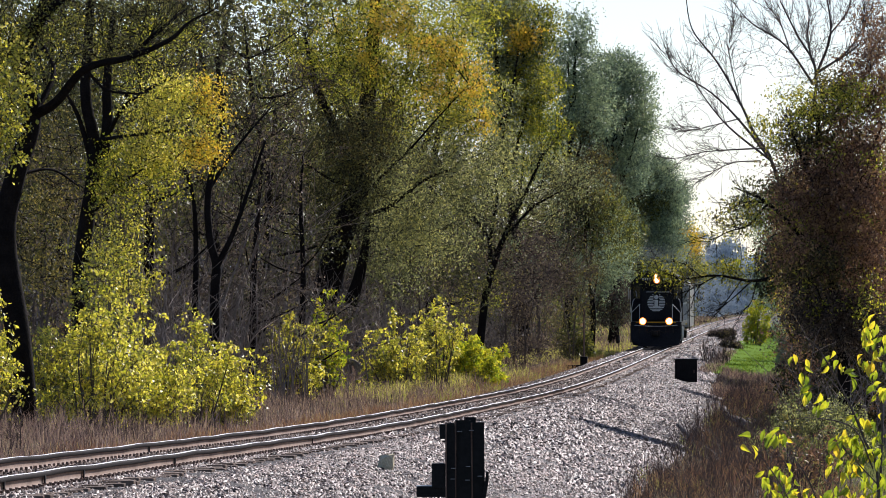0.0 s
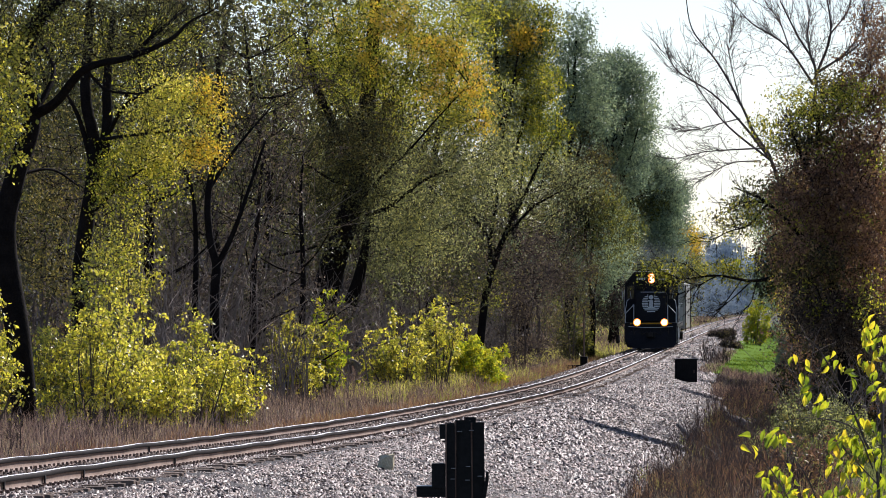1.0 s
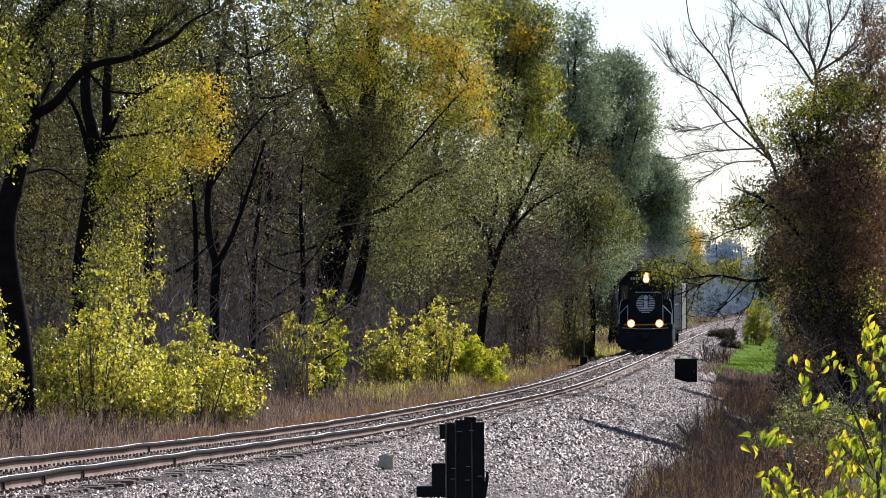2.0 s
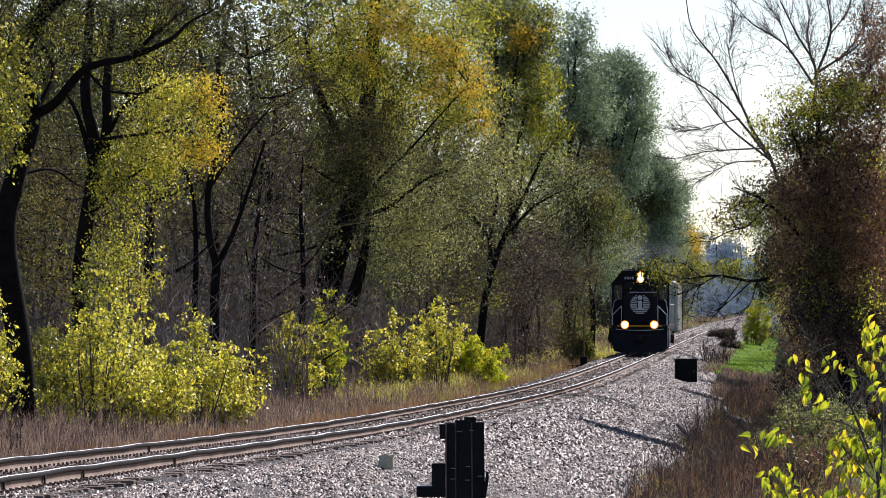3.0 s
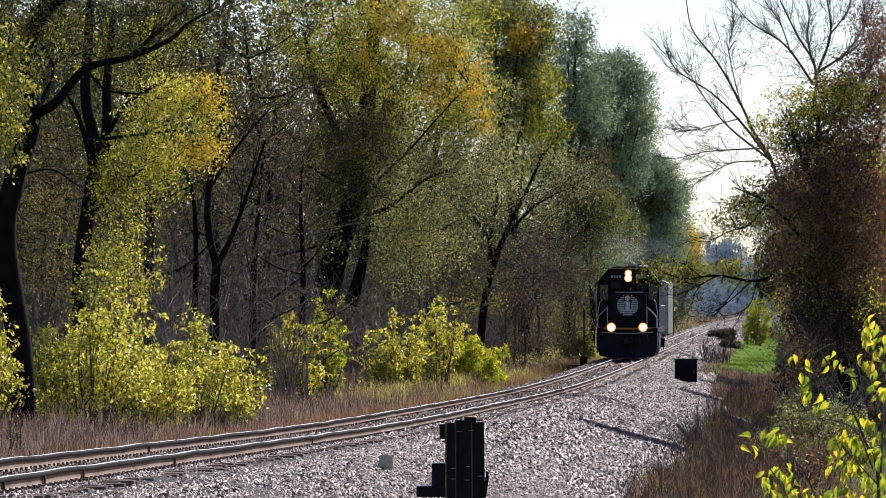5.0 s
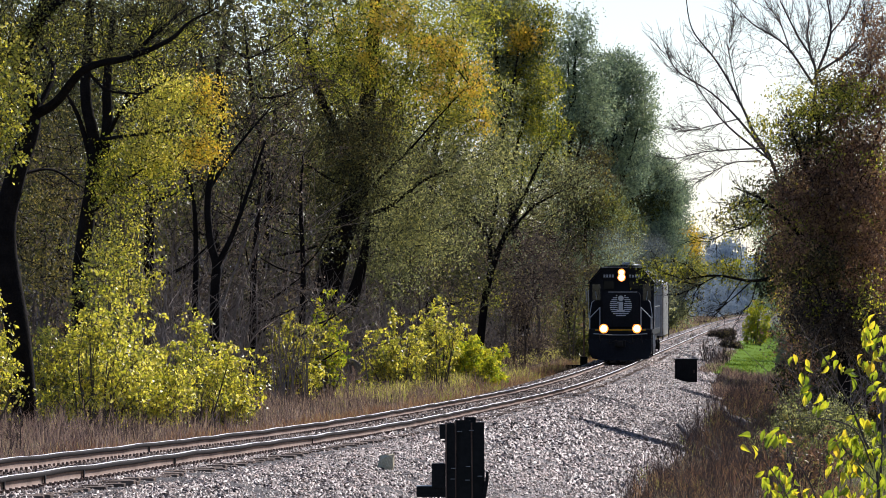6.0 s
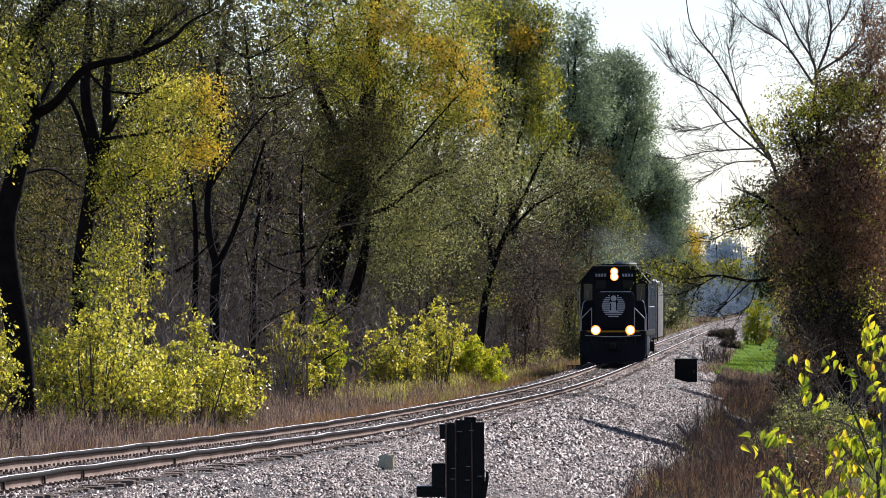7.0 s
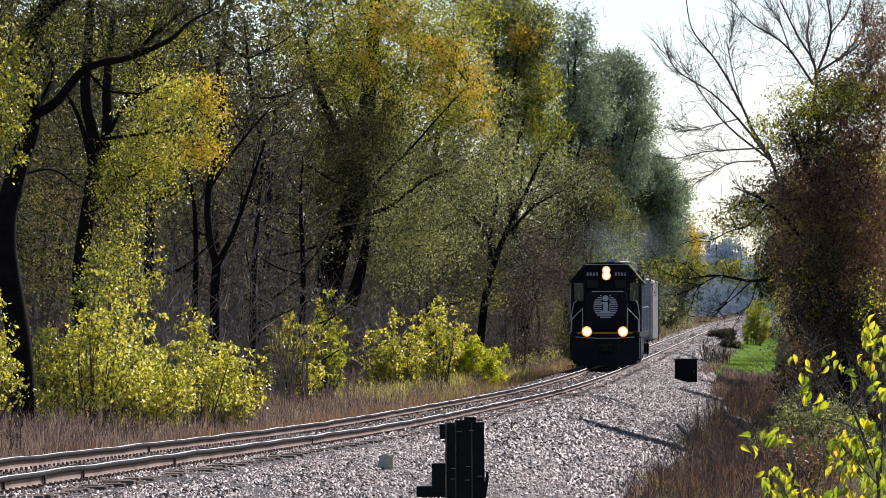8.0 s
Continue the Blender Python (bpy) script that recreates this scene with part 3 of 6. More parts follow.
def blades(name, label, y, x, height, width, material, seed, lean=0.22, category="grass", fork=0):
    """Upright bent stalks at the given places, with side sprigs where asked for; kind stuff."""
    rng = np.random.default_rng(seed)
    n = len(x)
    foot = np.stack([x, y, ground_z(x, y) - 0.03], -1)
    h = (height * rng.uniform(0.4, 1.2, n) * (0.85 + 0.45 * np.sin(x * 1.1 + y * 0.07) * np.sin(y * 0.19 - x * 0.5)))[:, None]
    bend = rng.normal(0, lean, (n, 2))
    mid = foot + np.concatenate([bend * h * 0.35, h * 0.55], 1)
    tip = foot + np.concatenate([bend * h, h], 1)
    angle = rng.uniform(-0.9, 0.9, n)
    w = (width * rng.uniform(0.6, 1.5, n))[:, None] * np.stack([np.cos(angle), np.sin(angle), np.zeros(n)], -1)
    verts = np.stack([foot - w / 2, foot + w / 2, mid - w * 0.45, mid + w * 0.45, tip], 1).reshape(-1, 3)
    k = np.arange(n)[:, None] * 5
    faces = np.concatenate([k + np.array([[0, 1, 3]]), k + np.array([[2, 3, 4]])])
    for _ in range(fork):
        t = rng.uniform(0.35, 1.0, (n, 1))
        root = mid + (tip - mid) * t
        out = np.concatenate([rng.normal(0, 0.16, (n, 2)), rng.uniform(0.05, 0.28, (n, 1))], 1) * h
        sprig = np.stack([root - w * 0.3, root + w * 0.3, root + out], 1).reshape(-1, 3)
        faces = np.concatenate([faces, len(verts) + np.arange(3 * n).reshape(n, 3)])
        verts = np.concatenate([verts, sprig])
    return tagged(mesh_from(name, verts, faces, material), label, category, kind="stuff")


def thicket(label, count, y0, y1, d0, d1, z0, z1, leaf, size, per, spread, seed):
    """Deep wood that no one could count: leafy sprays on thin stems, one object."""
    rng = np.random.default_rng(seed)
    y = y0 * (y1 / y0) ** rng.random(count)
    x = line_x(y) + rng.uniform(d0, d1, count)
    z = ground_z(x, y) + z0 + (z1 - z0) * rng.random(count) * (0.7 + 0.3 * np.sin(x * 1.7 + y * 0.21) * np.sin(y * 0.09 + 1))
    v, f = leaves(rng, np.stack([x, y, z], -1), per, spread, size, plain=True)
    return tagged(mesh_from("deep_wood", v, f, leaf), label, "woodland", kind="stuff")


def brushwood(label, count, y0, y1, d0, d1, height, seed):
    """Bare thin stems with their side twigs, past counting; one object."""
    rng = np.random.default_rng(seed)
    wood = Wood()
    y = y0 * (y1 / y0) ** rng.random(count)
    x = line_x(y) + rng.uniform(d0, d1, count)
    z = ground_z(x, y) - 0.05
    for k in range(count):
        foot = np.array([x[k], y[k], z[k]])
        h = height * rng.uniform(0.4, 1.1)
        lean = rng.normal(0, 0.28, 2)
        stem = np.array([foot + np.array([lean[0] * h * t * t, lean[1] * h * t * t, h * t]) + rng.normal(0, 0.05, 3) * t * h * 0.4 for t in (0, 0.35, 0.7, 1.0)])
        wood.limb(stem, 0.012 + 0.006 * h, 0.006, 3)
        for _ in range(6):
            t = rng.uniform(0.25, 0.95) * 3
            i = int(t)
            start = stem[i] + (stem[i + 1] - stem[i]) * (t - i)
            out = np.array([rng.normal(0, 0.5), rng.normal(0, 0.5), rng.uniform(0.1, 0.9)]) * h * 0.32
            wood.limb(np.array([start, start + out * 0.5 + rng.normal(0, 0.05, 3), start + out]), 0.010, 0.004, 3)
    return tagged(wood.mesh("brushwood", BRUSH, None), label, "brushwood", kind="stuff")


build_ground()
lawn()
far_ridge()
brushwood("bare grey brown brushwood at the wood edge", 640, 185, 460, -12.5, -8.0, 4.2, 81)
brushwood("bare tall brushwood inside the wood", 420, 210, 480, -17, -11, 9.0, 82)
brushwood("bare brown brushwood beside the line", 220, 170, 300, 8.4, 12, 3.0, 83)
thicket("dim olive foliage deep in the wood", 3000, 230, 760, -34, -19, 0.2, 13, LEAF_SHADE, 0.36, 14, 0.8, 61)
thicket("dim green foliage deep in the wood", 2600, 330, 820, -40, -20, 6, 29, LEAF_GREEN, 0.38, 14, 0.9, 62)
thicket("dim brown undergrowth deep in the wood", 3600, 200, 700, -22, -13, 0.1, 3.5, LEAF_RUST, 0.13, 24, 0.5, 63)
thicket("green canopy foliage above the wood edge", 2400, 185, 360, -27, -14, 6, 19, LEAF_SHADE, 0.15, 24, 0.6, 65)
thicket("withered brown heart of the boughs", 520, 190, 235, 8.4, 13, 4, 10.5, LEAF_RUST, 0.10, 32, 0.45, 87)
thicket("withered leafy boughs above the thicket", 1100, 188, 250, 7.9, 12.5, 4, 10.5, LEAF_RUST, 0.075, 40, 0.4, 67)
thicket("withered brown thicket beside the line", 2000, 196, 300, 8.3, 14, 0.1, 7, LEAF_RUST, 0.08, 36, 0.4, 66)
thicket("yellowing green boughs above the thicket", 520, 188, 240, 7.7, 12, 3.5, 10.5, LEAF_SPRING, 0.07, 26, 0.35, 68)
# Haze of these far woods comes from FAR_LEAF's tint alone.
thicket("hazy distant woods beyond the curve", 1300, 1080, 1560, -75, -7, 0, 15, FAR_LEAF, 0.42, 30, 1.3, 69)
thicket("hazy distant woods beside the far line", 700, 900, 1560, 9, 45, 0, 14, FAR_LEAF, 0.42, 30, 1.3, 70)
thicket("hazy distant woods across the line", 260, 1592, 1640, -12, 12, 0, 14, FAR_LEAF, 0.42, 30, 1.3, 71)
thicket("yellowing canopy above the great tree", 700, 292, 335, -13.0, -6.0, 12.5, 21, LEAF_SPRING, 0.12, 30, 0.6, 75)
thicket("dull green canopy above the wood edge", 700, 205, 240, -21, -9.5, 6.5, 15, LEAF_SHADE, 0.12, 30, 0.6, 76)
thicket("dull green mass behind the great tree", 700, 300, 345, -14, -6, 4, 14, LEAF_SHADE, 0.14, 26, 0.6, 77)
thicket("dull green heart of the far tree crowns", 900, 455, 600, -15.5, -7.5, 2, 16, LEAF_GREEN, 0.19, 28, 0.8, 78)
# Two unseen canopies above the view, added to shade the wood below.
thicket("unseen high canopy added to shade the wood", 420, 190, 240, -18, -7.5, 15.2, 20, LEAF_SHADE, 0.34, 16, 0.8, 79)
thicket("unseen high canopy added to shade the wood edge", 420, 240, 300, -19, -9.5, 16.5, 22, LEAF_SHADE, 0.34, 16, 0.8, 80)
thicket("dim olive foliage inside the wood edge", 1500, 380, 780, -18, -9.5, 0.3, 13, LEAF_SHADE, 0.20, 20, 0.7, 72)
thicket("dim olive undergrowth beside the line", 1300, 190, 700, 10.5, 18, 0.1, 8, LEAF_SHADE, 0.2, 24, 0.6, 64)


# ---- the train ----
def wheel_mesh(radius):
    bm = bmesh.new()
    for s in (-1, 1):
        rod(bm, (s * 0.70, 0, 0), (s * 0.83, 0, 0), radius, radius * 0.97, 20)
        rod(bm, (s * 0.67, 0, 0), (s * 0.70, 0, 0), radius * 1.05, radius * 1.05, 20)
        rod(bm, (s * 0.83, 0, 0), (s * 0.90, 0, 0), 0.13, 0.11, 10)
        for k in range(4):
            a = k * math.pi / 2
            rod(bm, (s * 0.85, 0.3 * math.cos(a), 0.3 * math.sin(a)), (s * 0.87, 0.3 * math.cos(a), 0.3 * math.sin(a)), 0.06, 0.06, 6)
    rod(bm, (-0.7, 0, 0), (0.7, 0, 0), 0.08, 0.08, 10)
    return bm


def bogie(parent, y, axles, radius, name="truck"):
    """A truck frame with its springs and axle boxes; returns nothing, the wheelsets are keyed later."""
    bm = bmesh.new()
    span = (axles - 1) * 1.75
    for s in (-1, 1):
        box(bm, s * 1.02 - 0.09, s * 1.02 + 0.09, y - span / 2 - 0.6, y + span / 2 + 0.6, 0.62, 0.86, 0.03)
        for k in range(axles):
            c = y - span / 2 + k * 1.75
            box(bm, s * 1.06 - 0.12, s * 1.06 + 0.12, c - 0.2, c + 0.2, 0.34, 0.70, 0.03)
            rod(bm, (s * 1.08, c + 0.55, 0.45), (s * 1.08, c + 0.55, 0.80), 0.10, 0.10, 8)
        pipe(bm, [(s * 1.18, y - span / 2 - 0.5, 0.95), (s * 1.18, y - span / 2 - 0.5, 0.35), (s * 1.16, y - span / 2 - 0.2, 0.25)], 0.025)
    box(bm, -1.0, 1.0, y - 0.4, y + 0.4, 0.5, 0.95, 0.03)
    part(name, bm, UNDER_BLACK, parent)
    made = []
    for k in range(axles):
        ob = part("wheelset", wheel_mesh(radius), UNDER_BLACK, parent, "dark steel wheelset with worn treads")
        ob.matrix_basis = Matrix.Translation((0, y - span / 2 + k * 1.75, radius))
        made.append((ob, y - span / 2 + k * 1.75, radius))
    return made


def lamp(name, parent, x, y, z, r, material, label):
    bm = bmesh.new()
    rod(bm, (x, y, z), (x, y - 0.09, z), r * 1.45, r * 1.55, 20)
    holder = part(name, bm, BLACK_STEEL, parent, label)
    # Glowing ring added round the lens as the lamp's halo.
    bm = bmesh.new()
    rod(bm, (x, y - 0.091, z), (x, y - 0.10, z), r * 1.45, r * 1.45, 20)
    part("halo_ring", bm, LAMP_HALO, holder, "orange glowing ring standing in for the lamp halo")
    bm = bmesh.new()
    made = bmesh.ops.create_uvsphere(bm, u_segments=16, v_segments=8, radius=r)["verts"]
    bmesh.ops.scale(bm, vec=(1, 0.35, 1), verts=made)
    bmesh.ops.translate(bm, vec=(x, y - 0.11, z), verts=made)
    part("lens", bm, material, holder, "glowing warm lamp lens")


def locomotive():
    """The front of the cab's platform at y = 0, the rail heads at z = 0; it runs on towards +y."""
    loco = thing("locomotive", "black diesel locomotive with lit headlights running on the track", "locomotive")
    # running board, sill and pilot
    bm = bmesh.new()
    box(bm, -1.52, 1.52, 0.35, 19.6, 1.30, 1.58, 0.03)
    box(bm, -1.50, 1.50, 0.05, 0.40, 1.05, 1.58, 0.03)
    part("platform", bm, LOCO_BLACK, loco)
    bm = bmesh.new()
    prism(bm, [(-1.5, 1.1), (1.5, 1.1), (1.5, 0.55), (1.35, 0.18), (0.9, 0.10), (-0.9, 0.10), (-1.35, 0.18), (-1.5, 0.55)], -0.10, 0.25)
    for v in bm.verts:
        if v.co.z < 0.7:
            v.co.y -= 0.38 - 0.2 * abs(v.co.x)
    part("plow", bm, LOCO_BLACK, loco, "black steel snow plow pilot")
    bm = bmesh.new()
    box(bm, -0.26, 0.26, -0.30, 0.1, 0.72, 1.05, 0.04)
    box(bm, -0.13, 0.13, -0.62, -0.25, 0.74, 1.0, 0.05)
    part("coupler", bm, UNDER_BLACK, loco, "grimy knuckle coupler")
    bm = bmesh.new()
    box(bm, -1.20, 1.20, 0.020, 0.046, 1.50, 1.575)
    part("sill_stripe", bm, YELLOW, loco, "orange stripe along the platform edge")
    for s in (-1, 1):
        bm = bmesh.new()
        for k, z in enumerate((0.35, 0.72, 1.08)):
            box(bm, s * 1.5 - 0.16 * (s > 0) - 0.02, s * 1.5 + 0.16 * (s < 0) + 0.02, 0.55, 1.10, z, z + 0.04)
        box(bm, s * 1.52 - 0.02, s * 1.52 + 0.02, 0.50, 0.55, 0.30, 1.4)
        box(bm, s * 1.52 - 0.02, s * 1.52 + 0.02, 1.10, 1.15, 0.30, 1.4)
        part("steps", bm, BLACK_STEEL, loco)
    # short hood (nose)
    bm = bmesh.new()
    prism(bm, [(-0.93, 1.58), (-0.93, 3.18), (-0.84, 3.33), (-0.66, 3.40), (0.66, 3.40), (0.84, 3.33), (0.93, 3.18), (0.93, 1.58)], 0.95, 2.55)
    bmesh.ops.bevel(bm, geom=[e for e in bm.edges if abs(e.verts[0].co.y - 0.95) < 0.01 and abs(e.verts[1].co.y - 0.95) < 0.01], offset=0.09, segments=3, affect="EDGES")
    nose = part("nose", bm, LOCO_BLACK, loco)
    # White strip: the light along the nose's top edge, painted on.
    bm = bmesh.new()
    box(bm, -0.60, 0.78, 0.945, 0.965, 3.335, 3.365)
    part("nose_edge_highlight", bm, WHITE, nose, "highlight painted along the upper nose edge")
    bm = bmesh.new()
    box(bm, -0.40, 0.38, 0.925, 0.948, 1.66, 1.70)
    box(bm, -0.42, -0.38, 0.925, 0.948, 1.66, 2.0)
    part("nose_door_frame", bm, BLACK_STEEL, nose)
    # round mark of pale bars with a plain upright in the middle
    bm = bmesh.new()
    for k in range(11):
        z = -0.475 + k * 0.095
        half = math.sqrt(max(0.03, 0.53 ** 2 - z * z))
        inner = 0.0 if z < -0.27 else 0.16 if z < 0.16 else 0.21 if z < 0.24 else 0.17
        for s in (-1, 1):
            if half > inner + 0.04:
                box(bm, min(s * inner, s * half), max(s * inner, s * half), 0.928, 0.942, 2.70 + z - 0.027, 2.70 + z + 0.027)
    box(bm, -0.11, 0.11, 0.916, 0.930, 2.44, 2.88)
    box(bm, -0.20, 0.20, 0.914, 0.927, 2.42, 2.49)
    box(bm, -0.18, 0.02, 0.914, 0.927, 2.82, 2.885)
    rod(bm, (0, 0.930, 3.05), (0, 0.914, 3.05), 0.135, 0.135, 18)
    part("round_mark", bm, WHITE, nose, "round white striped mark")
    # cab
    bm = bmesh.new()
    prism(bm, [(-1.02, 1.58), (-1.02, 4.40), (-0.95, 4.48), (-0.5, 4.56), (0.5, 4.56), (0.95, 4.48), (1.02, 4.40), (1.02, 1.58)], 2.5, 4.9)
    for s in (-1, 1):
        prism(bm, [(s * 1.02, 1.58), (s * 1.55, 1.58), (s * 1.55, 2.95), (s * 1.02, 2.95)], 2.5, 4.9)
        prism(bm, [(s * 1.42, 2.95), (s * 1.55, 2.95), (s * 1.55, 3.72), (s * 1.42, 3.72)], 2.5, 4.9)
        prism(bm, [(s * 1.02, 3.72), (s * 1.55, 3.72), (s * 1.55, 3.78), (s * 1.02, 4.40)], 2.5, 4.9)
    bmesh.ops.remove_doubles(bm, verts=bm.verts, dist=0.001)
    cab = part("cab", bm, LOCO_BLACK, loco, "black cab with sloped roof corners")
    bm = bmesh.new()
    prism(bm, [(-1.66, 3.74), (-0.98, 4.55), (-0.5, 4.63), (0.5, 4.63), (0.98, 4.55), (1.66, 3.74), (1.60, 3.72), (0.94, 4.49), (0.5, 4.565), (-0.5, 4.565), (-0.94, 4.49), (-1.60, 3.72)], 2.30, 5.05)
    part("roof", bm, LOCO_BLACK, cab)
    # Sunlit roof and corner edges, painted as three thin pale strips.
    bm = bmesh.new()
    box(bm, -0.95, 0.95, 2.282, 2.298, 4.535, 4.56)
    part("roof_edge_highlight", bm, WHITE, cab, "highlight painted along the front roof edge")
    bm = bmesh.new()
    pipe(bm, [(0.98, 2.30, 4.56), (1.66, 2.30, 3.75)], 0.022)
    part("roof_slope_highlight", bm, WHITE, cab, "highlight painted along the sloping roof edge")
    bm = bmesh.new()
    box(bm, 1.552, 1.572, 2.49, 2.53, 2.2, 3.72)
    part("corner_highlight", bm, RAILING, cab, "highlight painted along the cab corner edge")
    bm = bmesh.new()
    pipe(bm, [(0.55, 2.6, 4.66), (0.95, 4.6, 4.66)], 0.03)
    part("roof_rail", bm, WHITE, cab, "pale roof conduit")
    for s in (-1, 1):
        bm = bmesh.new()
        box(bm, s * 0.62 - 0.26, s * 0.62 + 0.26, 2.465, 2.497, 3.48, 3.90, 0.02)
        frame_ob = part("windshield", bm, GLASS, cab, "dark front cab window")
        for low, high in ((3.42, 3.46), (3.93, 3.96)):
            bm = bmesh.new()
            box(bm, s * 0.62 - 0.32, s * 0.62 + 0.32, 2.475, 2.490, low, high)
            part("window_frame", bm, BLACK_STEEL, frame_ob)
        bm = bmesh.new()
        box(bm, s * 1.22 - 0.198, s * 1.22 + 0.198, 2.53, 2.54, 2.952, 3.718)
        part("door_window", bm, CLEAR_GLASS, cab, "tall narrow clear cab door window").visible_shadow = False
        bm = bmesh.new()
        pipe(bm, [(s * 1.19, 2.52, 2.96), (s * 1.26, 2.52, 3.40)], 0.014)
        part("wiper", bm, RAILING, cab, "thin pale window wiper")
        for lo, hi in ((2.72, 3.42), (3.62, 4.32)):
            bm = bmesh.new()
            box(bm, s * 1.552 - 0.012, s * 1.552 + 0.012, lo, hi, 2.85, 3.55, 0.01)
            part("side_window", bm, GLASS, cab)
        bm = bmesh.new()
        box(bm, s * 0.62 - 0.36, s * 0.62 + 0.36, 2.40, 2.50, 4.00, 4.24, 0.03)
        board = part("number_board", bm, BLACK_STEEL, cab)
        bm = bmesh.new()
        for k in range(4):
            box(bm, s * 0.62 - 0.25 + k * 0.135, s * 0.62 - 0.16 + k * 0.135, 2.388, 2.398, 4.05, 4.19)
        part("number_bars", bm, RAILING, board, "four small pale bars")
        bm = bmesh.new()
        pipe(bm, [(s * 1.70, 2.95, 2.9), (s * 1.74, 2.95, 3.5), (s * 1.70, 3.05, 3.55)], 0.02)
        box(bm, s * 1.70 - 0.03, s * 1.70 + 0.03, 2.95, 3.0, 2.95, 3.4)
        part("mirror", bm, RAILING, cab, "pale cab side mirror")
    # Pipes in a pale colour that stands for sunlight on the gear.
    for k, y in enumerate((1.7, 3.1, 4.6, 6.2)):
        bm = bmesh.new()
        pipe(bm, [(1.50, y, 1.28), (1.53, y + 0.05, 0.75), (1.46, y + 0.3, 0.40)], 0.03)
        part("brake_pipe", bm, RAILING, loco, "pipe painted pale as sunlit gear below the platform")
    # lamps
    bm = bmesh.new()
    box(bm, -0.22, 0.22, 2.33, 2.50, 3.92, 4.46, 0.05)
    part("headlight_housing", bm, BLACK_STEEL, loco)
    lamp("headlight", loco, 0.0, 2.35, 4.29, 0.125, LAMP_RED, "upper glowing headlight")
    lamp("headlight", loco, 0.0, 2.35, 4.05, 0.135, LAMP, "lower glowing headlight")
    for s in (-1, 1):
        lamp("ditch_light", loco, s * 0.79, 0.02, 1.60, 0.155, LAMP, "lit ditch light on the platform edge")
    # railings
    for s in (-1, 1):
        bm = bmesh.new()
        pipe(bm, [(s * 1.46, 0.12, 1.58), (s * 1.46, 0.12, 2.12), (s * 0.98, 0.12, 2.62), (s * 0.98, 0.12, 1.6)], 0.022)
        pipe(bm, [(s * 1.49, 1.0, 0.5), (s * 1.49, 1.0, 2.3), (s * 1.40, 1.3, 2.85), (s * 1.30, 1.9, 2.95)], 0.022)
        pipe(bm, [(s * 1.49, 0.5, 0.5), (s * 1.49, 0.42, 1.8)], 0.022)
        part("grab_rail", bm, RAILING, loco, "pale bent grab rail")
        bm = bmesh.new()
        pipe(bm, [(s * 1.50, 5.1, 2.65), (s * 1.50, 19.2, 2.65)], 0.02)
        for k in range(9):
            pipe(bm, [(s * 1.50, 5.3 + k * 1.7, 1.58), (s * 1.50, 5.3 + k * 1.7, 2.65)], 0.018)
        part("walkway_railing", bm, RAILING, loco, "pale walkway hand rail")
    for s in (-1, 1):
        bm = bmesh.new()
        pipe(bm, [(s * 0.9, -0.05, 1.15), (s * 0.5, -0.12, 0.88), (s * 0.2, -0.1, 1.05)], 0.03)
        part("air_hose", bm, UNDER_BLACK, loco)
    # long hood behind the cab
    bm = bmesh.new()
    prism(bm, [(-0.92, 1.58), (-0.92, 4.05), (-0.7, 4.35), (0.7, 4.35), (0.92, 4.05), (0.92, 1.58)], 4.9, 18.6)
    hood = part("long_hood", bm, LOCO_BLACK, loco)
    for k in range(12):
        for s in (-1, 1):
            bm = bmesh.new()
            box(bm, s * 0.925 - 0.012, s * 0.925 + 0.012, 5.3 + k * 1.08, 6.25 + k * 1.08, 1.8, 3.55, 0.01)
            part("hood_door", bm, LOCO_BLACK, hood)
    for k in range(3):
        bm = bmesh.new()
        rod(bm, (0, 13.2 + 1.7 * k, 4.33), (0, 13.2 + 1.7 * k, 4.52), 0.6, 0.6, 20)
        part("roof_fan", bm, BLACK_STEEL, hood)
    bm = bmesh.new()
    prism(bm, [(-0.94, 3.50), (-1.42, 3.72), (-1.42, 4.18), (-0.90, 4.44), (0.90, 4.44), (1.42, 4.18), (1.42, 3.72), (0.94, 3.50)], 13.6, 18.4)
    part("radiator_flare", bm, LOCO_BLACK, hood, "black flared radiator housing")
    bm = bmesh.new()
    prism(bm, [(-1.22, 3.62), (-1.22, 4.30), (-0.80, 4.52), (0.80, 4.52), (1.22, 4.30), (1.22, 3.62)], 5.6, 8.6)
    part("equipment_hump", bm, LOCO_BLACK, hood, "black raised equipment housing")
    bm = bmesh.new()
    pipe(bm, [(-1.28, 0.02, 1.36), (-0.35, -0.10, 1.30), (0.35, -0.10, 1.30), (1.28, 0.02, 1.36)], 0.020)
    part("cut_lever", bm, RAILING, loco, "thin pale coupler lever")
    bm = bmesh.new()
    box(bm, -0.95, 0.95, -0.06, 0.045, 1.40, 1.49, 0.015)
    part("anticlimber", bm, BLACK_STEEL, loco)
    for x in (-1.0, -0.55, 0.55, 1.0):
        bm = bmesh.new()
        pipe(bm, [(x, -0.02, 1.28), (x + 0.04, -0.14, 0.98), (x + 0.02, -0.10, 0.80)], 0.026)
        part("mu_hose", bm, UNDER_BLACK, loco)
    for s in (-1, 1):
        bm = bmesh.new()
        pipe(bm, [(s * 1.585, 2.46, 2.10), (s * 1.60, 2.42, 2.45), (s * 1.60, 2.42, 3.30), (s * 1.585, 2.46, 3.45)], 0.018)
        part("cab_grab_iron", bm, RAILING, cab, "pale vertical grab iron")
        bm = bmesh.new()
        box(bm, s * 1.66 - 0.10, s * 1.66 + 0.10, 2.60, 4.45, 3.66, 3.69, 0.008)
        part("window_awning", bm, LOCO_BLACK, cab)
        for k in range(3):
            bm = bmesh.new()
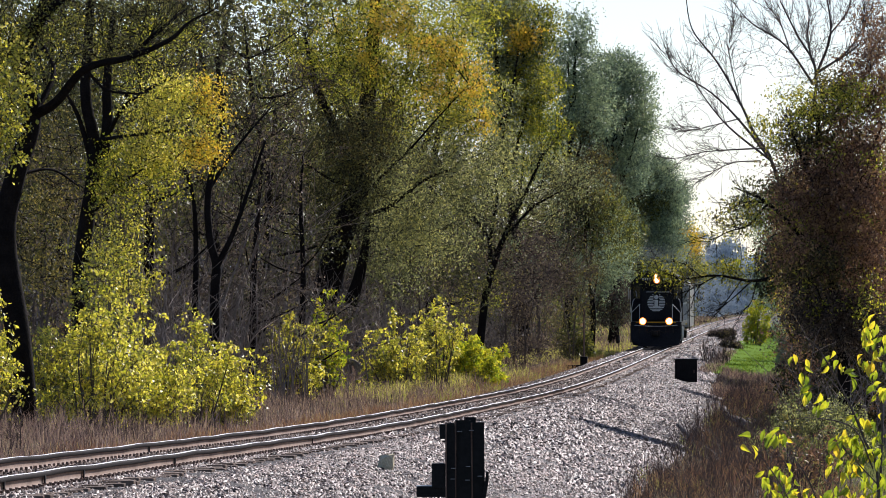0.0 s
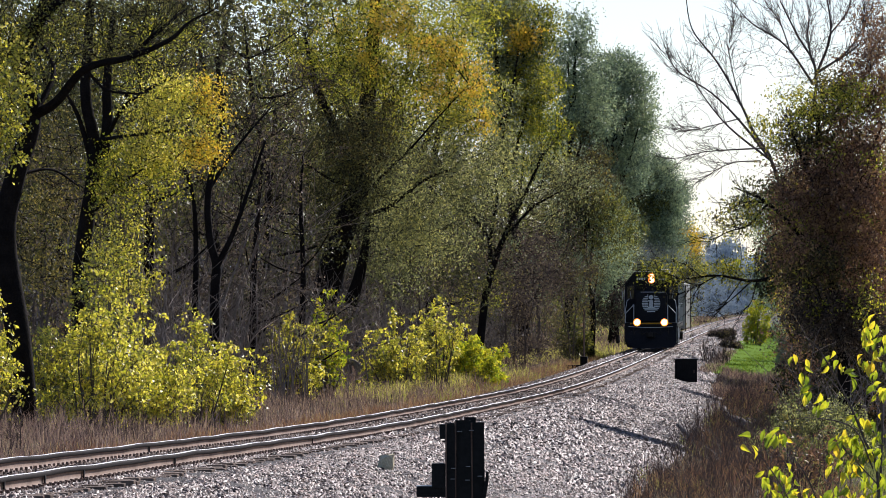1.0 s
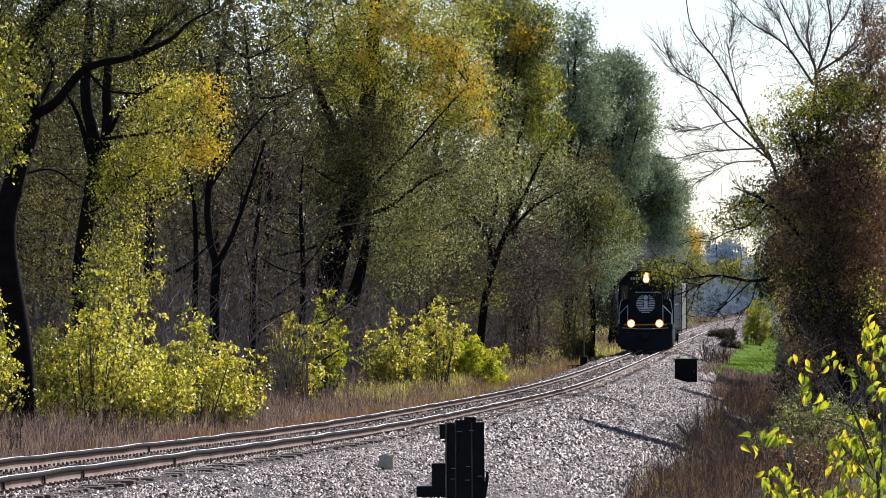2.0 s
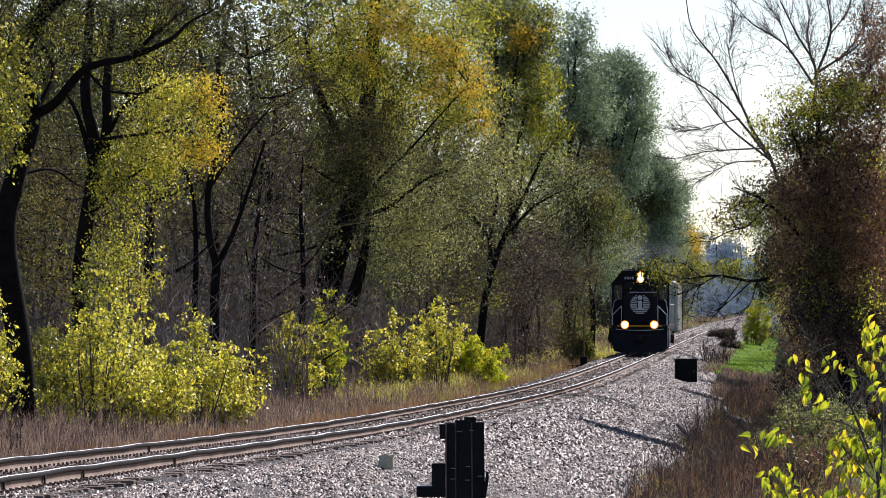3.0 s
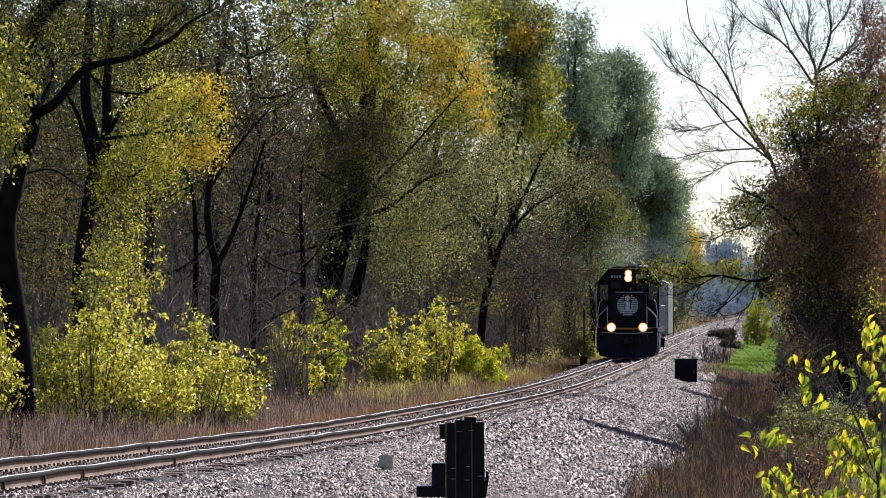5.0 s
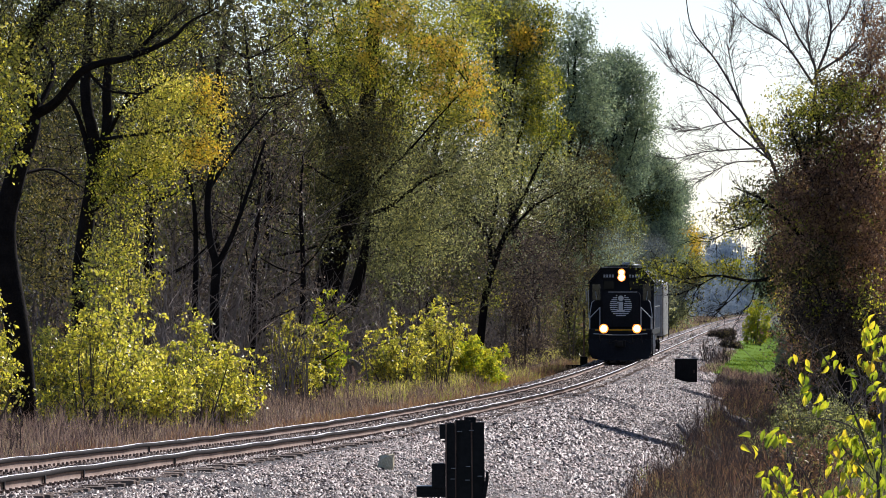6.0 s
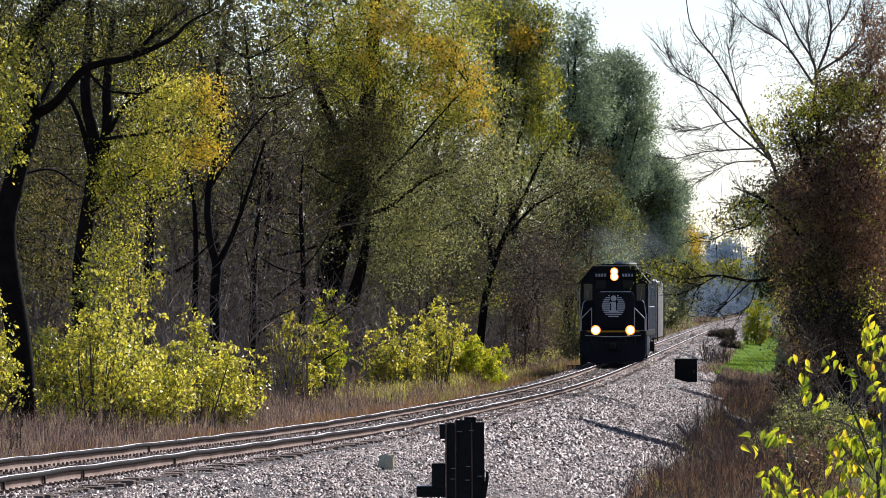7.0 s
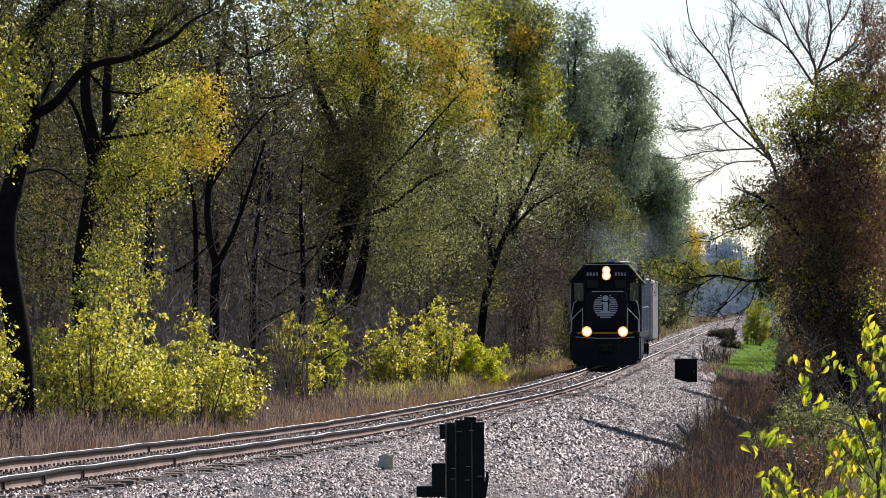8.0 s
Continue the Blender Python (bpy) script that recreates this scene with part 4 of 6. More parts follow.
            box(bm, s * 1.30 - 0.20, s * 1.30 + 0.20, 5.9 + k * 2.6, 7.5 + k * 2.6, 0.98, 1.28, 0.02)
            part("air_reservoir", bm, UNDER_BLACK, loco)
    bm = bmesh.new()
    rod(bm, (0, 9.0, 4.33), (0, 9.0, 4.68), 0.25, 0.22, 14)
    part("exhaust_stack", bm, BLACK_STEEL, hood)
    bm = bmesh.new()
    for s in (-1, 0, 1):
        rod(bm, (0.2 + s * 0.12, 3.0, 4.60), (0.2 + s * 0.12, 2.6 - 0.1 * s, 4.72), 0.03, 0.07, 10)
    part("air_horn", bm, RAILING, cab, "small pale roof horn")
    bm = bmesh.new()
    rod(bm, (0, 7.6, 0.85), (0, 12.0, 0.85), 0.62, 0.62, 16)
    bmesh.ops.scale(bm, vec=(2.0, 1, 0.75), space=Matrix.Translation((0, 0, -0.85)), verts=bm.verts)
    part("fuel_tank", bm, UNDER_BLACK, loco)
    return loco, bogie(loco, 4.2, 3, 0.51) + bogie(loco, 15.6, 3, 0.51)


def freight_car():
    """A pale grey ribbed car; its leading end at y = 0."""
    car = thing("freight_car", "pale grey ribbed steel freight car behind the locomotive", "train car")
    bm = bmesh.new()
    box(bm, -1.60, 1.60, 0.5, 17.2, 1.12, 3.85, 0.04)
    body = part("body", bm, CAR_GREY, car)
    bm = bmesh.new()
    prism(bm, [(-1.62, 3.84), (-1.2, 4.0), (0, 4.06), (1.2, 4.0), (1.62, 3.84)], 0.42, 17.28)
    part("roof", bm, CAR_GREY, car)
    for k in range(14):
        for s in (-1, 1):
            bm = bmesh.new()
            box(bm, s * 1.595 - 0.020, s * 1.595 + 0.020, 0.6 + k * 1.26, 0.72 + k * 1.26, 1.14, 3.80, 0.015)
            part("rib", bm, CAR_GREY, body)
    bm = bmesh.new()
    box(bm, -0.35, 0.35, 0.0, 17.7, 0.80, 1.10, 0.03)
    box(bm, -1.45, 1.45, 0.45, 17.25, 1.02, 1.118)
    part("underframe", bm, UNDER_BLACK, car)
    for s in (-1, 1):
        for y in (0.56, 16.9):
            bm = bmesh.new()
            for dx in (0.0, 0.34):
                pipe(bm, [(s * 1.64, y + dx, 0.95), (s * 1.64, y + dx, 3.75)], 0.022)
            for k in range(8):
                pipe(bm, [(s * 1.64, y, 1.02 + k * 0.38), (s * 1.64, y + 0.34, 1.02 + k * 0.38)], 0.018)
            for k in (0, 8):
                pipe(bm, [(s * 1.64, y, 1.3 + k * 0.28), (s * 1.5, y, 1.3 + k * 0.28)], 0.018)
            part("ladder", bm, BLACK_STEEL, car)
    return car, bogie(car, 2.9, 2, 0.46) + bogie(car, 14.8, 2, 0.46)


LOCO, LOCO_WHEELS = locomotive()
CAR, CAR_WHEELS = freight_car()
LOCO_START, SPEED = 404.5, 13.65


def smoke_puff(width, height, seed):
    """A thin billow: a bulged, uneven shell of unit radius, stretched to its size."""
    rng = random.Random(seed)
    bm = bmesh.new()
    bmesh.ops.create_grid(bm, x_segments=20, y_segments=20, size=1)
    for v in bm.verts:
        x, z = v.co.x, v.co.y
        v.co = Vector((x, -0.5 * math.cos(min(1.0, math.hypot(x, z)) * math.pi / 2) + 0.12 * noise.noise(Vector((x * 2, z * 2, seed))), z))
    bmesh.ops.delete(bm, geom=[v for v in bm.verts if math.hypot(v.co.x, v.co.z) > 1.02], context="VERTS")
    ob = part("smoke_puff", bm, SMOKE)
    ob.scale = (width, width * 1.5, height)
    return tagged(ob, "thin grey blue exhaust smoke above the train", "smoke", "exhaust smoke")


PUFFS = [(smoke_puff(w, h, k), back, side, up) for k, (w, h, back, side, up) in enumerate(
    ((1.3, 1.3, 10.5, -0.2, 5.3), (2.0, 1.6, 19.0, -0.6, 5.8), (2.6, 1.8, 30.0, 1.2, 5.6), (3.0, 2.2, 46.0, 0.2, 4.8), (3.4, 2.6, 70.0, 1.0, 4.0), (4.0, 2.8, 100.0, -0.5, 3.6)))]


def on_rails(y_front, length):
    """The pose of a vehicle whose leading end is at that distance."""
    a, b = on_line(np.array(y_front), 0, 0), on_line(np.array(y_front + length), 0, 0)
    way = Vector(b - a).normalized()
    side = way.cross(Vector((0, 0, 1))).normalized()
    up = side.cross(way)
    m = Matrix((side, way, up)).transposed().to_4x4()
    return Matrix.Translation(Vector(a)) @ m


# ---- things along the line ----
def lineside_box(y, across, up, width, height, deep, label):
    ob = thing("lineside_cabinet", label, "cabinet", on_line(np.array(y), across, up), -0.055)
    bm = bmesh.new()
    box(bm, -width / 2, width / 2, 0, deep, 0, height, 0.02)
    part("body", bm, BLACK_STEEL, ob)
    bm = bmesh.new()
    box(bm, -width / 2 - 0.03, width / 2 + 0.03, -0.03, deep + 0.03, height + 0.001, height + 0.05, 0.015)
    part("lid", bm, BLACK_STEEL, ob)
    bm = bmesh.new()
    box(bm, -width / 2 + 0.06, width / 2 - 0.06, -0.015, -0.002, 0.06, height - 0.06)
    door = part("door", bm, BLACK_STEEL, ob)
    bm = bmesh.new()
    box(bm, width / 2 - 0.16, width / 2 - 0.12, -0.05, -0.016, height * 0.4, height * 0.55, 0.008)
    part("handle", bm, IRON, door)
    return ob


def channel(bm, x, y, z0, z1, w, d, t=0.012, lean=0.0):
    """A steel channel that stands upright, open to the back."""
    first = len(bm.verts)
    prism(bm, [(-w / 2, 0), (w / 2, 0), (w / 2, d), (w / 2 - t, d), (w / 2 - t, t), (-w / 2 + t, t), (-w / 2 + t, d), (-w / 2, d)], z0, z1)
    bm.verts.ensure_lookup_table()
    for v in bm.verts[first:]:
        a, h, b = v.co.x, v.co.y, v.co.z
        v.co = Vector((x + a + lean * (h - z0), y + b, h))


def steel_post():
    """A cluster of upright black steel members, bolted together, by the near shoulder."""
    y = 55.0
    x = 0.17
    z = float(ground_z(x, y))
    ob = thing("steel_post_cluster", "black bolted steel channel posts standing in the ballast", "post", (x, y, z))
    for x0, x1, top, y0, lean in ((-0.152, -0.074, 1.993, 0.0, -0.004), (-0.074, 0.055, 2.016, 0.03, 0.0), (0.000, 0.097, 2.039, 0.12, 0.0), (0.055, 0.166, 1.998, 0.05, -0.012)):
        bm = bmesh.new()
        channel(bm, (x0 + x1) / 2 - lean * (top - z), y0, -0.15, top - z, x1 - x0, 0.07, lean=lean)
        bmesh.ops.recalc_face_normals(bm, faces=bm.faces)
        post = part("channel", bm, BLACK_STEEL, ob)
        # Thin lighter brown rod along one edge of the channel.
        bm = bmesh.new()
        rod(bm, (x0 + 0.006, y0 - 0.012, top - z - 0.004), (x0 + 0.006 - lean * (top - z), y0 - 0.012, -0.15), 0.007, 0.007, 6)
        part("flange_edge", bm, IRON, post, "lighter brown flange edge")
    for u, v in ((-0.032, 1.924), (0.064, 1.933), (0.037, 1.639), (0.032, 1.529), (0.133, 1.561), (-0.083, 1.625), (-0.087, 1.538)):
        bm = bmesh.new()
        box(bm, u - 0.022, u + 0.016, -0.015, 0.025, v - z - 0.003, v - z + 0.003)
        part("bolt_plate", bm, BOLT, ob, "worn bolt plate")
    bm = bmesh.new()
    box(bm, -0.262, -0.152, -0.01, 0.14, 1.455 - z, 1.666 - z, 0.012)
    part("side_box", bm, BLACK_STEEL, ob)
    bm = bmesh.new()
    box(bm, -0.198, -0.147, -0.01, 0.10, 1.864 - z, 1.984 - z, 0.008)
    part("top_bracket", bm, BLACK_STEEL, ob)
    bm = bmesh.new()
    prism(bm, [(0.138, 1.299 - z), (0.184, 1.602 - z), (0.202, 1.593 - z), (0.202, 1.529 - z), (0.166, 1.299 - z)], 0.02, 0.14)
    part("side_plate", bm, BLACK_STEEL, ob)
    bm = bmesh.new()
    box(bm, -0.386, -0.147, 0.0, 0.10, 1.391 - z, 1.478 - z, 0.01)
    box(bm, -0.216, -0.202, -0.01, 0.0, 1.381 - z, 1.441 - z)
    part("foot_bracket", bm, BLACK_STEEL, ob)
    # Thin pale strip: the backlit top edge, put in as colour.
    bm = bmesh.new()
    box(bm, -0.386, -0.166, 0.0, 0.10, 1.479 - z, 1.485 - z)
    part("bracket_highlight", bm, RAILING, ob, "highlight painted on top of the foot bracket")


def switch_stand():
    y, across = 351.0, -2.6
    ob = thing("trackside_marker", "thin dark post on a low dark base beside the rail", "marker post", on_line(np.array(y), across, -0.62), -0.055)
    bm = bmesh.new()
    box(bm, -0.20, 0.18, -0.2, 0.2, 0, 0.62, 0.03)
    box(bm, -0.95, 0.2, -0.12, 0.12, 0, 0.20, 0.03)
    part("base", bm, BLACK_STEEL, ob)
    bm = bmesh.new()
    rod(bm, (0, 0, 0.6), (0, 0, 3.1), 0.05, 0.04, 8)
    part("post", bm, IRON, ob)
    bm = bmesh.new()
    box(bm, -0.07, 0.07, -0.02, 0.02, 2.7, 3.02, 0.01)
    part("target", bm, BLACK_STEEL, ob)


def far_marker():
    ob = thing("marker_post", "thin dark lineside post in the far grass", "marker post", on_line(np.array(683.0), -3.2, -0.75))
    bm = bmesh.new()
    rod(bm, (0, 0, 0), (0, 0, 2.6), 0.06, 0.05, 8)
    part("post", bm, IRON, ob)


def stone_block():
    y, x = 98.0, -0.82
    bm = bmesh.new()
    bmesh.ops.create_icosphere(bm, subdivisions=2, radius=0.5)
    rng = random.Random(4)
    for v in bm.verts:
        v.co = Vector((max(-0.33, min(0.33, v.co.x)) * 0.34, max(-0.3, min(0.3, v.co.y)) * 0.5, max(-0.3, min(0.34, v.co.z + v.co.x * 0.5)) * 0.42))
        v.co *= rng.uniform(0.92, 1.08)
    d = x - float(line_x(y))
    ob = part("stone_block", bm, PALE_STONE)
    ob.location = on_line(np.array(y), d, float(bed_profile(d, y)) + 0.08)
    tagged(ob, "pale sandstone block lying on the grey ballast", "stone")


def log(name, label, points, r0, r1, seed, stubs=3, material=DEADWOOD):
    rng = np.random.default_rng(seed)
    base = np.array(points[0])
    ob = thing(name, label, "log", base)
    wood = Wood()
    line = smooth_line(points) - base
    wood.limb(line, r0, r1, 9)
    for k in range(stubs):
        a = line[rng.integers(2, len(line) - 2)]
        wood.limb(np.array([a, a + rng.normal(0, 0.12, 3) + np.array([0, 0, 0.25]), a + rng.normal(0, 0.3, 3) + np.array([0, 0, 0.5])]), r0 * 0.35, 0.01, 5)
    wood.mesh("stem", material, ob)


lineside_box(303.0, 3.42, -0.70, 1.0, 1.0, 0.9, "black metal lineside cabinet on the ballast shoulder")
lineside_box(600.0, 5.6, -1.05, 0.75, 1.05, 0.7, "dark utility box standing on the mown grass")
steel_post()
switch_stand()
far_marker()
stone_block()
log("fallen_log", "dark fallen log among dead weeds", [(9.62, 232.00, -0.72), (9.73, 230.00, -1.00), (10.06, 228.00, -1.16), (10.46, 225.00, -1.42), (10.78, 222.00, -1.83)], 0.10, 0.22, 5)
log("broken_stump", "weathered broken branch leaning in the weeds", [(7.26, 188.00, -1.34), (6.92, 189.00, -0.87), (6.61, 190.00, -0.53)], 0.16, 0.06, 6, 2)
log("fallen_branch", "pale fallen branch lying in the tree shade", [(-5.24, 262.00, 0.37), (-4.69, 262.00, 0.57), (-3.59, 262.00, 0.59), (-3.15, 262.00, 0.26)], 0.10, 0.14, 7, 2)

# ---- the near trees behind the track ----
def g(x, y):
    return (x, y, float(ground_z(x, y)))


tree("maple_tree", "dark leaning tree with lime leaves beside the track", "tree",
     [([g(*(-10.19, 165.00)), (-10.37, 165.00, 2.03), (-10.70, 165.00, 4.52), (-10.43, 165.00, 6.03), (-10.02, 165.00, 7.48), (-10.26, 165.00, 8.93), (-9.78, 165.00, 10.04), (-9.30, 165.00, 11.41)], 0.34, 0.15),
      ([(-10.02, 165.00, 7.48), (-9.41, 164.50, 7.81), (-8.69, 164.00, 8.59), (-7.57, 163.50, 8.85), (-6.60, 163.00, 9.24), (-6.12, 163.00, 9.68), (-5.44, 163.00, 10.02)], 0.14, 0.012),
      ([(-10.26, 165.00, 9.48), (-9.65, 164.00, 9.92), (-8.97, 164.00, 10.54), (-8.01, 164.00, 11.09)], 0.14, 0.06),
      ([(-7.57, 163.50, 8.85), (-6.98, 164.00, 9.44), (-6.26, 165.00, 10.10)], 0.07, 0.03),
      ([(-10.43, 165.00, 6.03), (-9.63, 166.00, 6.19), (-8.99, 167.00, 5.79)], 0.05, 0.02),
      ([(-8.69, 164.00, 8.59), (-8.14, 164.00, 8.07), (-7.32, 164.00, 8.00)], 0.05, 0.02),
      ([(-10.02, 165.00, 7.48), (-9.56, 166.00, 8.55), (-9.97, 167.00, 9.42)], 0.09, 0.04)],
     [((-10.48, 164.00, 8.21), (0.7, 1.2, 2.0), 60, LEAF_LIME), ((-10.41, 164.00, 10.13), (1.6, 2.0, 1.5), 90, LEAF_GREEN, 0.6), ((-8.33, 165.00, 9.76), (1.8, 2, 1.2), 90, LEAF_SHADE, 0.6),
      ((-6.40, 165.00, 9.76), (2.0, 2, 1.3), 70, LEAF_SHADE, 0.6), ((-10.55, 163.00, 6.95), (0.5, 1.0, 0.7), 30, LEAF_LIME), ((-10.46, 162.00, 8.15), (0.45, 0.9, 1.3), 36, LEAF_LIME), ((-8.06, 165.00, 11.14), (3.0, 2.5, 1.6), 100, LEAF_SHADE, 0.6)],
     LEAF_LIME, size=0.105, per=26, spread=0.30, seed=11, shoots=7, shoot=1.0)
tree("forked_tree", "dark forked tree with yellowing crown behind the track", "tree",
     [([g(*(-9.43, 178.00)), (-9.55, 178.00, 3.15), (-9.46, 178.00, 4.49), (-9.26, 178.00, 5.98), (-9.21, 178.00, 7.17), (-9.43, 178.00, 8.36), (-9.36, 178.00, 9.99), (-9.29, 178.00, 11.78)], 0.26, 0.10),
      ([(-9.29, 178.00, 5.75), (-8.87, 178.00, 7.32), (-8.87, 178.00, 8.66), (-8.69, 178.00, 10.59)], 0.19, 0.08),
      ([(-9.21, 178.00, 6.42), (-9.58, 178.00, 7.76), (-9.96, 178.00, 8.51)], 0.10, 0.03),
      ([(-8.91, 178.00, 7.09), (-8.42, 177.00, 7.96), (-7.71, 176.00, 8.44), (-7.12, 176.00, 8.74)], 0.07, 0.03),
      ([(-9.29, 178.00, 5.23), (-8.49, 177.00, 5.96), (-7.86, 176.00, 6.38)], 0.06, 0.02),
      ([(-9.21, 178.00, 7.17), (-8.15, 176.00, 7.27), (-6.64, 175.00, 7.39)], 0.06, 0.02)],
     [((-7.12, 176.00, 7.56), (1.25, 1.6, 1.35), 120, LEAF_LIME), ((-6.12, 176.00, 8.08), (0.35, 0.7, 0.8), 20, LEAF_GOLD), ((-6.83, 176.00, 8.44), (0.5, 0.8, 0.4), 20, LEAF_LIME), ((-8.12, 177.00, 6.40), (1.2, 1.6, 1.0), 70, None),
      ((-6.39, 176.00, 6.90), (0.5, 0.8, 0.45), 20, LEAF_GOLD), ((-8.42, 177.00, 4.48), (0.9, 1.4, 1.6), 40, LEAF_LIME), ((-10.37, 180.00, 7.06), (1.0, 1.6, 1.5), 50, LEAF_OLIVE), ((-10.56, 182.00, 4.52), (1.2, 1.6, 1.6), 70, LEAF_OLIVE), ((-8.60, 177.00, 3.70), (0.8, 1.2, 0.9), 30, LEAF_LIME),
      ((-8.19, 180.00, 9.92), (2.2, 2, 1.5), 80, LEAF_SPRING), ((-11.14, 184.00, 6.08), (1.5, 1.6, 1.6), 50, LEAF_UMBER)],
     LEAF_SPRING, size=0.072, per=58, spread=0.30, seed=12, shoots=5, shoot=0.9)
tree("bare_forked_tree", "thin dark forked tree with few leaves in shade", "tree",
     [([g(*(-6.96, 205.00)), (-6.92, 205.00, 3.17), (-6.89, 205.00, 4.03), (-7.10, 205.00, 4.89), (-7.16, 205.00, 6.26), (-6.75, 205.00, 8.31), (-6.92, 205.00, 10.37)], 0.17, 0.06),
      ([(-6.89, 205.00, 3.94), (-6.41, 205.00, 4.89), (-6.03, 205.00, 5.91), (-5.41, 206.00, 7.82)], 0.11, 0.04),
      ([(-7.56, 206.00, 2.48), (-7.53, 206.00, 4.72), (-7.68, 206.00, 6.44), (-8.38, 207.00, 7.85)], 0.11, 0.04),
      ([(-7.16, 205.00, 6.26), (-6.27, 206.00, 7.65), (-5.26, 207.00, 8.88)], 0.07, 0.02)],
     [((-6.13, 207.00, 6.98), (2.2, 2, 2.2), 70, LEAF_UMBER), ((-5.98, 208.00, 9.61), (2.0, 2, 2.2), 60, LEAF_UMBER), ((-7.51, 207.00, 4.90), (1.6, 2, 2.0), 36, LEAF_UMBER)],
     LEAF_UMBER, size=0.075, per=14, spread=0.5, seed=13, shoots=12, shoot=1.8)
tree("cottonwood_tree", "huge leaning tree with olive and golden crown", "tree",
     [([g(*(-5.34, 285.00)), (-4.98, 285.00, 2.76), (-4.62, 285.00, 4.43), (-4.08, 284.00, 6.09), (-3.41, 283.00, 8.21), (-3.16, 282.00, 10.78), (-2.92, 282.00, 13.37), (-2.69, 282.00, 16.44)], 0.70, 0.22),
      ([(-4.08, 284.00, 6.09), (-2.91, 281.00, 7.70), (-1.26, 279.00, 9.30), (-0.33, 278.00, 10.32), (1.07, 278.00, 11.83)], 0.075, 0.02),
      ([(-3.41, 283.00, 7.73), (-4.32, 281.00, 9.81), (-5.24, 280.00, 11.90), (-5.71, 280.00, 14.00)], 0.26, 0.06),
      ([(-3.18, 284.00, 6.56), (-2.20, 280.00, 6.86), (-0.79, 279.00, 7.90), (0.37, 278.00, 8.35)], 0.10, 0.03),
      ([(-3.53, 283.00, 7.73), (-4.56, 281.00, 7.93), (-5.71, 280.00, 8.62)], 0.10, 0.03),
      ([(-3.89, 284.00, 2.76), (-3.42, 284.00, 4.42), (-3.18, 284.00, 6.09)], 0.30, 0.12)],
     [((-2.74, 288.00, 9.02), (3.6, 2, 2.6), 150, LEAF_OLIVE), ((-3.75, 277.00, 7.50), (1.5, 1.2, 1.5), 60, LEAF_SHADE), ((-3.30, 276.50, 9.40), (1.6, 1.2, 1.4), 70, LEAF_OLIVE), ((-4.32, 281.00, 10.05), (2.6, 2, 2.2), 90, LEAF_SHADE), ((-3.25, 280.00, 9.44), (2.2, 1.6, 1.2), 70, None), ((-0.79, 279.00, 11.40), (2.2, 2.5, 2.2), 100, LEAF_SPRING), ((0.37, 278.00, 13.11), (0.9, 1.2, 0.8), 20, LEAF_GOLD), ((1.19, 278.00, 12.06), (0.6, 1.0, 0.9), 18, LEAF_GOLD), ((-0.09, 278.00, 11.48), (0.8, 1.0, 0.8), 16, LEAF_GOLD), ((-0.91, 278.00, 13.69), (0.9, 1.0, 0.9), 18, LEAF_GOLD), ((-1.95, 278.00, 14.62), (1.0, 1.0, 0.8), 18, LEAF_GOLD), ((-3.00, 278.00, 13.11), (0.7, 1.0, 0.9), 12, LEAF_GOLD),
      ((-2.19, 279.00, 13.26), (4.2, 3, 2.4), 190, LEAF_SPRING), ((-3.35, 278.00, 14.39), (1.6, 1.5, 0.9), 18, LEAF_GOLD), ((-5.22, 279.00, 13.96), (2.8, 3, 2.4), 110, LEAF_SPRING), ((1.66, 279.00, 10.58), (0.4, 0.8, 0.6), 12, LEAF_GOLD), ((0.84, 279.00, 10.93), (0.9, 1.2, 1.4), 36, LEAF_SPRING),
      ((-1.03, 279.00, 8.36), (2.6, 2.5, 1.6), 100, None), ((-5.39, 288.00, 6.61), (2.2, 2, 2.2), 80, LEAF_SHADE), ((-1.15, 281.00, 6.29), (1.6, 2, 1.6), 80, LEAF_SAGE), ((-1.03, 280.00, 15.41), (3.4, 3, 2.0), 120, LEAF_SPRING), ((-3.83, 279.00, 11.16), (2.6, 2, 2.0), 80, LEAF_OLIVE), ((-6.74, 284.00, 8.46), (2.2, 2, 2.4), 46, LEAF_SHADE), ((-5.37, 287.00, 8.04), (2.4, 2, 2.0), 100, LEAF_SHADE), ((0.14, 281.00, 6.29), (2.0, 2, 2.2), 90, LEAF_SAGE), ((-1.88, 284.00, 4.90), (1.6, 2, 1.6), 70, LEAF_SAGE), ((-2.26, 287.00, 6.84), (2.2, 2, 1.6), 100, LEAF_SAGE), ((1.55, 281.00, 9.58), (1.8, 2, 2.4), 90, LEAF_SAGE), ((-6.98, 284.00, 11.31), (2.0, 2, 2.4), 40, LEAF_SHADE)],
     LEAF_SAGE, size=0.095, per=46, spread=0.40, seed=14, shoots=5, shoot=2.0)
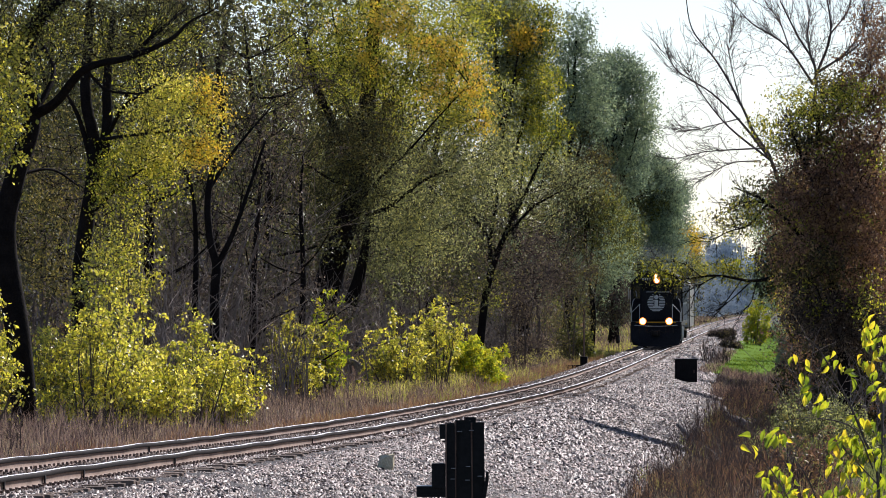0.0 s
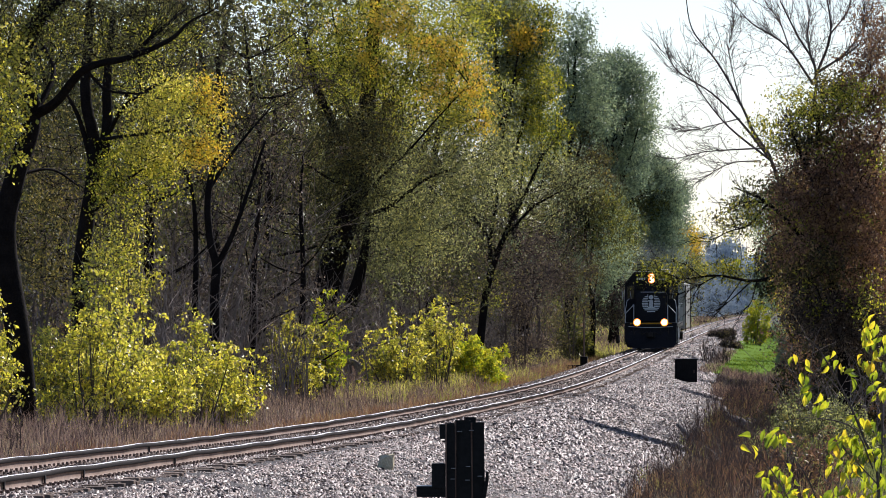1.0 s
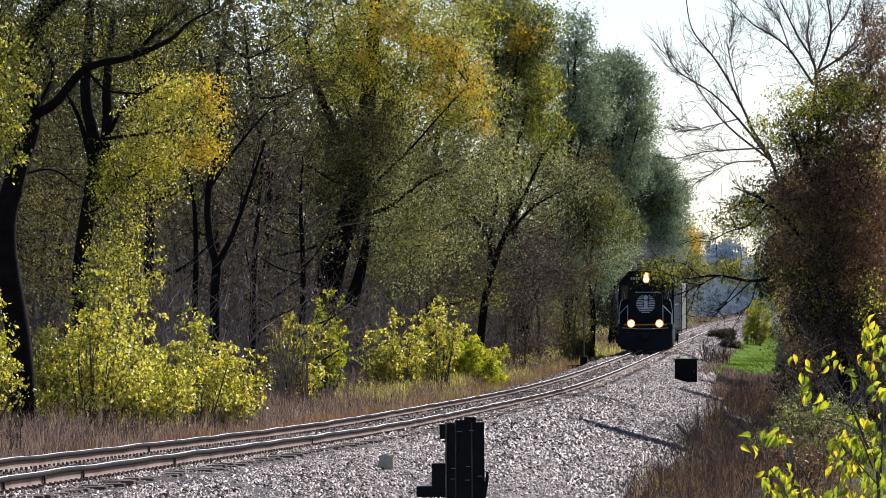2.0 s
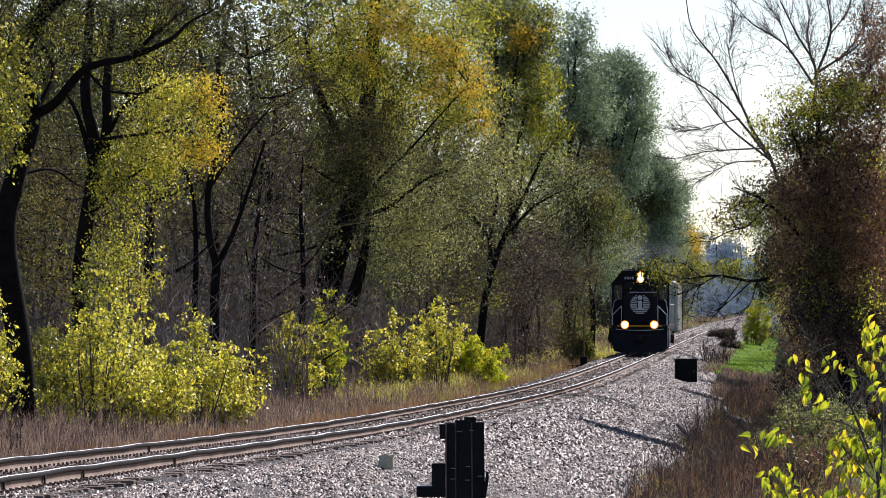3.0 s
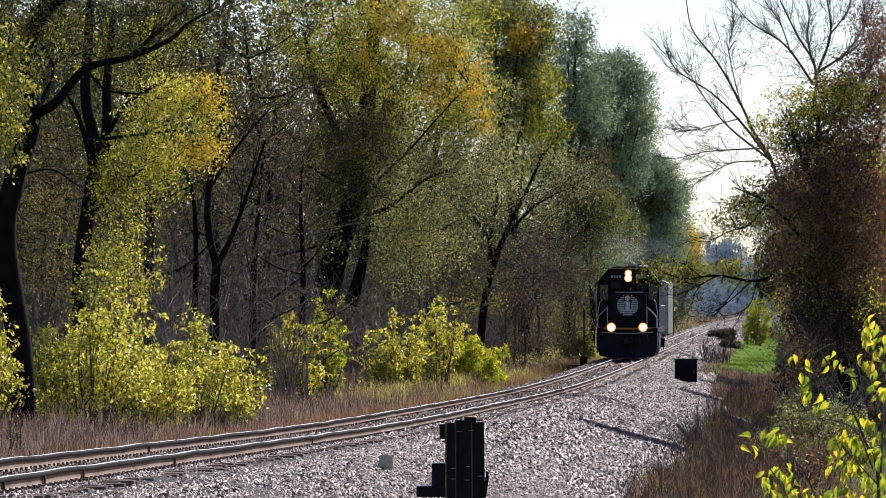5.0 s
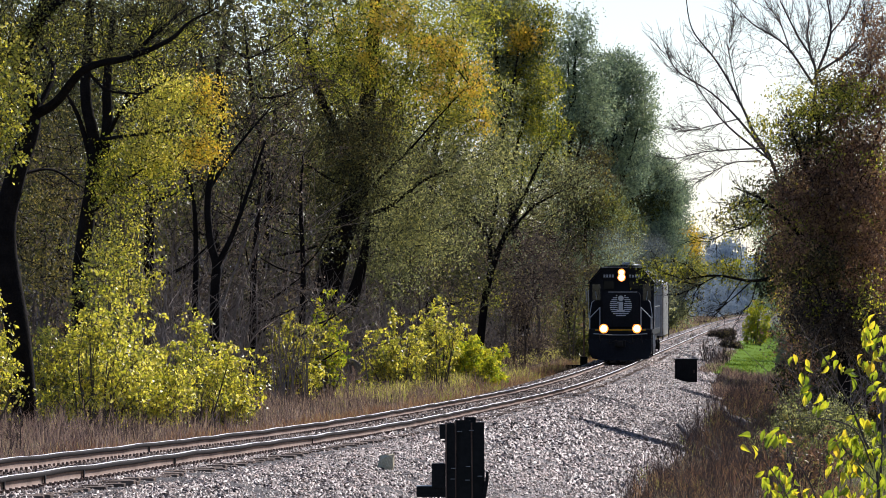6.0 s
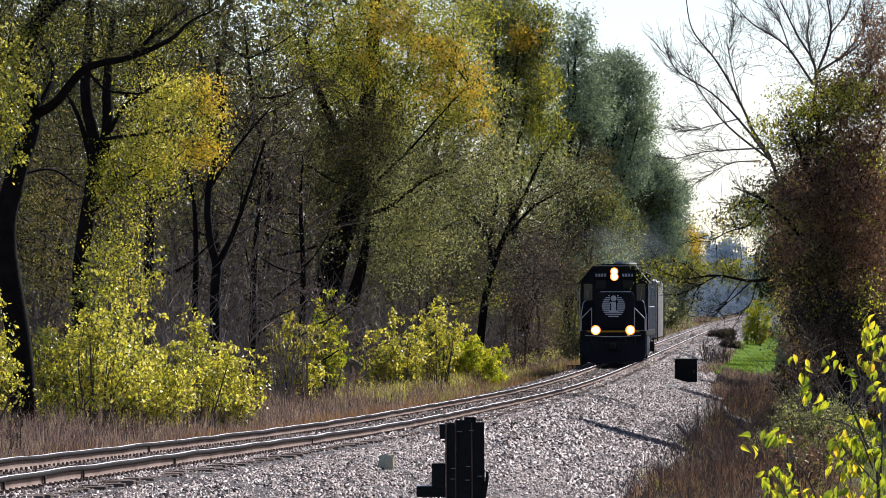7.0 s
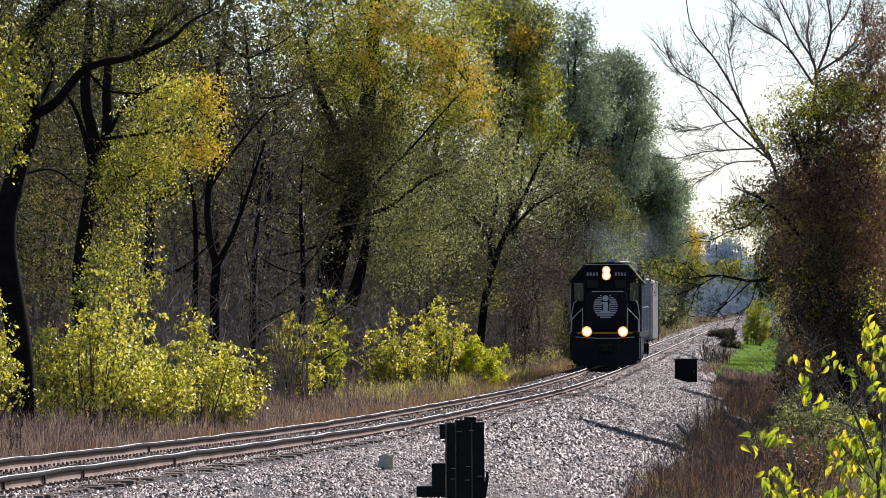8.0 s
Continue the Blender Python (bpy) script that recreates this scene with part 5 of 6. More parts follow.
tree("leaning_ash_tree", "slim leaning tree with brown thin foliage", "tree",
     [([g(*(1.71, 335.00)), (2.13, 335.00, 3.28), (2.69, 335.00, 5.24), (3.39, 335.00, 6.92), (4.23, 335.00, 8.60), (4.93, 335.00, 10.28)], 0.22, 0.05),
      ([(2.41, 335.00, 4.12), (2.35, 335.00, 6.08), (2.69, 335.00, 8.04), (2.41, 335.00, 9.72)], 0.13, 0.04),
      ([(2.97, 335.00, 5.94), (4.36, 334.00, 7.47), (5.75, 334.00, 8.31)], 0.09, 0.03),
      ([(2.69, 335.00, 5.24), (1.85, 335.00, 6.64), (1.01, 335.00, 7.48)], 0.08, 0.03)],
     [((4.09, 335.00, 9.16), (3.2, 3, 1.8), 130, None), ((2.41, 335.00, 8.32), (2.4, 2, 2.2), 90, None), ((5.77, 335.00, 8.32), (2.0, 2, 1.9), 90, LEAF_SAGE), ((3.82, 336.00, 6.09), (3.2, 2, 2.6), 110, LEAF_UMBER), ((1.01, 337.00, 5.82), (2.6, 2, 2.8), 90, LEAF_UMBER), ((5.52, 337.00, 4.97), (2.4, 2, 2.6), 80, LEAF_UMBER), ((2.71, 338.00, 3.85), (3.0, 2, 1.8), 70, LEAF_UMBER), ((-0.68, 338.00, 4.13), (2.6, 2, 1.8), 70, LEAF_UMBER)],
     LEAF_SAGE, size=0.085, per=30, spread=0.55, seed=15, shoots=14, shoot=2.2)

# ---- trees that grow behind and between them ----
for place, height, width, leaf, look_words, seed, dense, accent in (
        ((-14.27, 215.00), 14, 7, LEAF_GREEN, "tall green tree behind the track", 21, 1.3, LEAF_SPRING),
        ((-13.05, 235.00), 15, 7, LEAF_OLIVE, "tall olive green tree in the wood", 22, 1.3, LEAF_GREEN),
        ((-9.86, 225.00), 16, 8, LEAF_UMBER, "tall brown tree with thin leaves", 23, 0.7, LEAF_SHADE),
        ((-8.03, 250.00), 17, 8, LEAF_UMBER, "tall thinly leafed brown tree", 24, 0.7, LEAF_SHADE),
        ((-7.09, 270.00), 18, 8, LEAF_SHADE, "tall dull green tree in the wood", 25, 0.9, LEAF_UMBER),
        ((-6.50, 232.00), 11, 5, LEAF_UMBER, "nearly bare brown tree at the wood edge", 44, 0.5, None),
        ((-5.00, 238.00), 10, 5, LEAF_UMBER, "thin twiggy brown tree at the wood edge", 45, 0.5, LEAF_SHADE),
        ((-11.39, 300.00), 19, 9, LEAF_OLIVE, "tall shaded olive tree in the wood", 26, 1.2, LEAF_GREEN),
        ((-14.64, 290.00), 18, 9, LEAF_OLIVE, "tall dark tree deep in the wood", 27, 1.2, LEAF_GREEN),
        ((-17.65, 280.00), 17, 9, LEAF_GREEN, "tall leafy tree deep in the wood", 28, 1.2, LEAF_OLIVE),
        ((-7.84, 330.00), 20, 9, LEAF_OLIVE, "tall dim tree deep in the wood", 29, 1.2, LEAF_DARK),
        ((-4.15, 345.00), 21, 9, LEAF_SAGE, "tall green tree behind the cottonwood", 30, 1.2, LEAF_SPRING),
        ((-0.70, 350.00), 21, 9, LEAF_SAGE, "tall green tree with yellowing sprays", 31, 1.3, LEAF_SPRING),
        ((-2.95, 420.00), 25, 10, LEAF_DARK, "tall dark tree deep in the wood", 34, 1.2, LEAF_OLIVE),
        ((-20.01, 340.00), 21, 9, LEAF_OLIVE, "tall dim olive tree deep in the wood", 41, 1.2, LEAF_GREEN),
        ((-10.96, 360.00), 22, 10, LEAF_GREEN, "tall green tree deep in the wood", 42, 1.2, LEAF_SPRING),
        ((-6.82, 400.00), 24, 10, LEAF_OLIVE, "tall olive tree deep in the wood", 43, 1.3, LEAF_GREEN)):
    wild_tree("woodland_tree", look_words, "tree", *place, height, width, leaf, seed, low=0.12, density=dense, size=0.095 if place[1] < 380 else 0.14, per=34, spread=0.42, accent=accent, group="trees of the wood", fine=2 if place[1] < 300 else 1)



def crown_tree(words, foot, thick, crowns, leaf, seed, size, per=22, spread=0.5, bark=BARK):
    """A dense tree: crowns are (centre, radii, clusters, leaf), each on a limb of its own."""
    low, high = Vector(g(*foot)), Vector(max((c[0] for c in crowns), key=lambda q: q[2]))
    trunk = [low, low.lerp(high, 0.3) + Vector((0.2, 0, 0)), low.lerp(high, 0.6) - Vector((0.2, 0, 0)), high]
    limbs = [(trunk, thick, 0.05)]
    for centre, radii, _, _ in crowns:
        end = Vector(centre)
        t = max(0.12, min(0.8, (end.z - low.z) / (high.z - low.z) - 0.25))
        start = low.lerp(high, t)
        limbs.append(([start, start.lerp(end, 0.5) - Vector((0, 0, 0.08 * (end - start).length)), end], thick * 0.4, 0.04))
    inner = [(Vector(centre) + Vector((0, 1.4, -0.2)), tuple(r * 0.85 for r in radii), clusters // 2, LEAF_DARK) for centre, radii, clusters, _ in crowns]
    crowns = crowns + inner
    return tree("woodland_tree", words, "tree", limbs, crowns, leaf, bark, size * 0.66, int(per * 2.1), spread, seed, "trees of the wood")


crown_tree("tall blue green tree with an open top", (7.95, 440.00), 0.35,
           [((8.68, 440.00, 20.47), (1.3, 1.5, 1.7), 36, None), ((8.13, 440.00, 18.45), (2.2, 2, 2.2), 90, None), ((7.39, 440.00, 15.51), (2.8, 2, 2.8), 150, None), ((9.42, 440.00, 15.88), (2.2, 2, 2.6), 120, None), ((7.95, 440.00, 12.20), (3.0, 2, 3.0), 150, LEAF_OLIVE)],
           LEAF_DARK, 32, 0.22)
crown_tree("tall rounded dark blue green tree", (11.83, 470.00), 0.4,
           [((12.02, 470.00, 18.91), (2.3, 2.2, 1.6), 120, None), ((13.01, 470.00, 17.15), (2.0, 2.2, 2.4), 130, None), ((11.04, 470.00, 16.36), (2.2, 2, 2.6), 140, None), ((13.60, 470.00, 14.98), (1.5, 1.5, 1.2), 46, None), ((11.24, 470.00, 13.22), (2.6, 2, 2.4), 140, None), ((12.42, 470.00, 12.04), (2.4, 2, 2.2), 120, None), ((11.70, 468.00, 3.20), (2.2, 1.5, 2.4), 110, LEAF_UMBER), ((11.90, 468.50, 6.80), (2.0, 1.5, 2.2), 90, LEAF_GREEN)],
           LEAF_DARK, 36, 0.22)
crown_tree("tall green tree with golden sprays above the line", (4.88, 400.00), 0.4,
           [((5.38, 400.00, 19.22), (1.9, 2, 1.8), 90, LEAF_SPRING), ((3.88, 400.00, 18.72), (2.2, 2, 2.6), 130, None), ((3.54, 400.00, 15.71), (2.4, 2, 2.8), 150, None), ((5.22, 400.00, 15.71), (1.8, 2, 2.6), 120, LEAF_SPRING), ((4.88, 400.00, 12.36), (2.6, 2, 2.4), 130, LEAF_SPRING), ((4.70, 397.00, 5.00), (2.0, 1.5, 2.6), 90, LEAF_UMBER), ((4.53, 398.00, 18.31), (0.9, 1, 0.8), 24, LEAF_GOLD), ((2.88, 400.00, 20.72), (2.2, 2, 1.6), 80, None)],
           LEAF_SAGE, 33, 0.21)
crown_tree("rounded green tree by the far line", (16.67, 560.00), 0.35,
           [((17.14, 560.00, 13.77), (2.2, 2, 1.8), 110, None), ((15.73, 560.00, 11.43), (3.0, 2.5, 2.6), 190, LEAF_GREEN), ((18.31, 560.00, 11.66), (1.8, 2, 2.4), 120, None), ((16.20, 560.00, 7.68), (3.4, 2.5, 2.6), 190, None), ((18.77, 560.00, 8.15), (1.4, 2, 2.4), 90, None), ((15.26, 560.00, 15.17), (2.4, 2, 2.0), 110, LEAF_DARK), ((16.40, 558.00, 3.40), (2.8, 1.6, 2.2), 120, LEAF_SAGE)],
           LEAF_DARK, 38, 0.26, spread=0.6)
crown_tree("broad blue green tree by the far line", (21.46, 640.00), 0.35,
           [((21.99, 640.00, 12.90), (1.4, 2, 1.8), 80, None), ((21.46, 640.00, 9.96), (2.0, 2, 2.6), 130, None), ((23.06, 640.00, 8.35), (1.4, 2, 1.6), 70, LEAF_GOLD), ((21.99, 640.00, 5.68), (2.4, 2, 2.2), 130, LEAF_SAGE), ((23.60, 640.00, 5.68), (1.4, 2, 1.6), 60, LEAF_SAGE), ((21.40, 638.00, 2.40), (2.2, 1.6, 1.9), 110, LEAF_SAGE)],
           LEAF_DARK, 39, 0.28, spread=0.6)
crown_tree("shaded green tree at the wood edge", (8.95, 410.00), 0.22,
           [((8.78, 410.00, 9.86), (2.0, 2, 2.0), 100, LEAF_OLIVE), ((9.12, 410.00, 7.46), (2.4, 2, 2.4), 120, None), ((7.40, 410.00, 7.46), (2.0, 2, 2.4), 90, LEAF_OLIVE), ((10.57, 420.00, 7.21), (1.8, 2, 2.4), 100, None), ((9.58, 415.00, 5.08), (2.0, 2, 1.6), 80, LEAF_DARK), ((7.31, 405.00, 4.69), (2.0, 2, 1.8), 60, LEAF_OLIVE)],
           LEAF_GREEN, 40, 0.19)

# twiggy brown trees along the far wood edge
for place, height, width, seed, leaf in (((1.20, 362.00), 7.0, 4.0, 111, LEAF_UMBER), ((3.50, 372.00), 6.5, 4.0, 112, LEAF_UMBER), ((5.40, 380.00), 7.5, 4.2, 113, LEAF_UMBER), ((7.30, 388.00), 6.0, 3.6, 114, LEAF_OLIVE), ((-1.60, 318.00), 6.5, 4.0, 115, LEAF_UMBER), ((4.20, 345.00), 4.2, 3.2, 116, LEAF_UMBER)):
    wild_tree("edge_tree", {"shade-dark withered umber leaf": "twiggy brown tree at the shaded wood edge", "olive leaf": "thin olive tree at the shaded wood edge"}[leaf.name], "tree", *place, height, width, leaf, seed, TWIG, low=0.05, density=1.0, size=0.10, per=24, spread=0.4, stems=2, group="wood edge trees", fine=1)

# lower growth under the trees, thin and shaded
rng_low = np.random.default_rng(77)
for k in range(34):
    y = float(rng_low.uniform(190, 520))
    x = float(line_x(y)) - float(rng_low.uniform(10.5, 16))
    leaf = (LEAF_OLIVE, LEAF_UMBER, LEAF_SHADE, LEAF_UMBER)[k % 4]
    words = {"olive leaf": "thin olive understory sapling", "shade-dark withered umber leaf": "thin brown understory sapling", "shade-dark green leaf": "dull green understory sapling"}[leaf.name]
    wild_tree("understory_tree", words + " at the wood edge", "tree", x, y, float(rng_low.uniform(4, 8.5)), float(rng_low.uniform(3, 5)), leaf, 300 + k, TWIG, low=0.1, density=0.6, size=0.085, per=15, spread=0.42, stems=2, group="understory saplings", fine=1)

# sunlit bushes at the wood edge
for place, height, width, leaf, words, seed, dense in (
        ((-8.34, 162.00), 3.3, 2.3, LEAF_LIME, "yellow green leafy bush at the wood edge", 51, 1.1),
        ((-7.53, 164.00), 2.6, 2.6, LEAF_LIME, "bright yellow green bush above dead weeds", 52, 1.1),
        ((-6.31, 172.00), 2.6, 2.2, LEAF_LIME, "bright lime bush with spreading twigs", 53, 1.0),
        ((-8.54, 172.00), 4.3, 1.8, LEAF_LIME, "tall lime shoots under the forked tree", 65, 0.55),
        ((-8.08, 176.00), 4.6, 1.6, LEAF_LIME, "tall lime sucker growth behind the bushes", 66, 0.5),
        ((-9.72, 172.00), 2.6, 1.4, LEAF_LIME, "yellow green bush beside a dark trunk", 67, 1.2),
        ((-5.58, 176.00), 1.7, 1.8, LEAF_LIME, "low lime bush with arching twigs", 54, 1.0),
        ((-10.95, 161.00), 3.2, 1.3, LEAF_LIME, "yellow green bush beside the leaning trunk", 68, 0.9),
        ((-11.68, 176.00), 2.4, 1.8, LEAF_LIME, "yellow green bush by a trunk", 55, 1.2),
        ((-10.52, 180.00), 2.0, 2.0, LEAF_OLIVE, "olive bush in half shade", 56, 1.1),
        ((-5.03, 235.00), 2.7, 1.9, LEAF_LIME, "lime green bush before a dark trunk", 57, 0.8),
        ((-4.19, 240.00), 3.1, 1.4, LEAF_FRESH, "slim fresh green bush", 58, 0.9),
        ((-1.73, 262.00), 2.7, 2.6, LEAF_LIME, "bright yellow green bush at the grass edge", 59, 0.9),
        ((-0.20, 266.00), 3.3, 1.8, LEAF_LIME, "lime bush with upright shoots", 60, 0.8),
        ((1.33, 285.00), 1.9, 2.4, LEAF_FRESH, "low green bush at the grass edge", 61, 1.6),
        ((7.83, 400.00), 2.2, 1.6, LEAF_GREEN, "small green bush near the line", 63, 1.5)):
    shrub("bush", words, *place, height, width, leaf, seed, dense, size=0.095 if place[1] < 200 else 0.12, per=20, spread=0.17, group="sunlit bushes")

# ---- the other side ----
tree("bare_tree", "nearly bare spreading tree against the sky", "tree",
     [([g(*(12.34, 225.00)), (12.06, 225.00, 3.56), (11.49, 225.00, 5.82), (10.93, 225.00, 7.61), (10.36, 225.00, 8.55), (9.89, 225.00, 9.58), (9.14, 225.00, 10.90), (8.30, 225.00, 12.03), (8.07, 225.00, 13.35)], 0.094, 0.014),
      ([(10.87, 225.00, 7.70), (9.85, 224.00, 8.90), (8.91, 224.00, 9.84), (7.79, 224.00, 10.58), (7.38, 224.00, 11.24)], 0.050, 0.011),
      ([(10.93, 225.00, 7.61), (9.56, 226.00, 8.76), (8.62, 226.00, 9.90), (8.14, 226.00, 10.75)], 0.043, 0.009),
      ([(10.84, 225.00, 8.04), (9.66, 224.00, 7.96), (8.54, 224.00, 7.87), (7.51, 224.00, 7.59)], 0.036, 0.007),
      ([(10.55, 225.00, 7.61), (9.48, 224.00, 7.49), (8.35, 224.00, 6.84)], 0.029, 0.007),
      ([(9.89, 225.00, 9.02), (8.73, 224.00, 8.71), (7.88, 224.00, 8.52)], 0.025, 0.007),
      ([(9.89, 225.00, 9.58), (9.52, 225.00, 11.28), (9.71, 225.00, 12.22)], 0.022, 0.007),
      ([(12.11, 226.00, 5.08), (12.21, 226.00, 8.29), (12.49, 226.00, 10.56), (11.83, 226.00, 11.88), (11.26, 226.00, 13.01)], 0.079, 0.022),
      ([(12.39, 226.00, 10.18), (11.45, 226.00, 11.50), (10.32, 226.00, 12.26), (9.66, 226.00, 13.01)], 0.050, 0.011),
      ([(11.64, 226.00, 11.22), (11.26, 226.00, 12.26), (10.60, 226.00, 13.20)], 0.029, 0.009),
      ([(12.49, 226.00, 10.56), (12.21, 226.00, 11.69), (12.30, 226.00, 13.01)], 0.036, 0.011),
      ([(13.15, 226.00, 10.94), (14.00, 226.00, 11.69), (14.10, 226.00, 13.20)], 0.036, 0.011),
      ([(12.43, 226.00, 10.37), (12.96, 226.00, 11.88), (12.77, 226.00, 13.39)], 0.058, 0.022),
      ([(12.49, 226.00, 10.56), (13.53, 226.00, 11.31), (14.38, 226.00, 12.64)], 0.058, 0.014),
      ([(12.96, 226.00, 11.88), (13.53, 226.00, 12.64), (13.72, 226.00, 13.58)], 0.036, 0.014),
      ([(12.21, 226.00, 8.29), (13.53, 226.00, 9.80), (14.66, 226.00, 11.31)], 0.058, 0.014)],
     [((8.95, 225.00, 10.15), (1.6, 2, 1.9), 34, None), ((8.77, 225.00, 8.08), (1.2, 1.5, 0.9), 16, None), ((11.45, 226.00, 11.69), (1.8, 2, 1.4), 40, None), ((13.34, 226.00, 11.88), (1.7, 2, 1.4), 60, LEAF_RUST), ((14.28, 226.00, 12.26), (1.2, 2, 1.6), 60, LEAF_RUST), ((12.39, 226.00, 10.75), (1.2, 1.5, 0.8), 40, LEAF_SPRING), ((9.75, 226.00, 11.50), (1.4, 2, 1.4), 22, None)],
     LEAF_OLIVE, bark=TWIG, size=0.06, per=5, spread=0.35, seed=71, twig=0.006, shoots=20, shoot=1.05)
tree("russet_tree", "dense bushy tree with withered russet and green leaves", "tree",
     [([g(*(11.07, 185.00)), (10.92, 185.00, 1.92), (10.61, 185.00, 3.77), (10.46, 185.00, 5.32), (10.30, 185.00, 6.87), (10.30, 185.00, 8.26)], 0.20, 0.05),
      ([(8.76, 182.00, 5.59), (8.20, 181.00, 5.00), (7.60, 180.00, 4.80), (7.00, 180.00, 4.50)], 0.035, 0.006),
      ([(8.76, 182.00, 5.59), (8.10, 181.00, 5.60), (7.50, 180.00, 5.30)], 0.030, 0.006),
      ([(10.61, 185.00, 3.77), (9.73, 183.00, 4.68), (8.76, 182.00, 5.59), (7.85, 182.00, 6.04)], 0.10, 0.02),
      ([(10.53, 185.00, 4.55), (11.32, 184.00, 6.08), (11.94, 184.00, 7.77)], 0.10, 0.03),
      ([(10.46, 185.00, 5.32), (9.78, 184.00, 6.85), (9.32, 184.00, 8.08)], 0.08, 0.02)],
     [((10.17, 184.00, 5.31), (1.2, 1.6, 1.5), 130, None), ((11.17, 184.00, 5.77), (1.4, 1.8, 1.8), 210, None), ((10.30, 185.00, 7.64), (1.1, 1.5, 1.0), 70, LEAF_OLIVE), ((11.48, 184.00, 7.61), (1.1, 1.5, 1.2), 70, None),
      ((9.40, 184.00, 7.08), (0.8, 1.0, 0.9), 12, LEAF_OLIVE), ((9.96, 183.00, 3.92), (1.1, 1.4, 0.8), 64, LEAF_OLIVE), ((11.48, 184.00, 3.92), (1.1, 1.6, 1.2), 80, LEAF_RUST), ((8.54, 182.00, 5.81), (0.6, 0.8, 0.5), 7, LEAF_GREEN),
      ((8.10, 180.00, 5.40), (0.5, 0.6, 0.4), 6, LEAF_SPRING), ((9.09, 181.00, 4.51), (0.8, 1.0, 0.9), 18, None), ((11.63, 184.00, 9.15), (0.8, 1.2, 1.0), 50, None), ((11.86, 184.00, 10.38), (0.6, 1.2, 0.8), 24, None), ((10.92, 185.00, 8.72), (0.8, 1.2, 0.6), 36, LEAF_OLIVE), ((9.27, 183.00, 5.91), (0.7, 1, 0.9), 13, None), ((10.60, 184.00, 2.54), (1.1, 1.4, 0.9), 70, LEAF_UMBER), ((11.63, 184.00, 2.38), (1.0, 1.4, 1.0), 60, LEAF_UMBER), ((9.95, 183.00, 2.85), (0.7, 1.0, 0.7), 40, LEAF_UMBER), ((10.62, 182.50, 5.90), (1.6, 1.2, 1.8), 10, LEAF_SPRING), ((10.80, 182.80, 5.60), (1.5, 1.2, 1.8), 60, None), ((10.04, 183.00, 8.28), (1.1, 1.2, 0.55), 24, LEAF_SPRING), ((9.04, 183.00, 7.82), (0.8, 1.0, 0.6), 9, LEAF_SPRING), ((11.26, 183.00, 8.51), (1.0, 1.2, 0.6), 13, LEAF_SPRING), ((7.77, 180.00, 5.41), (0.6, 0.7, 0.5), 5, LEAF_OLIVE), ((10.89, 182.00, 3.46), (1.2, 1.0, 0.9), 10, LEAF_SPRING)],
     LEAF_RUST, bark=BARK, size=0.076, per=70, spread=0.32, seed=72, twig=0.006, shoots=8, shoot=0.8)
tree("overhanging_tree", "dark leaning tree whose leafy bough hangs over the line", "tree",
     [([g(*(13.10, 225.00)), (13.05, 225.00, 1.40), (12.90, 225.00, 2.90), (12.84, 225.00, 3.50), (12.95, 225.50, 5.20), (13.20, 226.00, 7.00)], 0.17, 0.05),
      ([(12.84, 225.08, 3.50), (12.07, 225.08, 3.62), (11.19, 224.46, 3.75), (10.19, 223.21, 3.61), (9.02, 221.97, 3.79), (7.99, 221.97, 3.71), (7.07, 221.97, 3.92)], 0.09, 0.015),
      ([(10.19, 223.21, 3.61), (9.58, 221.97, 3.09), (9.02, 221.97, 2.63)], 0.03, 0.008),
      ([(9.02, 221.97, 3.79), (8.37, 221.97, 3.37), (8.13, 221.97, 2.63)], 0.025, 0.008),
      ([(9.85, 223.21, 3.62), (9.35, 221.97, 3.00), (8.98, 221.97, 2.53), (8.60, 221.97, 2.13)], 0.022, 0.006),
      ([(10.35, 223.21, 3.56), (10.10, 221.97, 2.88), (9.60, 221.97, 2.44)], 0.022, 0.006),
      ([(9.02, 221.97, 3.79), (8.23, 221.97, 3.37), (7.61, 221.97, 3.12)], 0.020, 0.006),
      ([(8.48, 221.97, 3.75), (7.86, 221.97, 4.18), (7.23, 221.97, 4.25), (6.61, 221.97, 4.02)], 0.020, 0.005)],
     [((9.07, 223.21, 5.43), (0.87, 1.00, 0.75), 14, LEAF_SPRING), ((6.98, 221.97, 4.00), (0.52, 0.62, 0.30), 14, LEAF_SPRING), ((7.86, 221.97, 3.69), (0.62, 0.62, 0.37), 10, LEAF_OLIVE), ((7.61, 221.97, 4.02), (0.75, 0.62, 0.35), 15, LEAF_SPRING), ((8.73, 222.59, 3.97), (0.87, 0.62, 0.37), 16, LEAF_SPRING), ((9.85, 223.21, 4.18), (0.75, 0.75, 0.44), 10, LEAF_SPRING), ((9.48, 223.21, 5.37), (0.75, 0.75, 0.50), 8, LEAF_SPRING), ((8.60, 221.97, 2.94), (0.62, 0.50, 0.50), 4, LEAF_OLIVE), ((9.81, 223.21, 3.94), (0.87, 0.75, 0.44), 11, LEAF_SPRING)],
     LEAF_SPRING, bark=BARK, size=0.072, per=42, spread=0.38, seed=73, twig=0.007, shoots=7, shoot=0.9)
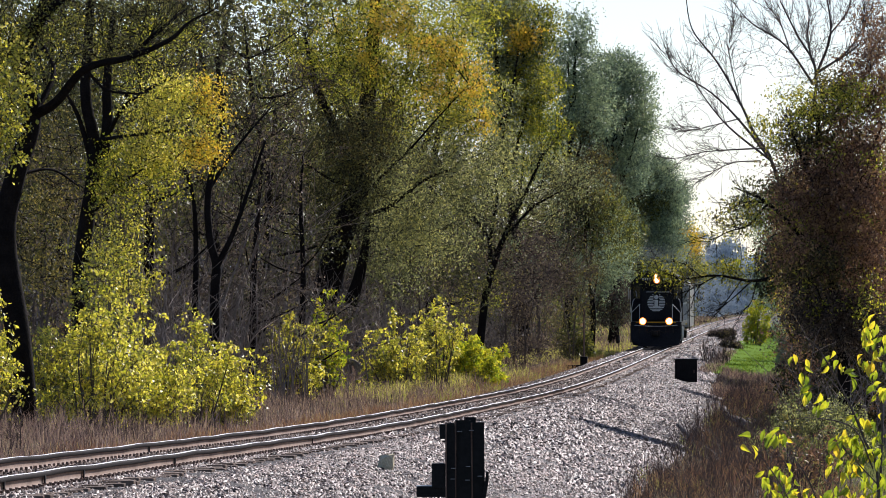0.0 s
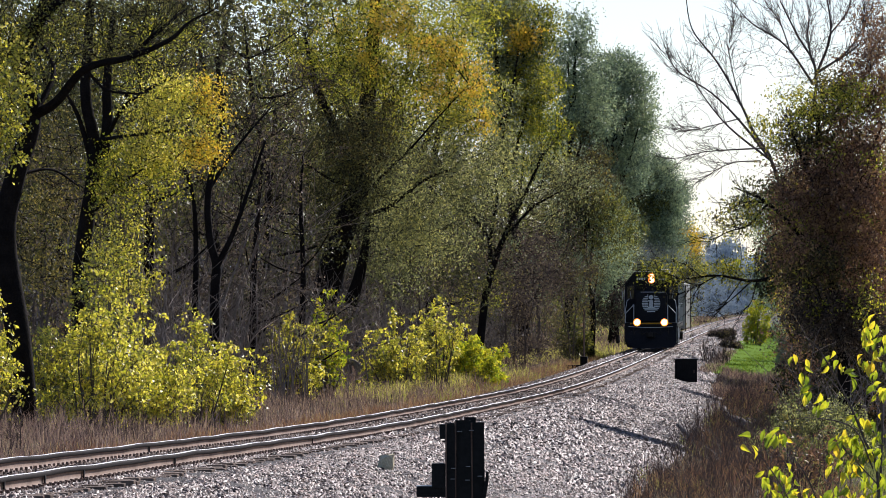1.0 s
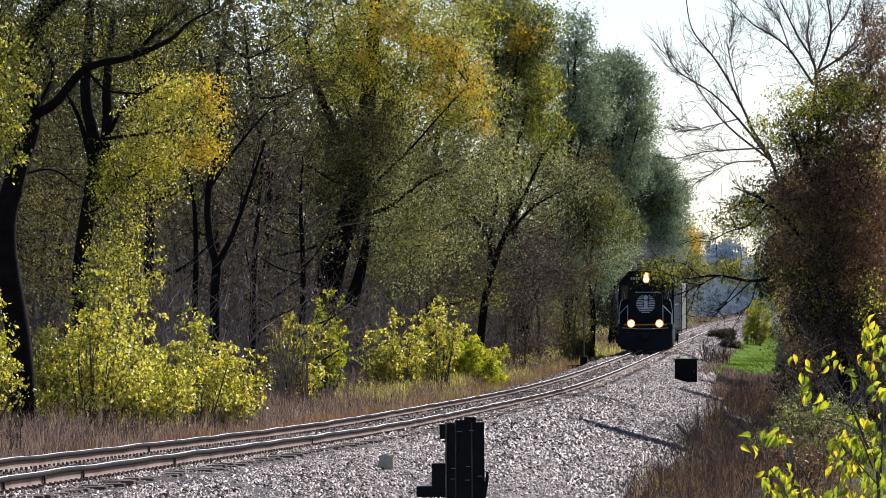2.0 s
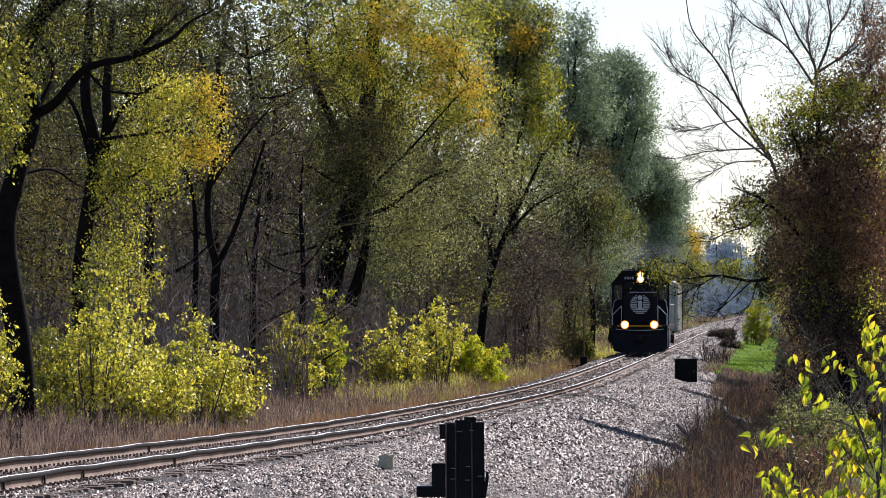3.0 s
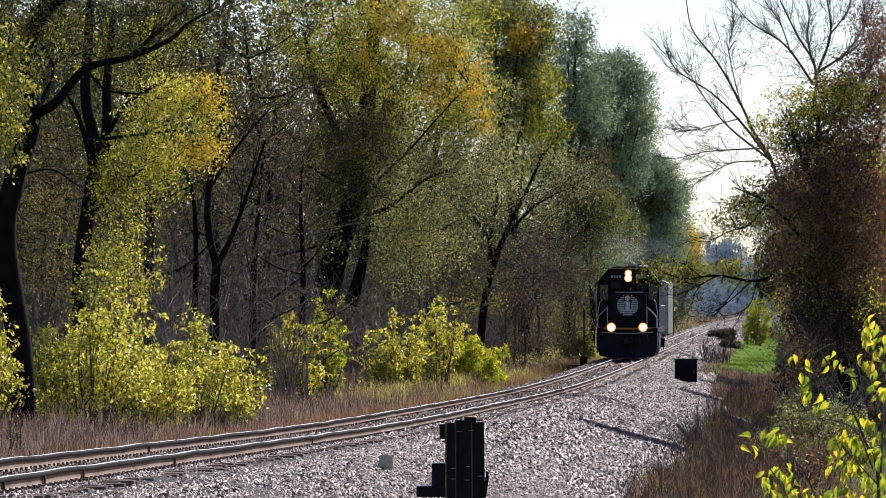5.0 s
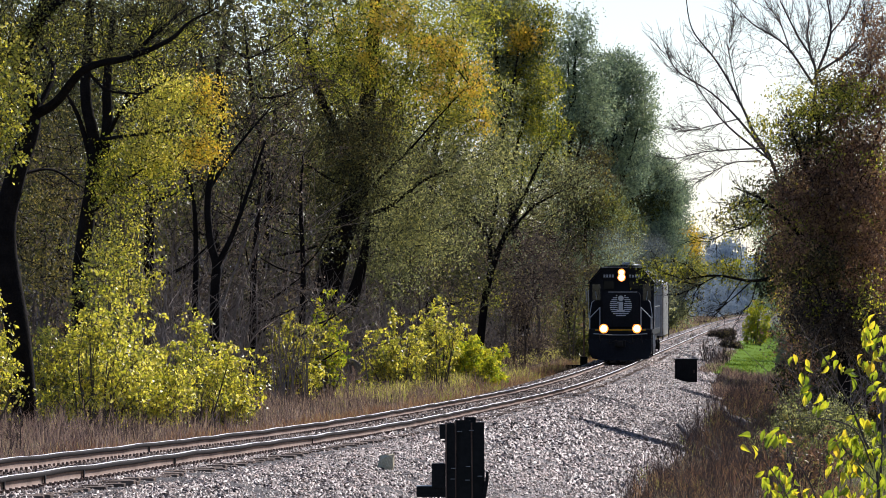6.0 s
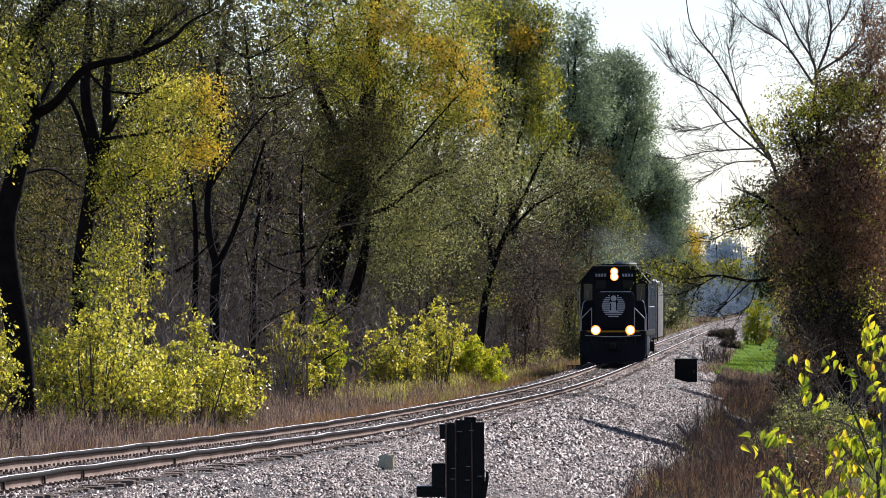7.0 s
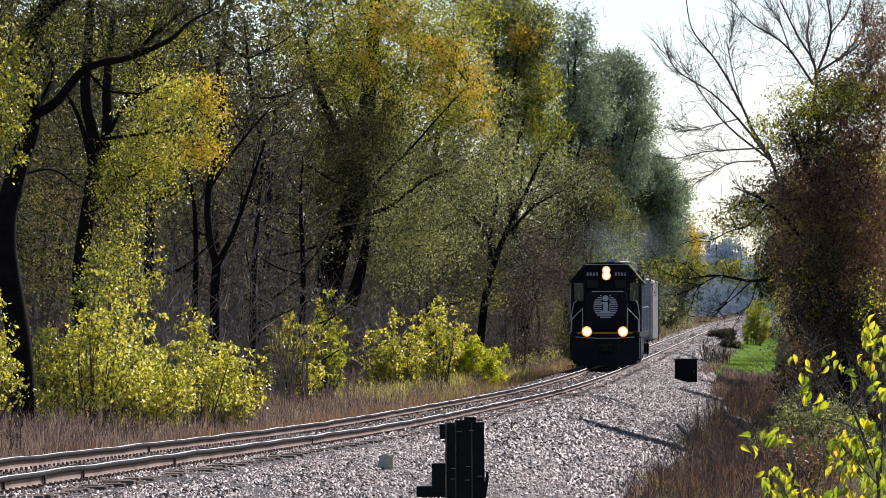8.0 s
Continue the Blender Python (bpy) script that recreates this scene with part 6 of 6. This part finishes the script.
for place, height, width, leaf, words, seed, dense in (
        ((19.20, 330.00), 9.5, 6, LEAF_RUST, "tall russet tree behind the bushes", 81, 1.2), ((16.22, 250.00), 10, 6, LEAF_OLIVE, "tall olive tree by the line", 82, 1.2),
        ((15.40, 250.00), 7.5, 4.6, LEAF_RUST, "dense russet thicket tree under the branches", 86, 1.8), ((15.40, 260.00), 6.5, 4.0, LEAF_SHADE, "dense shaded thicket tree by the grass", 87, 1.8), ((17.00, 300.00), 5.5, 3.0, LEAF_SHADE, "shaded thicket tree beside the grass", 88, 1.6), ((13.60, 215.00), 7.0, 4.0, LEAF_RUST, "dense brown thicket tree", 89, 1.8),
        ((20.27, 290.00), 11, 8, LEAF_OLIVE, "tall olive tree behind the thicket", 90, 1.2), ((23.03, 420.00), 9.5, 6, LEAF_DARK, "dark tree beyond the mown grass", 83, 1.4), ((26.78, 520.00), 12, 6, LEAF_DARK, "dark dense tree beyond the mown grass", 84, 1.5),
        ((32.16, 640.00), 11, 6, LEAF_DARK, "dark green tree by the far line", 85, 1.5)):
    wild_tree("lineside_tree", words, "tree", *place, height, width, leaf, seed, low=0.08, density=dense, size=0.105, per=34, spread=0.5, group="trees beside the line")
crown_tree("broad olive tree shading the mown grass", (21.60, 398.00), 0.3,
           [((20.10, 396.00, 4.60), (2.2, 2.4, 1.8), 110, LEAF_SHADE), ((21.80, 398.00, 6.20), (2.8, 2.4, 2.2), 130, None), ((20.90, 399.00, 8.80), (2.4, 2.2, 1.8), 110, None)], LEAF_OLIVE, 107, 0.26)
crown_tree("broad dull green tree over the weedy bank", (19.40, 326.00), 0.3,
           [((18.40, 324.00, 4.80), (2.0, 2.6, 1.8), 110, LEAF_SHADE), ((19.60, 326.00, 6.80), (2.4, 3.0, 2.2), 140, LEAF_SHADE), ((18.90, 318.00, 6.40), (1.8, 2.6, 1.8), 90, None)], LEAF_OLIVE, 108, 0.24)
crown_tree("broad brown tree over the weedy bank", (16.80, 288.00), 0.25,
           [((16.20, 286.00, 4.80), (1.6, 2.6, 1.6), 80, LEAF_UMBER), ((17.00, 288.00, 6.80), (2.0, 2.8, 1.8), 110, LEAF_UMBER)], LEAF_UMBER, 109, 0.22)
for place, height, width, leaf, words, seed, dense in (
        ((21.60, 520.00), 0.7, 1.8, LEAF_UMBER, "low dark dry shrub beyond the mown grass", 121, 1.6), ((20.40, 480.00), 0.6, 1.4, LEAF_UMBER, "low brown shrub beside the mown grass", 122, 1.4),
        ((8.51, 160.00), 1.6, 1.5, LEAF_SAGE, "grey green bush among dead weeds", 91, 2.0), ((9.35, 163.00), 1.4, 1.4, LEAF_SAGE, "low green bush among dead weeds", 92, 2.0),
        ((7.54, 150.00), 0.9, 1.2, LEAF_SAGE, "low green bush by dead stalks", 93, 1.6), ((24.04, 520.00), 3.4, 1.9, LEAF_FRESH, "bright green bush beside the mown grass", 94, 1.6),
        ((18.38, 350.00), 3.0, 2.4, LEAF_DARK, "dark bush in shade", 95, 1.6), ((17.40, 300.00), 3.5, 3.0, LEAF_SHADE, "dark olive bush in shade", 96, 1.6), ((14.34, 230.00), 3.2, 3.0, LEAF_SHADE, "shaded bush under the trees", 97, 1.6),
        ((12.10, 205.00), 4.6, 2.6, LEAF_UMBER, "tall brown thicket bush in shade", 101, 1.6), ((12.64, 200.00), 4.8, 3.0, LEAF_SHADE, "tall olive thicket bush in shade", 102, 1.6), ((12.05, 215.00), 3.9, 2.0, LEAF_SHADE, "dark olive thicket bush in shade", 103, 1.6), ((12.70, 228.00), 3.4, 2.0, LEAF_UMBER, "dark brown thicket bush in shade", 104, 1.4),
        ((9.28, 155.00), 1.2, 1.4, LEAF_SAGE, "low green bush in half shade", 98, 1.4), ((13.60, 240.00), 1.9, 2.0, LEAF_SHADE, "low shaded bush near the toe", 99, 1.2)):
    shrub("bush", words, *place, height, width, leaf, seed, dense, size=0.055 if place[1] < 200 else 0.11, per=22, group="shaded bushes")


rng_bank = np.random.default_rng(21)
for k in range(16):
    y = float(rng_bank.uniform(125, 235))
    x = float(line_x(y)) + float(rng_bank.uniform(7.9, 10))
    leaf = (LEAF_OLIVE, LEAF_GREEN, LEAF_RUST, LEAF_GREEN)[k % 4]
    words = {"olive leaf": "low olive shrub among dead weeds", "withered russet leaf": "low brown shrub among dead weeds", "mid green leaf": "low green shrub among dead weeds"}[leaf.name]
    shrub("bush", words, x, y, float(rng_bank.uniform(0.6, 1.2)), float(rng_bank.uniform(0.8, 1.5)), leaf, 700 + k, 0.7, size=0.075, per=12, spread=0.14, group="low bank shrubs")


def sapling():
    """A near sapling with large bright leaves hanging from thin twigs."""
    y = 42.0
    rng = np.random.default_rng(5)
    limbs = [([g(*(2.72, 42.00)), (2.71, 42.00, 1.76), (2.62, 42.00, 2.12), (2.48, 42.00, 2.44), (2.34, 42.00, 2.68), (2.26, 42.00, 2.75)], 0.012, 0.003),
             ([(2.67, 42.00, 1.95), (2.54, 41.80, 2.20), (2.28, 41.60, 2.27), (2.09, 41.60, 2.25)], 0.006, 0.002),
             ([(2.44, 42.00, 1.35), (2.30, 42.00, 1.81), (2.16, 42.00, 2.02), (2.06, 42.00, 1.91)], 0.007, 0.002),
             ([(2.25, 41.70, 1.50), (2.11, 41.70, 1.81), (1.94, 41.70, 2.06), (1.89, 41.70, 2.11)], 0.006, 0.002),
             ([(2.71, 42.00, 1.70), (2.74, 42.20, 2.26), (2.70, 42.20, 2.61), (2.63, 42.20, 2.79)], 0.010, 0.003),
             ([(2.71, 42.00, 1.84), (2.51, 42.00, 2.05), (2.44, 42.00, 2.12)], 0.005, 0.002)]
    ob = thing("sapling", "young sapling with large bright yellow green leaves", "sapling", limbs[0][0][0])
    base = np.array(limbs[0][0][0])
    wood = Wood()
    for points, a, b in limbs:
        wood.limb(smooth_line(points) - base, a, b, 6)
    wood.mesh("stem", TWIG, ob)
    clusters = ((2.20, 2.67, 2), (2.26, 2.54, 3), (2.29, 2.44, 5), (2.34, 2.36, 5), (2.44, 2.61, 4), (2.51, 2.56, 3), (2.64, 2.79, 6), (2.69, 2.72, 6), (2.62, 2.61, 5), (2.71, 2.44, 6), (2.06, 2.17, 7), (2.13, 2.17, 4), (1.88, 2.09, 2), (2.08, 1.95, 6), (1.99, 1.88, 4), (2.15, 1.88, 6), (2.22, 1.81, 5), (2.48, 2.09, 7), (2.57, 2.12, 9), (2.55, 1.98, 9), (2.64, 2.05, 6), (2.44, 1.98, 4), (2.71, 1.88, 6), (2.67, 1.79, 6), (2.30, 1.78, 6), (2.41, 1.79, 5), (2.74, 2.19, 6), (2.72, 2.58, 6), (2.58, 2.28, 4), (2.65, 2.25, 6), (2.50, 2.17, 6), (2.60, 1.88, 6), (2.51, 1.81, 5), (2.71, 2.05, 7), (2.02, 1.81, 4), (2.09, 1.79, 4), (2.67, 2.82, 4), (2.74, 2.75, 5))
    for u, v, n in clusters:
        for _ in range(n + 1):
            c = Vector((u + rng.normal(0, 0.035), y + rng.normal(0, 0.08), v + rng.normal(0, 0.032))) - Vector(base)
            s = rng.uniform(0.06, 0.105)
            along = Vector((rng.normal(-0.25, 0.4), rng.normal(0, 0.35), -1.0 + rng.normal(0, 0.45))).normalized()
            side = along.cross(Vector((rng.normal(0, 0.6), -1, rng.normal(0, 0.4)))).normalized()
            lift = along.cross(side)
            bm = bmesh.new()
            mid = [bm.verts.new(c + along * s * t + lift * s * 0.28 * math.sin(t * 3)) for t in (0.0, 0.33, 0.66, 1.0)]
            for q in (-1, 1):
                edge = [bm.verts.new(c + along * s * t + side * q * s * w + lift * s * (0.28 * math.sin(t * 3) + 0.11)) for t, w in ((0.18, 0.15), (0.45, 0.20), (0.75, 0.11))]
                for f in ((mid[0], edge[0], mid[1]), (mid[1], edge[0], edge[1]), (mid[1], edge[1], mid[2]), (mid[2], edge[1], edge[2]), (mid[2], edge[2], mid[3])):
                    bm.faces.new(f)
            part("leaf", bm, LEAF_NEAR, ob)


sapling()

# ---- weeds and grass ----
rng_weed = np.random.default_rng(9)


def strip(count, y0, y1, d0, d1, patch=0.0):
    y = y0 * (y1 / y0) ** rng_weed.random(count)
    d = rng_weed.uniform(d0, d1, count)
    if patch:
        keep = np.sin(y * 0.31 + d * 1.7) + np.sin(y * 0.13 - d * 0.9 + 2) + rng_weed.normal(0, 0.5, count) > patch
        y, d = y[keep], d[keep]
    return y, line_x(y) + d


blades("dead_weeds", "dead brown weeds along the track", *strip(34000, 95, 520, -13, -4.2, -1.2), 0.66, 0.015, STRAW, 1, lean=0.17, fork=1)
blades("dead_weeds", "short reddish dry weeds beside the rail", *strip(15000, 90, 420, -5.2, -2.8), 0.42, 0.013, RUST_WEED, 16, lean=0.15)
blades("dead_weeds", "pale pinkish dry grass among the weeds", *strip(14000, 100, 330, -9.5, -3.6, 0.2), 0.5, 0.012, PALE_WEED, 18, lean=0.22)
blades("tall_stalks", "tall dark dead stalks above the weeds", *strip(3600, 100, 420, -13, -4.0, 0.1), 1.15, 0.018, STALK, 11, lean=0.10, fork=3)
blades("grass_tufts", "yellow green grass tufts among the weeds", *strip(9000, 215, 520, -7.5, -3.2, 1.05), 0.5, 0.03, GRASS, 2, lean=0.35)
blades("dead_weeds", "dead reddish brown stalks below the ballast", *strip(13000, 105, 300, 5.5, 9.5, 0.1), 0.62, 0.012, RUST_WEED, 3, lean=0.3, fork=3)
blades("dead_weeds", "dead dark brown stalks below the ballast", *strip(13000, 105, 300, 5.4, 8.6, 0.1), 0.75, 0.012, STALK, 19, lean=0.25, fork=3)
blades("tall_stalks", "tall dark dead stalks below the ballast", *strip(1500, 110, 300, 5.3, 9.5), 1.15, 0.016, STALK, 12, lean=0.18, fork=5)
blades("grass_tufts", "yellow green grass below the ballast", *strip(8000, 130, 330, 5.2, 9, 0.9), 0.45, 0.02, GRASS, 4, lean=0.4)
blades("grass_tufts", "green weeds on the low bank", *strip(7000, 120, 250, 8.0, 10.5, 0.2), 0.7, 0.022, GREEN_WEED, 20, lean=0.3, fork=4)
blades("grass_tufts", "tufted dry grass beside the mown strip", *strip(1200, 345, 460, 3.4, 4.3), 0.45, 0.04, STRAW, 5, lean=0.3)
blades("dead_weeds", "dead weeds between ballast and mown strip", *strip(5000, 285, 352, 4.7, 9.0), 0.55, 0.03, STRAW, 13, lean=0.25)
blades("tall_stalks", "clump of tall dry stalks beside the mown grass", *strip(160, 386, 404, 2.9, 4.5), 1.5, 0.035, STALK, 22, lean=0.12, fork=3)
blades("dead_weeds", "short dead weeds at the toe of the ballast", *strip(1600, 288, 350, 4.6, 6.5), 0.35, 0.03, STRAW, 21, lean=0.3, fork=2)
blades("dead_weeds", "dead weeds on the near bank", *strip(5000, 62, 125, 7.2, 12), 0.5, 0.012, STRAW, 17, lean=0.3)
# Sun patches, made by blades of the brightened grass colour.
for y0, y1, d0, d1, count, seed in ((244, 260, -8.6, -6.3, 900, 31), (276, 292, -7.6, -5.2, 1000, 32), (372, 425, -9.2, -6.0, 2200, 33), (300, 330, -6.0, -4.4, 300, 34), (400, 440, -7.6, -3.0, 900, 35), (435, 490, -7.6, -3.0, 1200, 36), (540, 700, -12.5, -6.0, 3000, 37)):
    blades("grass_tufts", "sunlit yellow green grass patch beside the track", *strip(count, y0, y1, d0, d1), 0.55, 0.035, SUN_GRASS, seed, lean=0.35, fork=1)
blades("mown_blades", "short mown green grass blades", *strip(14000, 348, 690, 4.1, 9.2), 0.24, 0.06, LAWN_BLADE, 15, lean=0.4)
blades("grass_tufts", "pale grass on the far bank", *strip(9000, 430, 900, -11, -2.9, 0.5), 0.6, 0.06, GRASS, 6, lean=0.3)

blades("dead_weeds", "pale dead weeds on the far bank", *strip(12000, 430, 1000, -13, -2.9), 0.7, 0.06, STRAW, 14)

# far woods at the end of the line, their haze in the leaf colour
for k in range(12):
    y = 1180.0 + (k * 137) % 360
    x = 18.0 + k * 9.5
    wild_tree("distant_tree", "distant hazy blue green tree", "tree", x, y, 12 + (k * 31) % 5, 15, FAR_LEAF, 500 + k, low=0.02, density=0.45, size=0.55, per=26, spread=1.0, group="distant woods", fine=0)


# ---- stones, rails, ties ----
scatter_stones("ballast_stones", 55, 120, 0.025, 76000, 1, 0.13)
scatter_stones("ballast_stones", 118, 330, 0.046, 38000, 2, 0.15)
scatter_stones("ballast_stones", 52, 140, 0.030, 26000, 4, 1.0, 0.02, BROWN_STONE)
scatter_stones("ballast_stones", 138, 330, 0.046, 9000, 5, 1.0, 0.02, BROWN_STONE)
scatter_stones("ballast_stones", 325, 760, 0.085, 12000, 3)


def build_track():
    track = thing("railway_track", "single railway track with rusted rails on timber ties", "railway track", kind="structure")
    # The head reaches lower to take in shade on the upper web.
    half = [(0.0, 0.0), (0.028, -0.001), (0.036, -0.010), (0.037, -0.048), (0.012, -0.060), (0.009, -0.090), (0.013, -0.130), (0.070, -0.150), (0.074, -0.165)]
    outline = half + [(-x, z) for x, z in reversed(half[1:])]
    ys = np.concatenate([np.arange(20, 330, 1.0), np.arange(330, 1590, 8.0)])
    rng = np.random.default_rng(8)
    for s in (-1, 1):
        sag = 0.006 * np.sin(ys * 0.62 + s) * np.sin(ys * 0.17 + 2 * s) + 0.004 * np.sin(ys * 1.3 + s * 2)
        side = 0.010 * np.sin(ys * 0.47 - s) * np.sin(ys * 0.09)
        ring = np.stack([on_line(ys, s * 0.752 + side + a, b + sag) for a, b in outline], 1)
        n, m = len(ys), len(outline)
        i, j = np.meshgrid(np.arange(n - 1), np.arange(m), indexing="ij")
        k = (j + 1) % m
        faces = np.stack([i * m + j, i * m + k, (i + 1) * m + k, (i + 1) * m + j], -1).reshape(-1, 4)
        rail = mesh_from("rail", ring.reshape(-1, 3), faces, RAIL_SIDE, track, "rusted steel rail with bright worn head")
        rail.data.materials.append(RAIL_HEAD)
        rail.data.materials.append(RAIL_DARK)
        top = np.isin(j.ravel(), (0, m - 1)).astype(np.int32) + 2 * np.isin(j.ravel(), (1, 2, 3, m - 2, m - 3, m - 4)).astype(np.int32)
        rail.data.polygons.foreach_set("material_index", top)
        # Narrow dark bars on the web at uneven distances.
        for y in ((62.5, 66.3, 69.8, 73.5, 84.0, 107.0) if s > 0 else (64.5, 67.8, 74.2, 96.0)):
            bm = bmesh.new()
            p = on_line(np.array(y), s * 0.752 + 0.012, 0)
            box(bm, p[0] + 0.012, p[0] + 0.030, p[1] - 0.06, p[1] + 0.06, p[2] - 0.145, p[2] - 0.045)
            part("web_bar", bm, UNDER_BLACK, rail, "narrow dark bar on the rail web")
    bm = bmesh.new()
    box(bm, -1.30, 1.30, -0.115, 0.115, -0.18, 0.0, 0.012)
    tie_mesh = bpy.data.meshes.new("tie")
    bm.to_mesh(tie_mesh)
    bm.free()
    tie_mesh.materials.append(TIE)
    spots = np.arange(56, 420, 0.49)
    shift, tilt = rng.normal(0, 0.05, len(spots)), rng.normal(0, 0.02, len(spots))
    joined_v, joined_f, base = [], [], 0
    shape = np.array([v.co for v in tie_mesh.vertices])
    for k, y in enumerate(spots):
        m = Matrix.Translation(on_line(np.array(y), shift[k], -0.172 + float(rng.normal(0, 0.008)))) @ Matrix.Rotation(-0.054 + tilt[k], 4, "Z")
        if k < 300:
            ob = new("tie", tie_mesh)
            ob.parent = track
            ob.matrix_basis = m
        else:
            c = np.array([(-1.3, -0.115, -0.18), (1.3, -0.115, -0.18), (1.3, 0.115, -0.18), (-1.3, 0.115, -0.18), (-1.3, -0.115, 0), (1.3, -0.115, 0), (1.3, 0.115, 0), (-1.3, 0.115, 0)])
            joined_v.append(c @ np.array(m.to_3x3()).T + np.array(m.translation))
            joined_f.append(base + np.array([(0, 1, 5, 4), (1, 2, 6, 5), (2, 3, 7, 6), (3, 0, 4, 7), (4, 5, 6, 7)]))
            base += 8
    tagged(mesh_from("far_ties", np.concatenate(joined_v), np.concatenate(joined_f), TIE, track), kind="stuff")
    # tie plates with spikes under the rails
    pv, pf, base = [], [], 0
    cube = np.array([(x, y, z) for z in (0, 1) for x, y in ((-1, -1), (1, -1), (1, 1), (-1, 1))], dtype=float)
    cf = np.array([(0, 1, 5, 4), (1, 2, 6, 5), (2, 3, 7, 6), (3, 0, 4, 7), (4, 5, 6, 7)])
    for k, y in enumerate(spots[:420]):
        for s in (-1, 1):
            for dx, dy, w, l, z0, h in ((0, 0, 0.17, 0.09, -0.172, 0.014), (0.095, 0.05, 0.016, 0.016, -0.16, 0.045), (-0.095, -0.05, 0.016, 0.016, -0.16, 0.045), (0.14, -0.05, 0.016, 0.016, -0.16, 0.04), (0.06, 0.17, 0.05, 0.02, -0.19, 0.04), (0.06, -0.17, 0.05, 0.02, -0.19, 0.04)):
                if abs(dy) > 0.1 and rng.random() < 0.75:
                    continue
                c = on_line(np.array(y + dy), s * (0.752 + dx), z0)
                pv.append(cube * np.array([w, l, h]) + c)
                pf.append(cf + base)
                base += 8
    tagged(mesh_from("tie_plates", np.concatenate(pv), np.concatenate(pf), IRON, track), kind="stuff")


build_track()


# ---- what moves ----
def motions():
    times = [k * 0.5 for k in range(17)]
    for ob, back, length in ((LOCO, 0.0, 19.0), (CAR, 20.2, 17.0)):
        walk(ob, [(t, on_rails(LOCO_START - SPEED * t + back, length)) for t in times])
    for ob, back, side, up in PUFFS:
        walk(ob, [(t, Matrix.Translation(Vector(on_line(np.array(LOCO_START - SPEED * t + back), side, up + 0.04 * t)))) for t in times])
    for wheels in (LOCO_WHEELS, CAR_WHEELS):
        for ob, y, radius in wheels:
            walk(ob, [(k / 30, Matrix.Translation((0, y, radius)) @ Matrix.Rotation(SPEED * k / 30 / radius, 4, "X")) for k in range(241)])


motions()
